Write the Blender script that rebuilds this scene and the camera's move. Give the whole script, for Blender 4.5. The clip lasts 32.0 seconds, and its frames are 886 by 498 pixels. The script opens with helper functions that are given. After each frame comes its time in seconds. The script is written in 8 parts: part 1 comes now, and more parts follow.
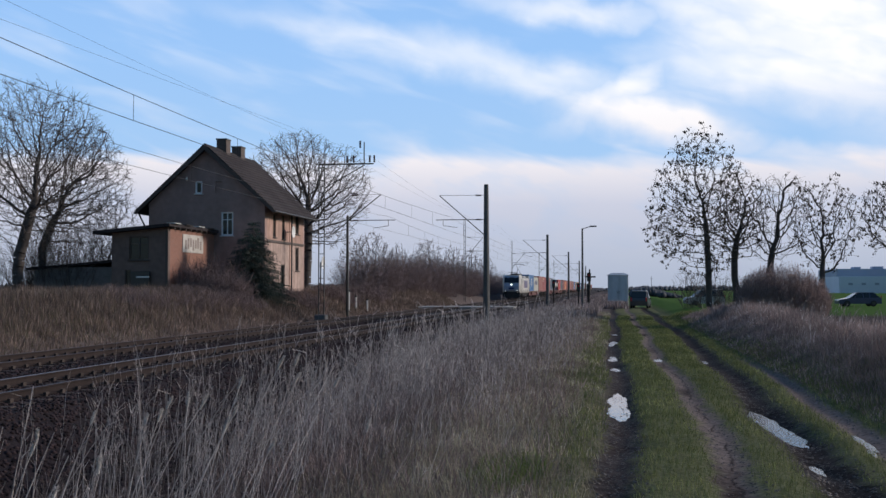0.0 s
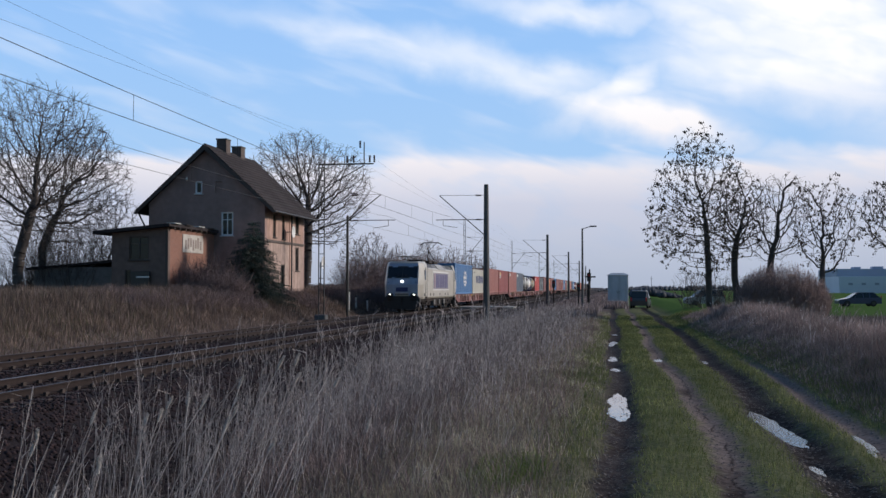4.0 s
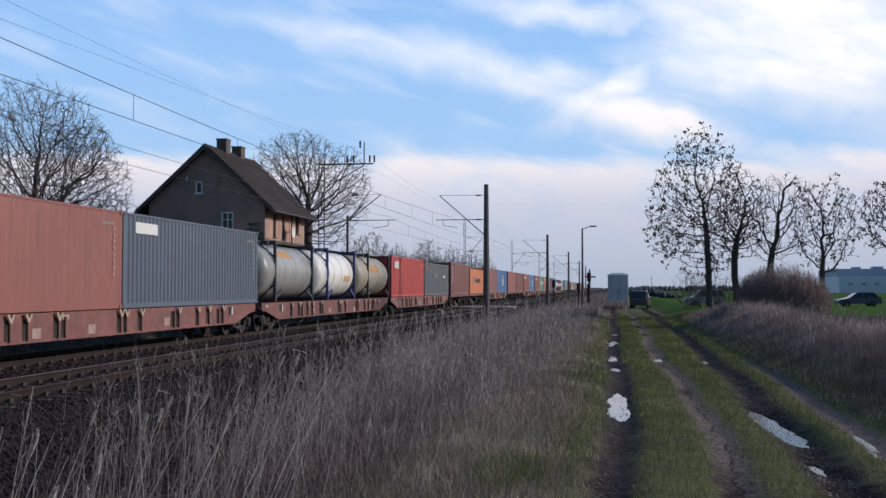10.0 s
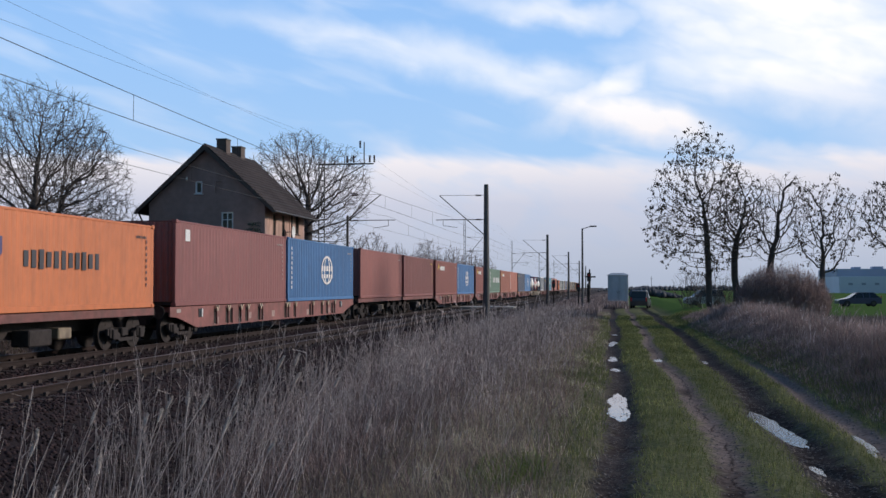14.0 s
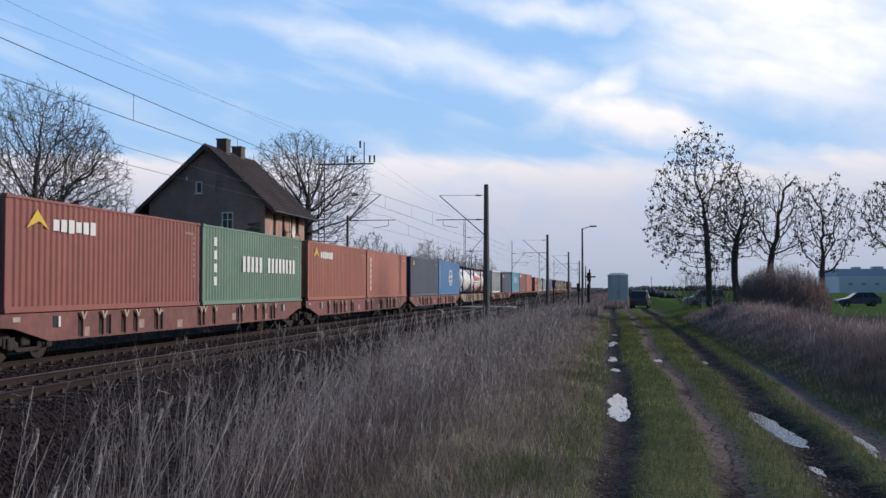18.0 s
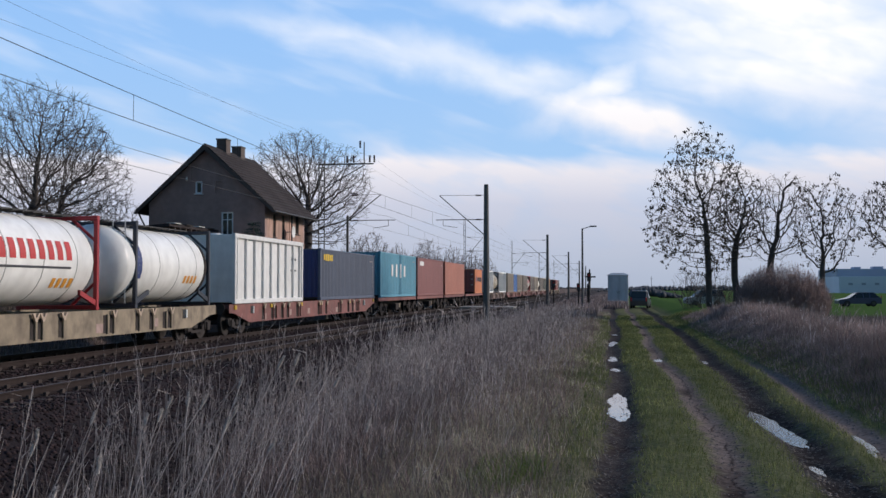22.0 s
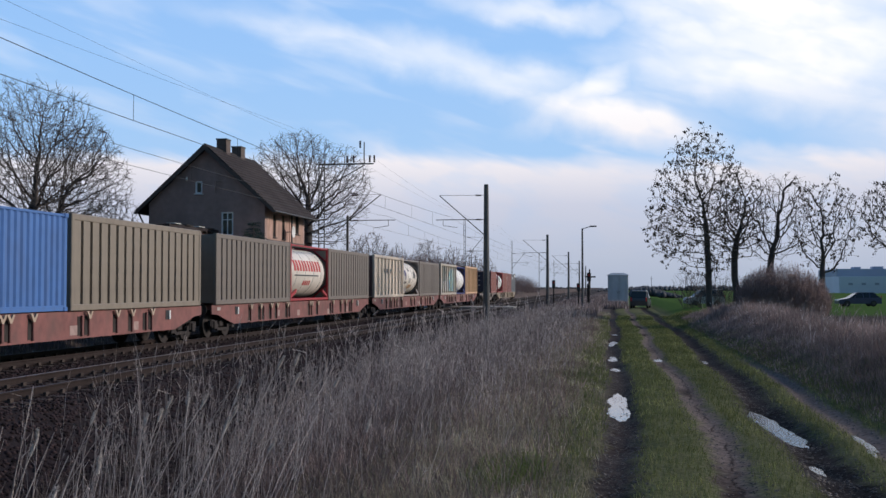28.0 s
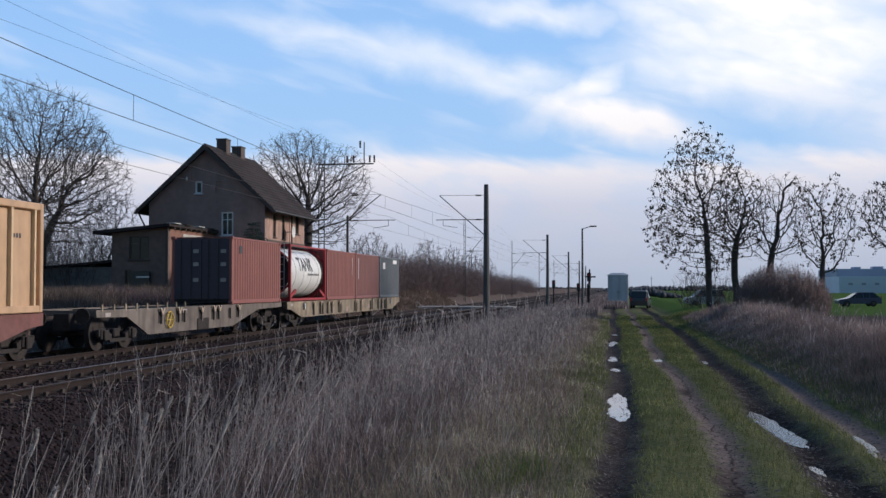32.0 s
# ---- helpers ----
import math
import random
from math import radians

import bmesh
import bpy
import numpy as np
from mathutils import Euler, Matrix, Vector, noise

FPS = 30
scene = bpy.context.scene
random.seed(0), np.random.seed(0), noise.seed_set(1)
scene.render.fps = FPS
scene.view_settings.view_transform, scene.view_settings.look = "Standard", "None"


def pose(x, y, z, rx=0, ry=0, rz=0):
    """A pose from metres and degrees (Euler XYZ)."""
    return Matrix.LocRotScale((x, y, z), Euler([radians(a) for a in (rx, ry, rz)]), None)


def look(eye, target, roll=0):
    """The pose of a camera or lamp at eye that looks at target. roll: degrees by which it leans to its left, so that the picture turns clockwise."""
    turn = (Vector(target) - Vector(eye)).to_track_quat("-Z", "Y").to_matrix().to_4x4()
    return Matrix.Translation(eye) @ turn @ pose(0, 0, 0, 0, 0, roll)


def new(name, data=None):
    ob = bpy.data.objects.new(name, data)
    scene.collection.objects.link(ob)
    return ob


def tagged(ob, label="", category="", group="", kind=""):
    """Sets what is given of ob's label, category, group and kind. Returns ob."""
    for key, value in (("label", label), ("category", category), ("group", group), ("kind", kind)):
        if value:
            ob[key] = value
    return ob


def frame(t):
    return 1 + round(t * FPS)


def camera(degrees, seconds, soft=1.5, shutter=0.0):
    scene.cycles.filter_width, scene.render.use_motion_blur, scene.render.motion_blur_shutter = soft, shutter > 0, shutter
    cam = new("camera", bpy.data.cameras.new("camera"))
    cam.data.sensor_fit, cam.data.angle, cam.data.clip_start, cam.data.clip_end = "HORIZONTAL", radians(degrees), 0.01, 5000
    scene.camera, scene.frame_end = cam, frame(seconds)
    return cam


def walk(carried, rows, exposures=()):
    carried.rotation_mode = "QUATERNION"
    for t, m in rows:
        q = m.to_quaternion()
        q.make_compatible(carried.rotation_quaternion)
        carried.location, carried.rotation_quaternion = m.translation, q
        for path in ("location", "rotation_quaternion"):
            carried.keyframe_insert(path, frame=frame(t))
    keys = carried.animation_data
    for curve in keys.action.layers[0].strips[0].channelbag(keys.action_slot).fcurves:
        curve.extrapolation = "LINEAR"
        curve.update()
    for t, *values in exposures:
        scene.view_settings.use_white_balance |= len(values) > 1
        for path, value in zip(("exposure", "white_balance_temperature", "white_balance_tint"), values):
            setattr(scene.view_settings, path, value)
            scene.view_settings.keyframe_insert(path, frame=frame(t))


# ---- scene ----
# A freight train passes a country railway house on a late autumn afternoon.
# World: y along the tracks, x to the right of them, z = 0 on the field path.
EYE_Z = 2.1
RAIL_Z = 0.27           # top of the rails
TRAIN_X = -15.48        # middle of the far track
NEAR_X = -11.25         # middle of the near track
SECONDS = 32.0

cam = camera(44.87, SECONDS, soft=1.5)
STAND = pose(0, 0, EYE_Z, 92.055, 0, 8.944)
walk(cam, [(0, STAND), (SECONDS, STAND)])

# ---- light ----
SUN_AZ, SUN_EL = radians(66), radians(22)      # azimuth from +y towards +x
world = bpy.data.worlds.new("sky_light")
scene.world = world
world.use_nodes = True
wt = world.node_tree
sky = wt.nodes.new("ShaderNodeTexSky")
sky.sky_type = "NISHITA"
sky.sun_disc = False
sky.sun_elevation, sky.sun_rotation = SUN_EL, SUN_AZ
sky.dust_density, sky.air_density, sky.ozone_density = 0.3, 1.6, 8.0
wt.links.new(sky.outputs[0], wt.nodes["Background"].inputs[0])
wt.nodes["Background"].inputs[1].default_value = 0.094
sun_data = bpy.data.lights.new("sun", "SUN")
sun_data.energy, sun_data.angle, sun_data.color = 2.9, radians(8), (1.0, 0.885, 0.80)
sun = new("sun", sun_data)
_sd = Vector((math.sin(SUN_AZ) * math.cos(SUN_EL), math.cos(SUN_AZ) * math.cos(SUN_EL), math.sin(SUN_EL)))
sun.matrix_world = look(_sd * 50, (0, 0, 0))
scene.view_settings.exposure = 0.0


# ---- materials ----
def mat(name, col, rough=0.7, var=0.25, scale=6.0, metal=0.0, bump=0.0, bump_scale=60.0, dirt=None, dirt_amount=0.0,
        island=0.0, coat=0.0, obj_random=0.0, streak=(3.2, 3.2, 0.45)):
    """Principled surface with colour variation at two scales, optional dirt streaks and fine relief."""
    m = bpy.data.materials.new(name)
    m.use_nodes = True
    nt = m.node_tree
    N, L = nt.nodes, nt.links
    b = N["Principled BSDF"]
    b.inputs["Roughness"].default_value = rough
    b.inputs["Metallic"].default_value = metal
    b.inputs["Coat Weight"].default_value = coat
    tc = N.new("ShaderNodeTexCoord")
    n1 = N.new("ShaderNodeTexNoise")
    n1.inputs["Scale"].default_value, n1.inputs["Detail"].default_value = scale, 5
    L.new(tc.outputs["Object"], n1.inputs["Vector"])
    n2 = N.new("ShaderNodeTexNoise")
    n2.inputs["Scale"].default_value, n2.inputs["Detail"].default_value = scale / 9, 3
    L.new(tc.outputs["Object"], n2.inputs["Vector"])
    add = N.new("ShaderNodeMath")
    add.operation = "ADD"
    L.new(n1.outputs[0], add.inputs[0]); L.new(n2.outputs[0], add.inputs[1])
    val = add.outputs[0]
    if island or obj_random:
        if island:
            g = N.new("ShaderNodeNewGeometry"); out = g.outputs["Random Per Island"]
        else:
            g = N.new("ShaderNodeObjectInfo"); out = g.outputs["Random"]
        mm = N.new("ShaderNodeMath"); mm.operation = "MULTIPLY_ADD"
        mm.inputs[1].default_value = island or obj_random
        L.new(out, mm.inputs[0]); L.new(val, mm.inputs[2])
        sb = N.new("ShaderNodeMath"); sb.operation = "SUBTRACT"
        sb.inputs[1].default_value = (island or obj_random) / 2
        L.new(mm.outputs[0], sb.inputs[0]); val = sb.outputs[0]
    ramp = N.new("ShaderNodeMapRange")
    ramp.inputs[1].default_value, ramp.inputs[2].default_value = 0.6, 1.4
    ramp.inputs[3].default_value, ramp.inputs[4].default_value = 1 - var, 1 + var
    L.new(val, ramp.inputs[0])
    mul = N.new("ShaderNodeVectorMath"); mul.operation = "SCALE"
    mul.inputs[0].default_value = col[:3]
    L.new(ramp.outputs[0], mul.inputs["Scale"])
    colour = mul.outputs[0]
    if dirt:
        mp = N.new("ShaderNodeMapping"); mp.inputs["Scale"].default_value = streak
        L.new(tc.outputs["Object"], mp.inputs[0])
        n3 = N.new("ShaderNodeTexNoise"); n3.inputs["Scale"].default_value, n3.inputs["Detail"].default_value = 1.0, 6
        L.new(mp.outputs[0], n3.inputs["Vector"])
        r3 = N.new("ShaderNodeMapRange"); r3.inputs[1].default_value, r3.inputs[2].default_value = 0.45, 0.8
        r3.inputs[4].default_value = dirt_amount
        L.new(n3.outputs[0], r3.inputs[0])
        mx = N.new("ShaderNodeMix"); mx.data_type = "RGBA"
        L.new(r3.outputs[0], mx.inputs[0]); L.new(colour, mx.inputs[6])
        mx.inputs[7].default_value = (*dirt, 1)
        colour = mx.outputs[2]
    L.new(colour, b.inputs["Base Color"])
    if bump:
        n4 = N.new("ShaderNodeTexNoise"); n4.inputs["Scale"].default_value, n4.inputs["Detail"].default_value = bump_scale, 4
        L.new(tc.outputs["Object"], n4.inputs["Vector"])
        bp = N.new("ShaderNodeBump"); bp.inputs["Strength"].default_value = bump
        bp.inputs["Distance"].default_value = 0.02
        L.new(n4.outputs[0], bp.inputs["Height"]); L.new(bp.outputs[0], b.inputs["Normal"])
    return m


def glow(name, col, strength):
    m = bpy.data.materials.new(name)
    m.use_nodes = True
    b = m.node_tree.nodes["Principled BSDF"]
    b.inputs["Base Color"].default_value = (*col, 1)
    b.inputs["Emission Color"].default_value = (*col, 1)
    b.inputs["Emission Strength"].default_value = strength
    return m


M_STEEL_DARK = mat("dark_underframe_steel", (0.042, 0.035, 0.033), 0.85, 0.4, 8, bump=0.3)
M_STEEL_DARK.node_tree.nodes["Principled BSDF"].inputs["Specular IOR Level"].default_value = 0.2
M_RAIL = mat("rusty_rail", (0.036, 0.026, 0.024), 0.7, 0.3, 10, metal=0.3)
M_RAILTOP = mat("worn_rail_head", (0.085, 0.068, 0.062), 0.55, 0.2, 8, metal=0.7)
M_RAIL_GLINT = mat("glint_rail_head", (0.28, 0.25, 0.24), 0.5, 0.2, 8, metal=0.8)
M_SLEEPER = mat("weathered_concrete_sleeper", (0.066, 0.052, 0.046), 0.9, 0.3, 9, bump=0.5, obj_random=0.5)
M_BALLAST = mat("brown_ballast_stone", (0.036, 0.0245, 0.025), 0.95, 0.6, 3, island=1.3)
M_BALLAST_BED = mat("ballast_bed", (0.024, 0.0165, 0.0165), 0.95, 0.6, 14, bump=1.0, bump_scale=30)
for _m in (M_BALLAST, M_BALLAST_BED, M_SLEEPER, M_RAIL):
    _m.node_tree.nodes["Principled BSDF"].inputs["Specular IOR Level"].default_value = 0.12
M_WAGON = mat("dusty_red_brown_wagon_paint", (0.20, 0.075, 0.066), 0.7, 0.4, 4, dirt=(0.10, 0.06, 0.052), dirt_amount=0.8, obj_random=0.35, streak=(1.6, 1.6, 1.1))
M_WAGON_BEIGE = mat("dirty_beige_wagon_paint", (0.27, 0.215, 0.15), 0.75, 0.45, 3, dirt=(0.07, 0.05, 0.04), dirt_amount=1.0, streak=(1.9, 1.9, 1.4))
M_YELLOW = mat("yellow_lock_paint", (0.55, 0.36, 0.03), 0.5, 0.2, 20)
M_WHITE = mat("white_paint", (0.72, 0.71, 0.68), 0.5, 0.08, 5)
M_BLACK = mat("black_paint", (0.02, 0.02, 0.023), 0.55, 0.2, 10)
M_GLASS_DARK = mat("dark_cab_glass", (0.012, 0.016, 0.024), 0.08, 0.1, 3)
M_CONCRETE = mat("grey_concrete_mast", (0.13, 0.125, 0.12), 0.9, 0.25, 5, bump=0.3)
M_GALV = mat("galvanised_steel", (0.065, 0.062, 0.06), 0.5, 0.2, 8, metal=0.5)
M_WIRE = mat("dark_copper_wire", (0.022, 0.022, 0.025), 0.6, 0.1, 5, metal=0.4)
M_INSUL = mat("brown_glazed_insulator", (0.06, 0.03, 0.02), 0.25, 0.2, 12)


# ---- mesh helpers ----
class MB:
    """Gathers corners and faces for one mesh."""

    def __init__(self):
        self.v, self.f = [], []

    def add(self, vs, fs):
        o = len(self.v)
        self.v += [tuple(p) for p in vs]
        self.f += [tuple(i + o for i in q) for q in fs]
        return self

    def box(self, cx, cy, cz, sx, sy, sz, c=0.0):
        """Box by middle and size; c: width of the chamfer on all edges."""
        hx, hy, hz = sx / 2, sy / 2, sz / 2
        if not c:
            vs = [(cx + a * hx, cy + b * hy, cz + d * hz) for d in (-1, 1) for b in (-1, 1) for a in (-1, 1)]
            return self.add(vs, [(0, 2, 3, 1), (4, 5, 7, 6), (0, 1, 5, 4), (2, 6, 7, 3), (0, 4, 6, 2), (1, 3, 7, 5)])
        bm = bmesh.new()
        bmesh.ops.create_cube(bm, size=1)
        bmesh.ops.scale(bm, vec=(sx, sy, sz), verts=bm.verts)
        bmesh.ops.bevel(bm, geom=list(bm.edges), offset=c, segments=1, affect="EDGES", profile=0.5)
        bm.verts.index_update()
        vs = [(q.co.x + cx, q.co.y + cy, q.co.z + cz) for q in bm.verts]
        fs = [[q.index for q in g.verts] for g in bm.faces]
        bm.free()
        return self.add(vs, fs)

    def tube(self, p, q, r0, r1=None, n=8, caps=True):
        """Straight round bar from p to q."""
        r1 = r0 if r1 is None else r1
        p, q = Vector(p), Vector(q)
        d = (q - p).normalized()
        a = d.orthogonal().normalized()
        b = d.cross(a)
        vs = []
        for base, r in ((p, r0), (q, r1)):
            for i in range(n):
                w = 2 * math.pi * i / n
                vs.append(base + (a * math.cos(w) + b * math.sin(w)) * r)
        fs = [(i, (i + 1) % n, n + (i + 1) % n, n + i) for i in range(n)]
        if caps:
            fs += [tuple(range(n - 1, -1, -1)), tuple(range(n, 2 * n))]
        return self.add(vs, fs)

    def prism(self, poly, axis, a, b):
        """Extrudes a polygon (pairs) along axis from a to b. axis x: pairs are (y, z); y: (x, z); z: (x, y)."""
        n = len(poly)
        put = {"x": lambda t, q: (t, q[0], q[1]), "y": lambda t, q: (q[0], t, q[1]), "z": lambda t, q: (q[0], q[1], t)}[axis]
        vs = [put(a, q) for q in poly] + [put(b, q) for q in poly]
        fs = [(i, (i + 1) % n, n + (i + 1) % n, n + i) for i in range(n)]
        fs += [tuple(range(n - 1, -1, -1)), tuple(range(n, 2 * n))]
        return self.add(vs, fs)

    def lathe(self, prof, axis, c, n=16):
        """Turns a profile of (along, radius) about an axis through c."""
        vs, fs = [], []
        for s, r in prof:
            for i in range(n):
                w = 2 * math.pi * i / n
                u, v = r * math.cos(w), r * math.sin(w)
                vs.append({"x": (c[0] + s, c[1] + u, c[2] + v), "y": (c[0] + u, c[1] + s, c[2] + v), "z": (c[0] + u, c[1] + v, c[2] + s)}[axis])
        for k in range(len(prof) - 1):
            fs += [(k * n + i, k * n + (i + 1) % n, (k + 1) * n + (i + 1) % n, (k + 1) * n + i) for i in range(n)]
        fs += [tuple(range(n)), tuple(range((len(prof) - 1) * n, len(prof) * n))]
        return self.add(vs, fs)

    def mesh(self, name, material=None, fix=True):
        me = bpy.data.meshes.new(name)
        me.from_pydata(self.v, [], self.f)
        if fix:
            bm = bmesh.new()
            bm.from_mesh(me)
            bmesh.ops.recalc_face_normals(bm, faces=bm.faces)
            bm.to_mesh(me)
            bm.free()
        if material:
            me.materials.append(material)
        return me


def smooth(me):
    me.polygons.foreach_set("use_smooth", [True] * len(me.polygons))
    return me


def part(name, mb, material, parent, label="", at=None):
    """One mesh object under a thing or a part."""
    me = mb.mesh(name, material) if isinstance(mb, MB) else mb
    ob = new(name, me)
    ob.parent = parent
    if at:
        ob.location = at
    if label:
        tagged(ob, label)
    return ob


def thing(name, label, category, group="", at=(0, 0, 0), rz=0.0, kind=""):
    ob = new(name)
    ob.empty_display_size = 0.2
    ob.matrix_world = pose(*at, 0, 0, rz)
    return tagged(ob, label, category, group, kind)


def solid(name, mb, material, label, category="", group="", kind="", at=(0, 0, 0)):
    me = mb.mesh(name, material) if isinstance(mb, MB) else mb
    ob = new(name, me)
    ob.location = at
    return tagged(ob, label, category, group, kind)


def quads(name, V, F, material):
    """Mesh straight from arrays: V (n, 3), F (m, k)."""
    me = bpy.data.meshes.new(name)
    V = np.asarray(V, dtype=np.float32)
    F = np.asarray(F, dtype=np.int32)
    k = F.shape[1]
    me.vertices.add(len(V)); me.loops.add(F.size); me.polygons.add(len(F))
    me.vertices.foreach_set("co", V.ravel())
    me.loops.foreach_set("vertex_index", F.ravel())
    me.polygons.foreach_set("loop_start", np.arange(0, F.size, k, dtype=np.int32))
    me.update(calc_edges=True)
    me.materials.append(material)
    return me


# ---- sky backdrop: far curved sheet with drifting cloud ----
def sky_material():
    m = bpy.data.materials.new("drifting_cloud_sky")
    m.use_nodes = True
    nt = m.node_tree
    N, L = nt.nodes, nt.links
    N.clear()
    out = N.new("ShaderNodeOutputMaterial")
    em = N.new("ShaderNodeEmission")
    L.new(em.outputs[0], out.inputs[0])
    uv = N.new("ShaderNodeUVMap")
    sep = N.new("ShaderNodeSeparateXYZ")
    L.new(uv.outputs[0], sep.inputs[0])
    U, V = sep.outputs[0], sep.outputs[1]      # degrees of azimuth (right) and of height

    def math_node(op, a, b=None, c=None):
        n = N.new("ShaderNodeMath"); n.operation = op
        for i, x in enumerate((a, b, c)):
            if x is None:
                continue
            if isinstance(x, (int, float)):
                n.inputs[i].default_value = x
            else:
                L.new(x, n.inputs[i])
        return n.outputs[0]

    def ramp(x, lo, hi, a=0.0, b=1.0, kind="SMOOTHSTEP"):
        n = N.new("ShaderNodeMapRange"); n.interpolation_type = kind
        L.new(x, n.inputs[0])
        for i, q in zip((1, 2, 3, 4), (lo, hi, a, b)):
            n.inputs[i].default_value = q
        return n.outputs[0]

    def fractal(sx, sy, turn, detail, off=0.0, dist=0.0):
        mp = N.new("ShaderNodeMapping")
        mp.inputs["Rotation"].default_value = (0, 0, radians(turn))
        mp.inputs["Scale"].default_value = (sx, sy, 1)
        mp.inputs["Location"].default_value = (off, off * 0.7, off)
        mp.vector_type = "TEXTURE"
        mp.inputs["Scale"].default_value = (1 / sx, 1 / sy, 1)
        L.new(uv.outputs[0], mp.inputs[0])
        n = N.new("ShaderNodeTexNoise")
        n.inputs["Scale"].default_value, n.inputs["Detail"].default_value, n.inputs["Roughness"].default_value = 1.0, detail, 0.5
        n.inputs["Distortion"].default_value = dist
        L.new(mp.outputs[0], n.inputs["Vector"])
        return n.outputs[0]

    def blob(u, v, ru, rv, turn=0.0, soft=1.0):
        """1 inside a soft oval, 0 outside."""
        mp = N.new("ShaderNodeMapping"); mp.vector_type = "TEXTURE"
        mp.inputs["Location"].default_value = (u, v, 0)
        mp.inputs["Rotation"].default_value = (0, 0, radians(turn))
        mp.inputs["Scale"].default_value = (ru, rv, 1)
        L.new(warp, mp.inputs[0])
        ln = N.new("ShaderNodeVectorMath"); ln.operation = "LENGTH"
        L.new(mp.outputs[0], ln.inputs[0])
        return ramp(ln.outputs["Value"], 1.0 + soft * 0.5, 1.0 - soft, 0, 1)

    # ragged edges: the plane is warped by noise before the shapes are laid on it
    wn = N.new("ShaderNodeTexNoise")
    wn.inputs["Scale"].default_value, wn.inputs["Detail"].default_value = 0.28, 5
    L.new(uv.outputs[0], wn.inputs["Vector"])
    ws = N.new("ShaderNodeVectorMath"); ws.operation = "MULTIPLY_ADD"
    L.new(wn.outputs["Color"], ws.inputs[0])
    ws.inputs[1].default_value = (3.4, 2.4, 0); ws.inputs[2].default_value = (-1.7, -1.2, 0)
    wa = N.new("ShaderNodeVectorMath"); wa.operation = "ADD"
    L.new(uv.outputs[0], wa.inputs[0]); L.new(ws.outputs[0], wa.inputs[1])
    warp = wa.outputs[0]

    cr = N.new("ShaderNodeValToRGB")            # clear sky by height
    L.new(ramp(V, -2, 30, 0, 1, "LINEAR"), cr.inputs[0])
    e = cr.color_ramp.elements
    stops = [(0.0, (0.40, 0.44, 0.56)), (0.10, (0.46, 0.51, 0.66)), (0.24, (0.40, 0.62, 0.92)), (0.45, (0.33, 0.57, 0.95)), (1.0, (0.20, 0.42, 0.88))]
    for i, (q, c) in enumerate(stops):
        el = e[i] if i < 2 else e.new(q)
        el.position, el.color = q, (*c, 1)

    fine = fractal(0.3, 0.7, -14, 3, 3.0, 0.3)
    wisps = fractal(0.16, 0.6, -14, 3, 1.0, 0.3)
    bank = ramp(math_node("ADD", V, math_node("MULTIPLY", wisps, -2.6)), 6.1, 4.6)
    dens = math_node("MULTIPLY", bank, 0.95)
    for u, v, ru, rv, turn, soft, amount in (
            (19.0, 14.8, 8.0, 3.4, -8, 0.9, 1.05), (3.5, 11.6, 12.0, 1.0, -12, 1.0, 0.55), (9.2, 10.3, 3.4, 1.0, 27, 0.9, 0.88),
            (11.0, 8.8, 4.8, 1.4, -14, 0.9, 1.0), (18.5, 10.6, 8.0, 1.7, -12, 1.0, 0.8), (7.0, 14.6, 6.0, 0.8, -6, 1.0, 0.6),
            (15.0, 12.4, 3.5, 1.2, -20, 1.0, 0.6), (-4.0, 13.0, 9.0, 0.7, -10, 1.0, 0.3), (13.0, 8.4, 4.0, 0.7, -12, 0.9, 0.75),
            (30.0, 10.0, 8.0, 6.0, 0, 1.0, 0.9), (21.0, 12.0, 9.0, 3.0, -10, 1.0, 0.9), (14.5, 13.6, 4.0, 1.4, -25, 1.0, 0.8), (20.0, 7.0, 5.0, 0.6, -4, 1.0, 0.5), (10.0, 22.0, 20.0, 4.0, -10, 1.0, 0.8)):
        b = math_node("MULTIPLY", blob(u, v, ru, rv, turn, soft), amount)
        dens = math_node("MAXIMUM", dens, b)
    dens = math_node("MULTIPLY", dens, ramp(fine, 0.3, 0.6, 0.78, 1.05))
    dens = math_node("ADD", dens, math_node("MULTIPLY", ramp(wisps, 0.45, 0.75), 0.22))
    dens = math_node("MINIMUM", dens, 1.0)
    mx = N.new("ShaderNodeMix"); mx.data_type = "RGBA"
    L.new(dens, mx.inputs[0]); L.new(cr.outputs[0], mx.inputs[6])
    cc = N.new("ShaderNodeValToRGB")            # cloud tint by height
    L.new(ramp(V, -2, 30, 0, 1, "LINEAR"), cc.inputs[0])
    e = cc.color_ramp.elements
    stops = [(0.0, (0.38, 0.44, 0.56)), (0.08, (0.45, 0.51, 0.64)), (0.20, (0.61, 0.635, 0.76)), (0.28, (0.92, 0.88, 0.92)), (0.40, (1.06, 1.05, 1.06)), (1.0, (1.08, 1.08, 1.1))]
    for i, (q, c) in enumerate(stops):
        el = e[i] if i < 2 else e.new(q)
        el.position, el.color = q, (*c, 1)
    L.new(cc.outputs[0], mx.inputs[7])
    L.new(mx.outputs[2], em.inputs[0])
    em.inputs[1].default_value = 1.0
    return m


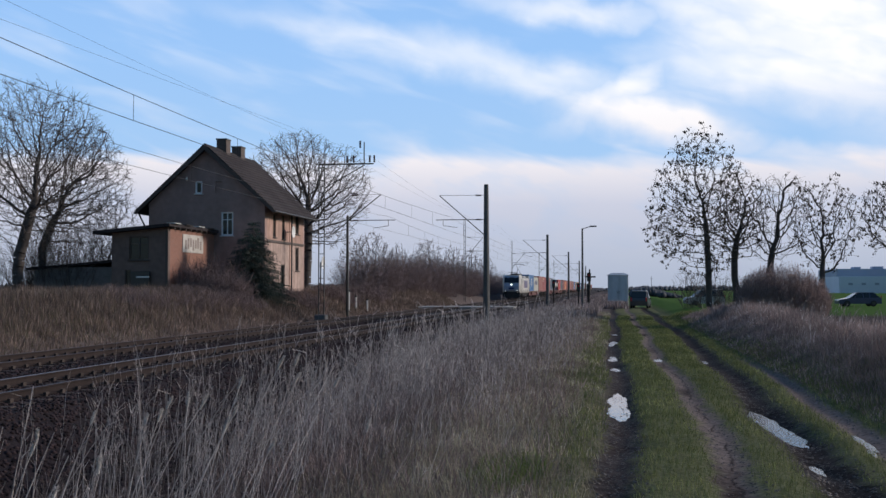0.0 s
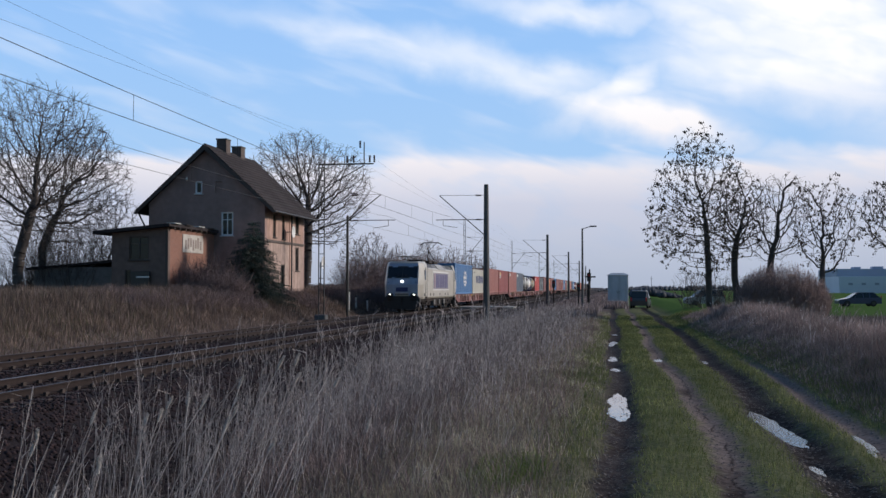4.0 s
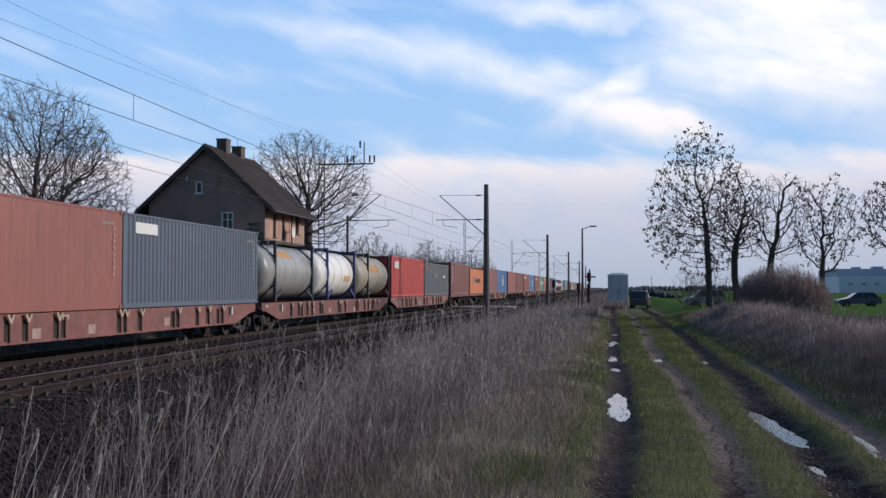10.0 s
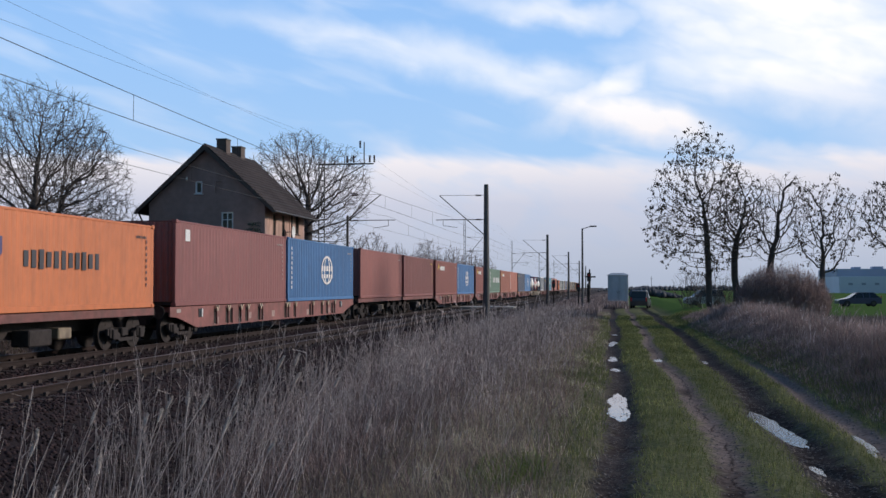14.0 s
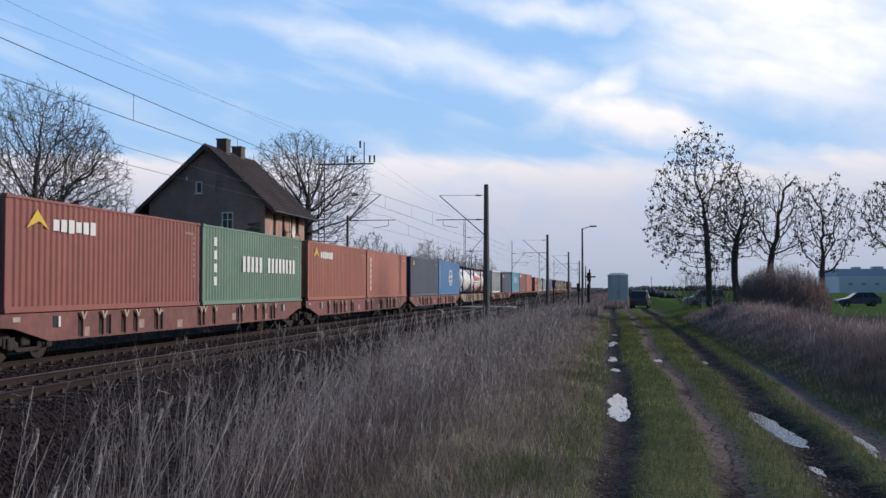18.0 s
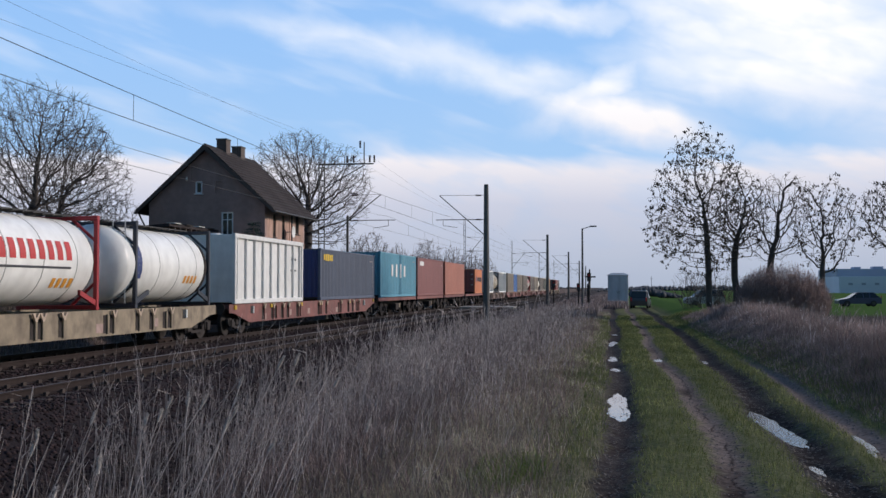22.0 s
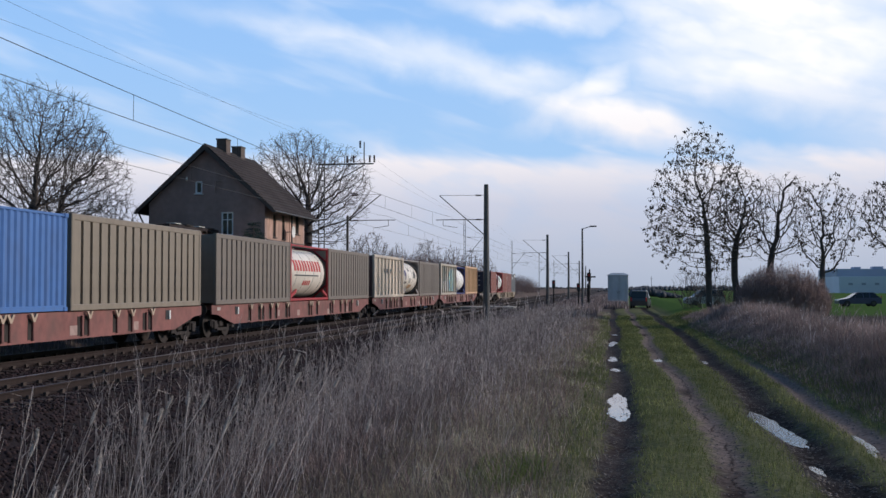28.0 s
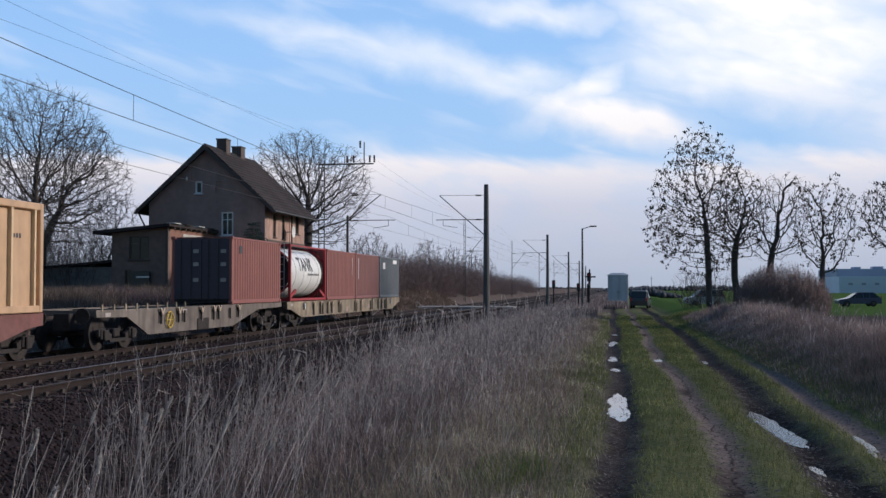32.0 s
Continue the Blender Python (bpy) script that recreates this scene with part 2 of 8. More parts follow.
def build_sky():
    R, V, F, UV = 2600.0, [], [], []
    us = np.linspace(-48, 48, 49)
    vs = np.linspace(-3, 40, 30)
    for v in vs:
        for u in us:
            a, h = radians(u), radians(v)
            V.append((R * math.sin(a) * math.cos(h), R * math.cos(a) * math.cos(h), R * math.sin(h)))
            UV.append((u, v))
    n = len(us)
    for j in range(len(vs) - 1):
        for i in range(n - 1):
            F.append((j * n + i, j * n + i + 1, (j + 1) * n + i + 1, (j + 1) * n + i))
    me = quads("sky_backdrop", V, F, sky_material())
    lay = me.uv_layers.new(name="UVMap")
    idx = np.empty(len(me.loops), dtype=np.int32)
    me.loops.foreach_get("vertex_index", idx)
    lay.data.foreach_set("uv", np.array(UV, dtype=np.float32)[idx].ravel())
    ob = solid("sky_backdrop", me, None, "pale blue winter sky with drifting white cloud", "sky", kind="structure", at=(0, 0, EYE_Z))
    ob.rotation_euler[2] = radians(8.944)
    return ob


SKY = build_sky()


# ---- ground: one sheet to the horizon ----
PROFILE = [(-2500, 1.6), (-60, 1.5), (-22.5, 1.35), (-19.6, 0.55), (-18.4, 0.02), (-17.8, -0.3), (-9.4, -0.5), (-7.7, -0.68), (-7.1, -0.52), (-5.4, -0.5),
           (-2.2, -0.05), (-0.9, 0.02), (0.6, 0.02), (3.9, 0.0), (4.8, 0.18), (6.5, 0.46), (7.6, 0.42), (8.8, 0.12), (14, 0.1), (30, 0.05), (2500, 0.0)]
def drift(y):
    """How far the right-hand pair of ruts bears off along the path."""
    return 0.55 * np.clip((np.asarray(y, float) - 17) / 22, 0, 1)


RUTS = [(0.08, 0.27, 0.075), (1.42, 0.24, 0.05), (2.53, 0.34, 0.12), (3.48, 0.2, 0.06)]
#          x, y, half width, half length, depth, slant
PUDDLES = [(0.05, 19.6, 0.29, 2.8, 0.06, 0), (0.08, 29.0, 0.22, 0.65, 0.04, 0), (0.07, 32.8, 0.24, 0.9, 0.04, 0),
           (0.06, 41.5, 0.26, 1.5, 0.04, 0), (0.06, 50.0, 0.2, 1.0, 0.03, 0), (1.29, 32.7, 0.26, 0.7, 0.04, 0), (2.42, 18.2, 0.26, 2.3, 0.07, -0.11),
           (2.44, 13.7, 0.09, 0.5, 0.05, -0.1), (3.36, 15.4, 0.10, 1.0, 0.04, 0.06), (2.68, 33.0, 0.10, 0.8, 0.03, 0)]
_px, _pz = np.array([q[0] for q in PROFILE]), np.array([q[1] for q in PROFILE])


def lump(x, y, s):
    """Smooth unevenness of the ground, a sum of waves; about -1 to 1."""
    return _waves(x, y, s)


def _grid(x, y, seed):
    """Smooth value noise on a unit lattice, -1 to 1."""
    i, j = np.floor(x), np.floor(y)
    u, v = x - i, y - j
    u, v = u * u * (3 - 2 * u), v * v * (3 - 2 * v)
    g = lambda a, b: np.modf(np.abs(np.sin(a * 127.1 + b * 311.7 + seed * 74.7) * 43758.5453))[0] * 2 - 1
    return (g(i, j) * (1 - u) + g(i + 1, j) * u) * (1 - v) + (g(i, j + 1) * (1 - u) + g(i + 1, j + 1) * u) * v


def _waves(x, y, s):
    x, y = np.asarray(x, float) * s, np.asarray(y, float) * s
    return np.clip(0.7 * _grid(x * 0.6, y * 0.6, 1) + 0.4 * _grid(x * 1.3, y * 1.3, 2) + 0.25 * _grid(x * 2.9, y * 2.9, 3), -1, 1)


def ground_z(x, y):
    x, y = np.asarray(x, float), np.asarray(y, float)
    z = np.interp(x, _px, _pz)
    wx = x + 0.10 * np.sin(y * 0.21) + 0.05 * np.sin(y * 0.63 + 1)
    near = np.exp(-np.maximum(y - 90, 0) / 60)
    for c, w, d in RUTS:
        z = z - d * np.exp(-((wx - c - (drift(y) if c > 2 else 0)) / w) ** 2) * near * (np.interp(y, [26, 34], [1, 0.2]) if c > 3 else 1)
    for px, py, a, b, d, k in PUDDLES:
        e = np.abs((x - px - k * (y - py)) / (a * 1.35)) ** 3 + np.abs((y - py) / (b * 1.25)) ** 3
        z = z - d * np.exp(-e)
    z = z + 0.26 * np.exp(-((x - 6.7) / 1.2) ** 2) * np.interp(y, [55, 68], [1, 0])
    rough = 0.03 * lump(x, y, 1.4) + 0.012 * lump(x + 9, y - 4, 1.1)
    far = np.interp(x, [-19, -17.5, -9, -7, 5, 8], [1, 0, 0, 1, 1, 2.5])
    bank = np.interp(x, [-40, -21, -18.5], [0.25, 0.14, 0.0])
    return z + rough * far + bank * lump(x * 0.3, y * 0.3, 1.0)


def rut_x(x, y):
    return x + 0.10 * np.sin(y * 0.21) + 0.05 * np.sin(y * 0.63 + 1)


def ground_material():
    m = bpy.data.materials.new("field_path_and_verge")
    m.use_nodes = True
    N, L = m.node_tree.nodes, m.node_tree.links
    b = N["Principled BSDF"]
    geo = N.new("ShaderNodeNewGeometry")
    sep = N.new("ShaderNodeSeparateXYZ")
    L.new(geo.outputs["Position"], sep.inputs[0])
    n1 = N.new("ShaderNodeTexNoise"); n1.inputs["Scale"].default_value, n1.inputs["Detail"].default_value = 1.6, 8
    n2 = N.new("ShaderNodeTexNoise"); n2.inputs["Scale"].default_value, n2.inputs["Detail"].default_value = 14, 6
    n3 = N.new("ShaderNodeTexNoise"); n3.inputs["Scale"].default_value, n3.inputs["Detail"].default_value = 0.13, 4
    for n in (n1, n2, n3):
        L.new(geo.outputs["Position"], n.inputs["Vector"])

    def mth(op, a, c=None, d=None):
        n = N.new("ShaderNodeMath"); n.operation = op
        for i, q in enumerate((a, c, d)):
            if q is None:
                continue
            if isinstance(q, (int, float)):
                n.inputs[i].default_value = q
            else:
                L.new(q, n.inputs[i])
        return n.outputs[0]

    def rgb(*stops):
        r = N.new("ShaderNodeValToRGB")
        e = r.color_ramp.elements
        for i, (q, c) in enumerate(stops):
            el = e[i] if i < 2 else e.new(q)
            el.position, el.color = q, (*c, 1)
        return r

    def mix(fac, a, c):
        x = N.new("ShaderNodeMix"); x.data_type = "RGBA"
        if isinstance(fac, (int, float)):
            x.inputs[0].default_value = fac
        else:
            L.new(fac, x.inputs[0])
        L.new(a, x.inputs[6]); L.new(c, x.inputs[7])
        return x.outputs[2]

    wob = mth("ADD", mth("MULTIPLY", mth("SINE", mth("MULTIPLY", sep.outputs[1], 0.21)), 0.10),
              mth("MULTIPLY", mth("SINE", mth("ADD", mth("MULTIPLY", sep.outputs[1], 0.63), 1.0)), 0.05))
    px = mth("ADD", mth("ADD", sep.outputs[0], wob), mth("MULTIPLY", mth("SUBTRACT", n1.outputs[0], 0.5), 0.5))

    mud = rgb((0.3, (0.02, 0.016, 0.015)), (0.75, (0.078, 0.061, 0.055)))
    wetmud = rgb((0.3, (0.012, 0.010, 0.010)), (0.75, (0.05, 0.041, 0.039)))
    pale = rgb((0.3, (0.11, 0.087, 0.078)), (0.75, (0.27, 0.215, 0.19)))
    grass = rgb((0.3, (0.08, 0.085, 0.042)), (0.75, (0.20, 0.20, 0.11)))
    straw = rgb((0.3, (0.075, 0.059, 0.054)), (0.75, (0.21, 0.168, 0.15)))
    field = rgb((0.3, (0.06, 0.11, 0.03)), (0.75, (0.095, 0.16, 0.045)))
    for r in (mud, wetmud, pale, grass, straw, field):
        L.new(n2.outputs[0], r.inputs[0])

    def step(v, lo, hi, kind="SMOOTHSTEP"):
        q = N.new("ShaderNodeMapRange"); q.interpolation_type = kind
        q.inputs[1].default_value, q.inputs[2].default_value = lo, hi
        L.new(v, q.inputs[0])
        return q.outputs[0]

    bear = mth("MULTIPLY", step(sep.outputs[1], 17, 39, "LINEAR"), 0.55)

    def band(c, w, soft):
        d = mth("ABSOLUTE", mth("SUBTRACT", mth("SUBTRACT", px, bear) if 2 < c < 4 else px, c))
        q = N.new("ShaderNodeMapRange"); q.interpolation_type = "SMOOTHSTEP"
        q.inputs[1].default_value, q.inputs[2].default_value = w + soft, w - soft
        L.new(d, q.inputs[0])
        return q.outputs[0]

    col = mix(band(2.40, 2.8, 0.7), straw.outputs[0], grass.outputs[0])
    col = mix(band(0.08, 0.27, 0.16), col, mud.outputs[0])
    col = mix(band(1.42, 0.19, 0.14), col, pale.outputs[0])
    col = mix(mth("MULTIPLY", band(1.47, 0.014, 0.016), step(n1.outputs[0], 0.40, 0.56)), col, mud.outputs[0])
    col = mix(mth("MULTIPLY", band(1.36, 0.14, 0.10), step(n3.outputs[0], 0.5, 0.62)), col, mud.outputs[0])
    col = mix(band(2.53, 0.33, 0.18), col, wetmud.outputs[0])
    col = mix(mth("MULTIPLY", band(3.50, 0.22, 0.14), step(sep.outputs[1], 36, 27)), col, pale.outputs[0])
    farfield = mth("MAXIMUM", step(sep.outputs[0], 8.0, 8.8), mth("MAXIMUM", mth("MULTIPLY", step(sep.outputs[1], 62, 72), step(sep.outputs[0], 3.9, 5.0)), mth("MULTIPLY", step(sep.outputs[1], 114, 124), step(sep.outputs[0], 1.5, 3.5))))
    col = mix(farfield, col, field.outputs[0])
    soil = rgb((0.3, (0.055, 0.046, 0.044)), (0.75, (0.12, 0.10, 0.095)))
    L.new(n2.outputs[0], soil.inputs[0])
    col = mix(mth("MULTIPLY", step(sep.outputs[0], 8.6, 9.4), step(sep.outputs[1], 86, 76)), col, soil.outputs[0])
    L.new(col, b.inputs["Base Color"])
    b.inputs["IOR"].default_value = 1.12
    wet = mth("MAXIMUM", mth("MAXIMUM", band(0.08, 0.30, 0.14), mth("MULTIPLY", band(3.50, 0.24, 0.14), step(sep.outputs[1], 22, 15))), band(2.53, 0.36, 0.18))
    q = N.new("ShaderNodeMapRange"); q.inputs[3].default_value, q.inputs[4].default_value = 0.94, 0.66
    L.new(wet, q.inputs[0]); L.new(q.outputs[0], b.inputs["Roughness"])
    L.new(mth("MULTIPLY_ADD", mth("MULTIPLY", wet, step(n1.outputs[0], 0.42, 0.62)), 0.10, 0.03), b.inputs["Specular IOR Level"])
    n5 = N.new("ShaderNodeTexNoise"); n5.inputs["Scale"].default_value, n5.inputs["Detail"].default_value, n5.inputs["Roughness"].default_value = 5.0, 7, 0.6
    L.new(geo.outputs["Position"], n5.inputs["Vector"])
    bp = N.new("ShaderNodeBump"); bp.inputs["Strength"].default_value, bp.inputs["Distance"].default_value = 0.5, 0.05
    L.new(n5.outputs[0], bp.inputs["Height"]); L.new(bp.outputs[0], b.inputs["Normal"])
    return m


def build_ground():
    xs = np.unique(np.concatenate([[-2500, -900, -400, -200, -120, -80], np.arange(-60, -24, 3), np.arange(-24, -17, 0.5), np.arange(-17, -8.5, 2),
                                   np.arange(-8.5, -1, 0.3), np.arange(-1, 4.8, 0.07), np.arange(4.8, 9, 0.4), np.arange(9, 32, 2), [40, 60, 90, 150, 300, 700, 2500]]))
    ys = np.unique(np.concatenate([[-2500, -900, -400, -60, -20, -8, -2, 2, 5], np.arange(7, 45, 0.12), np.arange(45, 70, 0.4), np.arange(70, 130, 1.5), np.arange(130, 300, 12),
                                   [320, 400, 600, 1000, 2500]]))
    X, Y = np.meshgrid(xs, ys)
    Z = ground_z(X, Y)
    n = len(xs)
    i, j = np.meshgrid(np.arange(n - 1), np.arange(len(ys) - 1))
    a = (j * n + i).ravel()
    me = quads("ground", np.c_[X.ravel(), Y.ravel(), Z.ravel()], np.c_[a, a + 1, a + n + 1, a + n], ground_material())
    smooth(me)
    solid("ground", me, None, "muddy field path with grass strips and verges", "ground", kind="structure")


build_ground()

M_WATER = bpy.data.materials.new("still_muddy_water")
M_WATER.use_nodes = True
_b = M_WATER.node_tree.nodes["Principled BSDF"]
_b.inputs["Base Color"].default_value = (0.03, 0.026, 0.022, 1)
_b.inputs["Roughness"].default_value = 0.03
_b.inputs["IOR"].default_value = 1.6
_b.inputs["Specular IOR Level"].default_value = 1.0
_n = M_WATER.node_tree.nodes.new("ShaderNodeTexNoise")
_n.inputs["Scale"].default_value = 26.0
_q = M_WATER.node_tree.nodes.new("ShaderNodeBump")
_q.inputs["Strength"].default_value, _q.inputs["Distance"].default_value = 0.3, 0.012
M_WATER.node_tree.links.new(_n.outputs[0], _q.inputs["Height"])
M_WATER.node_tree.links.new(_q.outputs[0], _b.inputs["Normal"])

for k, (px, py, a, b, d, slant) in enumerate(PUDDLES):
    mb = MB()
    n = 72
    gx, gy = np.meshgrid(np.linspace(-0.9, 0.9, 13), np.linspace(-0.9, 0.9, 25))
    gk = gx ** 2 + gy ** 2 < 0.8
    zz = float(np.percentile(ground_z(px + a * gx[gk] + slant * b * gy[gk], py + b * gy[gk]), 64))
    ring = []
    for i in range(n):
        w = 2 * math.pi * i / n
        r = 1.08 + 0.13 * math.sin(3 * w + k) + 0.10 * math.sin(5 * w + 2 * k) + 0.06 * math.sin(11 * w + k) + 0.05 * math.sin(19 * w + 3 * k)
        ring.append((px + a * r * math.cos(w) + slant * b * r * math.sin(w), py + b * r * math.sin(w), zz))
    mb.add(ring, [tuple(range(n))])
    solid("puddle", mb.mesh("puddle", M_WATER, fix=False), None, "rain puddle in a wheel rut reflecting bright sky", "puddle", "puddles on the path")


# ---- railway tracks ----
TRACK_A, TRACK_B = -760.0, 1000.0


def build_track(cx, name, label):
    tr = thing(name, label, "railway track", "railway tracks", kind="structure")
    prof = [(-0.065, -0.172), (0.065, -0.172), (0.065, -0.158), (0.012, -0.14), (0.012, -0.045), (0.036, -0.035), (0.036, -0.003), (-0.036, -0.003),
            (-0.036, -0.035), (-0.012, -0.045), (-0.012, -0.14), (-0.065, -0.158)]
    for s in (-1, 1):
        c = cx + s * 0.753
        mb = MB().prism([(c + u, RAIL_Z + v) for u, v in prof], "y", TRACK_A, TRACK_B)
        part("rail", mb, M_RAIL, tr)
        mb = MB().prism([(c + u, RAIL_Z + v) for u, v in ((-0.033, -0.0028), (0.033, -0.0028), (0.03, 0.0), (-0.03, 0.0))], "y", TRACK_A, TRACK_B)
        # near track's left head is coloured paler to give it a glint
        part("rail_head", mb, M_RAIL_GLINT if cx == NEAR_X and s < 0 else M_RAILTOP, tr, "worn shiny running surface")
    top = RAIL_Z - 0.176
    mb = MB()
    mb.prism([(-1.3, -0.2), (1.3, -0.2), (1.26, 0.0), (0.45, 0.0), (0.35, -0.03), (-0.35, -0.03), (-0.45, 0.0), (-1.26, 0.0)], "y", -0.13, 0.13)
    for s in (-1, 1):
        for q in (-0.12, 0.12):
            mb.box(s * 0.753 + q, 0, 0.035, 0.06, 0.12, 0.07)
    me = mb.mesh("sleeper", M_SLEEPER)
    y, k = 9.0, 0
    while k < 150:
        ob = new("sleeper", me)
        ob.parent = tr
        ob.location = (cx, y, top)
        y += 0.6
        k += 1
    rest = MB()
    while y < 330:
        rest.box(cx, y, top - 0.1, 2.6, 0.26, 0.2)
        for s in (-1, 1):
            rest.box(cx + s * 0.753, y, top + 0.035, 0.3, 0.12, 0.07)
        y += 0.6
    me = rest.mesh("far_sleepers", M_SLEEPER, fix=False)
    tagged(part("far_sleepers", me, None, tr), kind="stuff")
    return tr


build_track(TRAIN_X, "railway_track_1", "rusty rails on concrete sleepers, ballast between them")
build_track(NEAR_X, "railway_track_2", "rusty rails on concrete sleepers beside the dry verge")

# ballast bed under both tracks, with a sloping shoulder
_bed = MB().prism([(-17.9, -0.2), (-17.4, RAIL_Z - 0.195), (-13.9, RAIL_Z - 0.195), (-13.3, RAIL_Z - 0.25), (-12.8, RAIL_Z - 0.195), (-9.55, RAIL_Z - 0.195), (-7.5, -0.62)], "y", TRACK_A, TRACK_B)
solid("ballast_bed", _bed, M_BALLAST_BED, "dark brown crushed stone ballast under the tracks", "ballast", kind="structure")


def stones(n, x0, x1, y0, y1, zf, smin, smax, seed, power=1.0):
    """Loose broken stones as one mesh: squashed random octahedra."""
    r = np.random.default_rng(seed)
    x = r.uniform(x0, x1, n)
    y = y0 + (y1 - y0) * r.uniform(0, 1, n) ** power
    s = r.uniform(smin, smax, n)
    base = np.array([(1, 0, 0), (0, 1, 0), (-1, 0, 0), (0, -1, 0), (0, 0, 0.8), (0, 0, -0.8)], float)
    V = base[None] * s[:, None, None] * r.uniform(0.6, 1.2, (n, 6, 1))
    w = r.uniform(0, 6.28, n)
    c, d = np.cos(w), np.sin(w)
    Vx, Vy = V[..., 0] * c[:, None] - V[..., 1] * d[:, None], V[..., 0] * d[:, None] + V[..., 1] * c[:, None]
    P = np.stack([Vx + x[:, None], Vy + y[:, None], V[..., 2] + zf(x)[:, None]], -1).reshape(-1, 3)
    f = np.array([(0, 1, 4), (1, 2, 4), (2, 3, 4), (3, 0, 4), (1, 0, 5), (2, 1, 5), (3, 2, 5), (0, 3, 5)])
    F = (f[None] + 6 * np.arange(n)[:, None, None]).reshape(-1, 3)
    return P, F


def clods():
    """Trodden lumps of mud in and beside the ruts."""
    r = np.random.default_rng(61)
    P, F = [], []
    for c, w, n in ((0.08, 0.34, 5000), (1.42, 0.3, 2200), (2.53, 0.45, 6000), (3.48, 0.28, 2200)):
        p, f = stones(n, c - w, c + w, 8.5, 40, lambda q: np.zeros(len(q)), 0.012, 0.04, int(c * 100), 1.7)
        if c > 2:
            p[:, 0] += drift(p[:, 1])
        mid = p.reshape(-1, 6, 3).mean(1)
        z = ground_z(mid[:, 0], mid[:, 1]) - 0.006
        p[:, 2] = p[:, 2] * 0.6 + np.repeat(z, 6)
        F.append(f + sum(len(q) for q in P)); P.append(p)
    # stones and crumbs that stand out of the puddles
    for q, (px, py, a, b, d, slant) in enumerate(PUDDLES):
        n = int(190 * min(a * b, 0.8)) + 8
        w, e = r.uniform(0, 6.283, n), np.sqrt(r.uniform(0.1, 1, n))
        p, f = stones(n, 0, 1, 0, 1, lambda t: np.zeros(len(t)), 0.005, 0.016, 300 + q)
        p = p.reshape(-1, 6, 3)
        p -= p.mean(1, keepdims=True)
        v = b * e * np.sin(w)
        gx, gy = np.meshgrid(np.linspace(-0.9, 0.9, 13), np.linspace(-0.9, 0.9, 25))
        gk = gx ** 2 + gy ** 2 < 0.8
        zz = float(np.percentile(ground_z(px + a * gx[gk] + slant * b * gy[gk], py + b * gy[gk]), 64))
        p += np.stack([px + a * e * np.cos(w) + slant * v, py + v, np.full(n, zz)], -1)[:, None]
        F.append(f + sum(len(t) for t in P)); P.append(p.reshape(-1, 3))
    solid("mud_clods", quads("mud_clods", np.concatenate(P), np.concatenate(F), mat("dark_wet_mud", (0.052, 0.041, 0.036), 0.7, 0.4, 4, island=1.0)), None, "trodden dark lumps of mud in the ruts", "mud", kind="stuff")


clods()
_bz = lambda x: np.interp(x, [-17.9, -17.4, -13.9, -13.3, -12.8, -9.55, -7.5], [-0.2, RAIL_Z - .195, RAIL_Z - .195, RAIL_Z - .25, RAIL_Z - .195, RAIL_Z - .195, -0.62]) + 0.0
P, F = stones(56000, -17.7, -7.4, 9, 75, _bz, 0.028, 0.06, 5, 1.6)
_gz = lambda x: np.interp(x, [-7.4, -7.2, -5.4, -2.2], [-0.57, -0.5, -0.5, -0.06])
P2, F2 = stones(24000, -7.6, -2.8, 5, 30, _gz, 0.02, 0.05, 6, 1.5)
P, F = np.concatenate([P, P2]), np.concatenate([F, F2 + len(P)])
solid("ballast_stones", quads("ballast_stones", P, F, M_BALLAST), None, "loose broken brown ballast stones", "ballast", kind="stuff")


# ---- the train ----
TRAVEL = [0.0, 21.5, 43.4, 65.8, 88.4, 110.8, 133.0, 155.0, 177.0, 199.0, 220.9, 242.9, 264.9, 287.3, 309.5, 331.9, 354.2, 376.6, 399.0, 421.3,
          443.6, 465.9, 488.4, 510.9, 533.6, 556.4, 579.2, 602.1, 625.0, 647.6, 669.85, 691.4, 713.65]
DECK = 1.2              # container floor above the rails
CARRIED = []            # (thing, metres behind the start line, height)
WHEELSETS = []


def rolling(ob, u, dz=0.0):
    CARRIED.append((ob, u, dz))
    return ob


PAINT = {}


def paint(name, col, rough=0.55, dirt=0.35):
    if name not in PAINT:
        PAINT[name] = mat(name, col, rough, 0.16, 2.5, dirt=(0.075, 0.055, 0.045), dirt_amount=dirt * 0.7, obj_random=0.12)
    return PAINT[name]


RED_BROWN = paint("faded_brick_red_container_paint", (0.29, 0.098, 0.082))
RED_DULL = paint("dull_maroon_container_paint", (0.24, 0.085, 0.08))
RED_ORANGE = paint("orange_red_container_paint", (0.40, 0.145, 0.10))
RED_BRIGHT = paint("bright_red_container_paint", (0.52, 0.06, 0.058))
BLUE = paint("mid_blue_container_paint", (0.06, 0.185, 0.40))
NAVY = paint("navy_container_paint", (0.085, 0.105, 0.155))
# navy with the bluish shade of the front ends put into the colour
NAVY_END_SHADE = paint("shaded_navy_end", (0.03, 0.045, 0.16))
SKYBLUE = paint("turquoise_blue_container_paint", (0.12, 0.36, 0.48))
OFFWHITE = paint("cream_white_container_paint", (0.46, 0.44, 0.38))
GREY = paint("slate_grey_container_paint", (0.11, 0.13, 0.155))
GREY_BLUE = paint("blue_grey_container_paint", (0.10, 0.13, 0.18))
ORANGE = paint("orange_container_paint", (0.60, 0.185, 0.07))
GREEN = paint("sage_green_container_paint", (0.17, 0.27, 0.205))
TAN = paint("olive_tan_bulk_paint", (0.24, 0.20, 0.155))
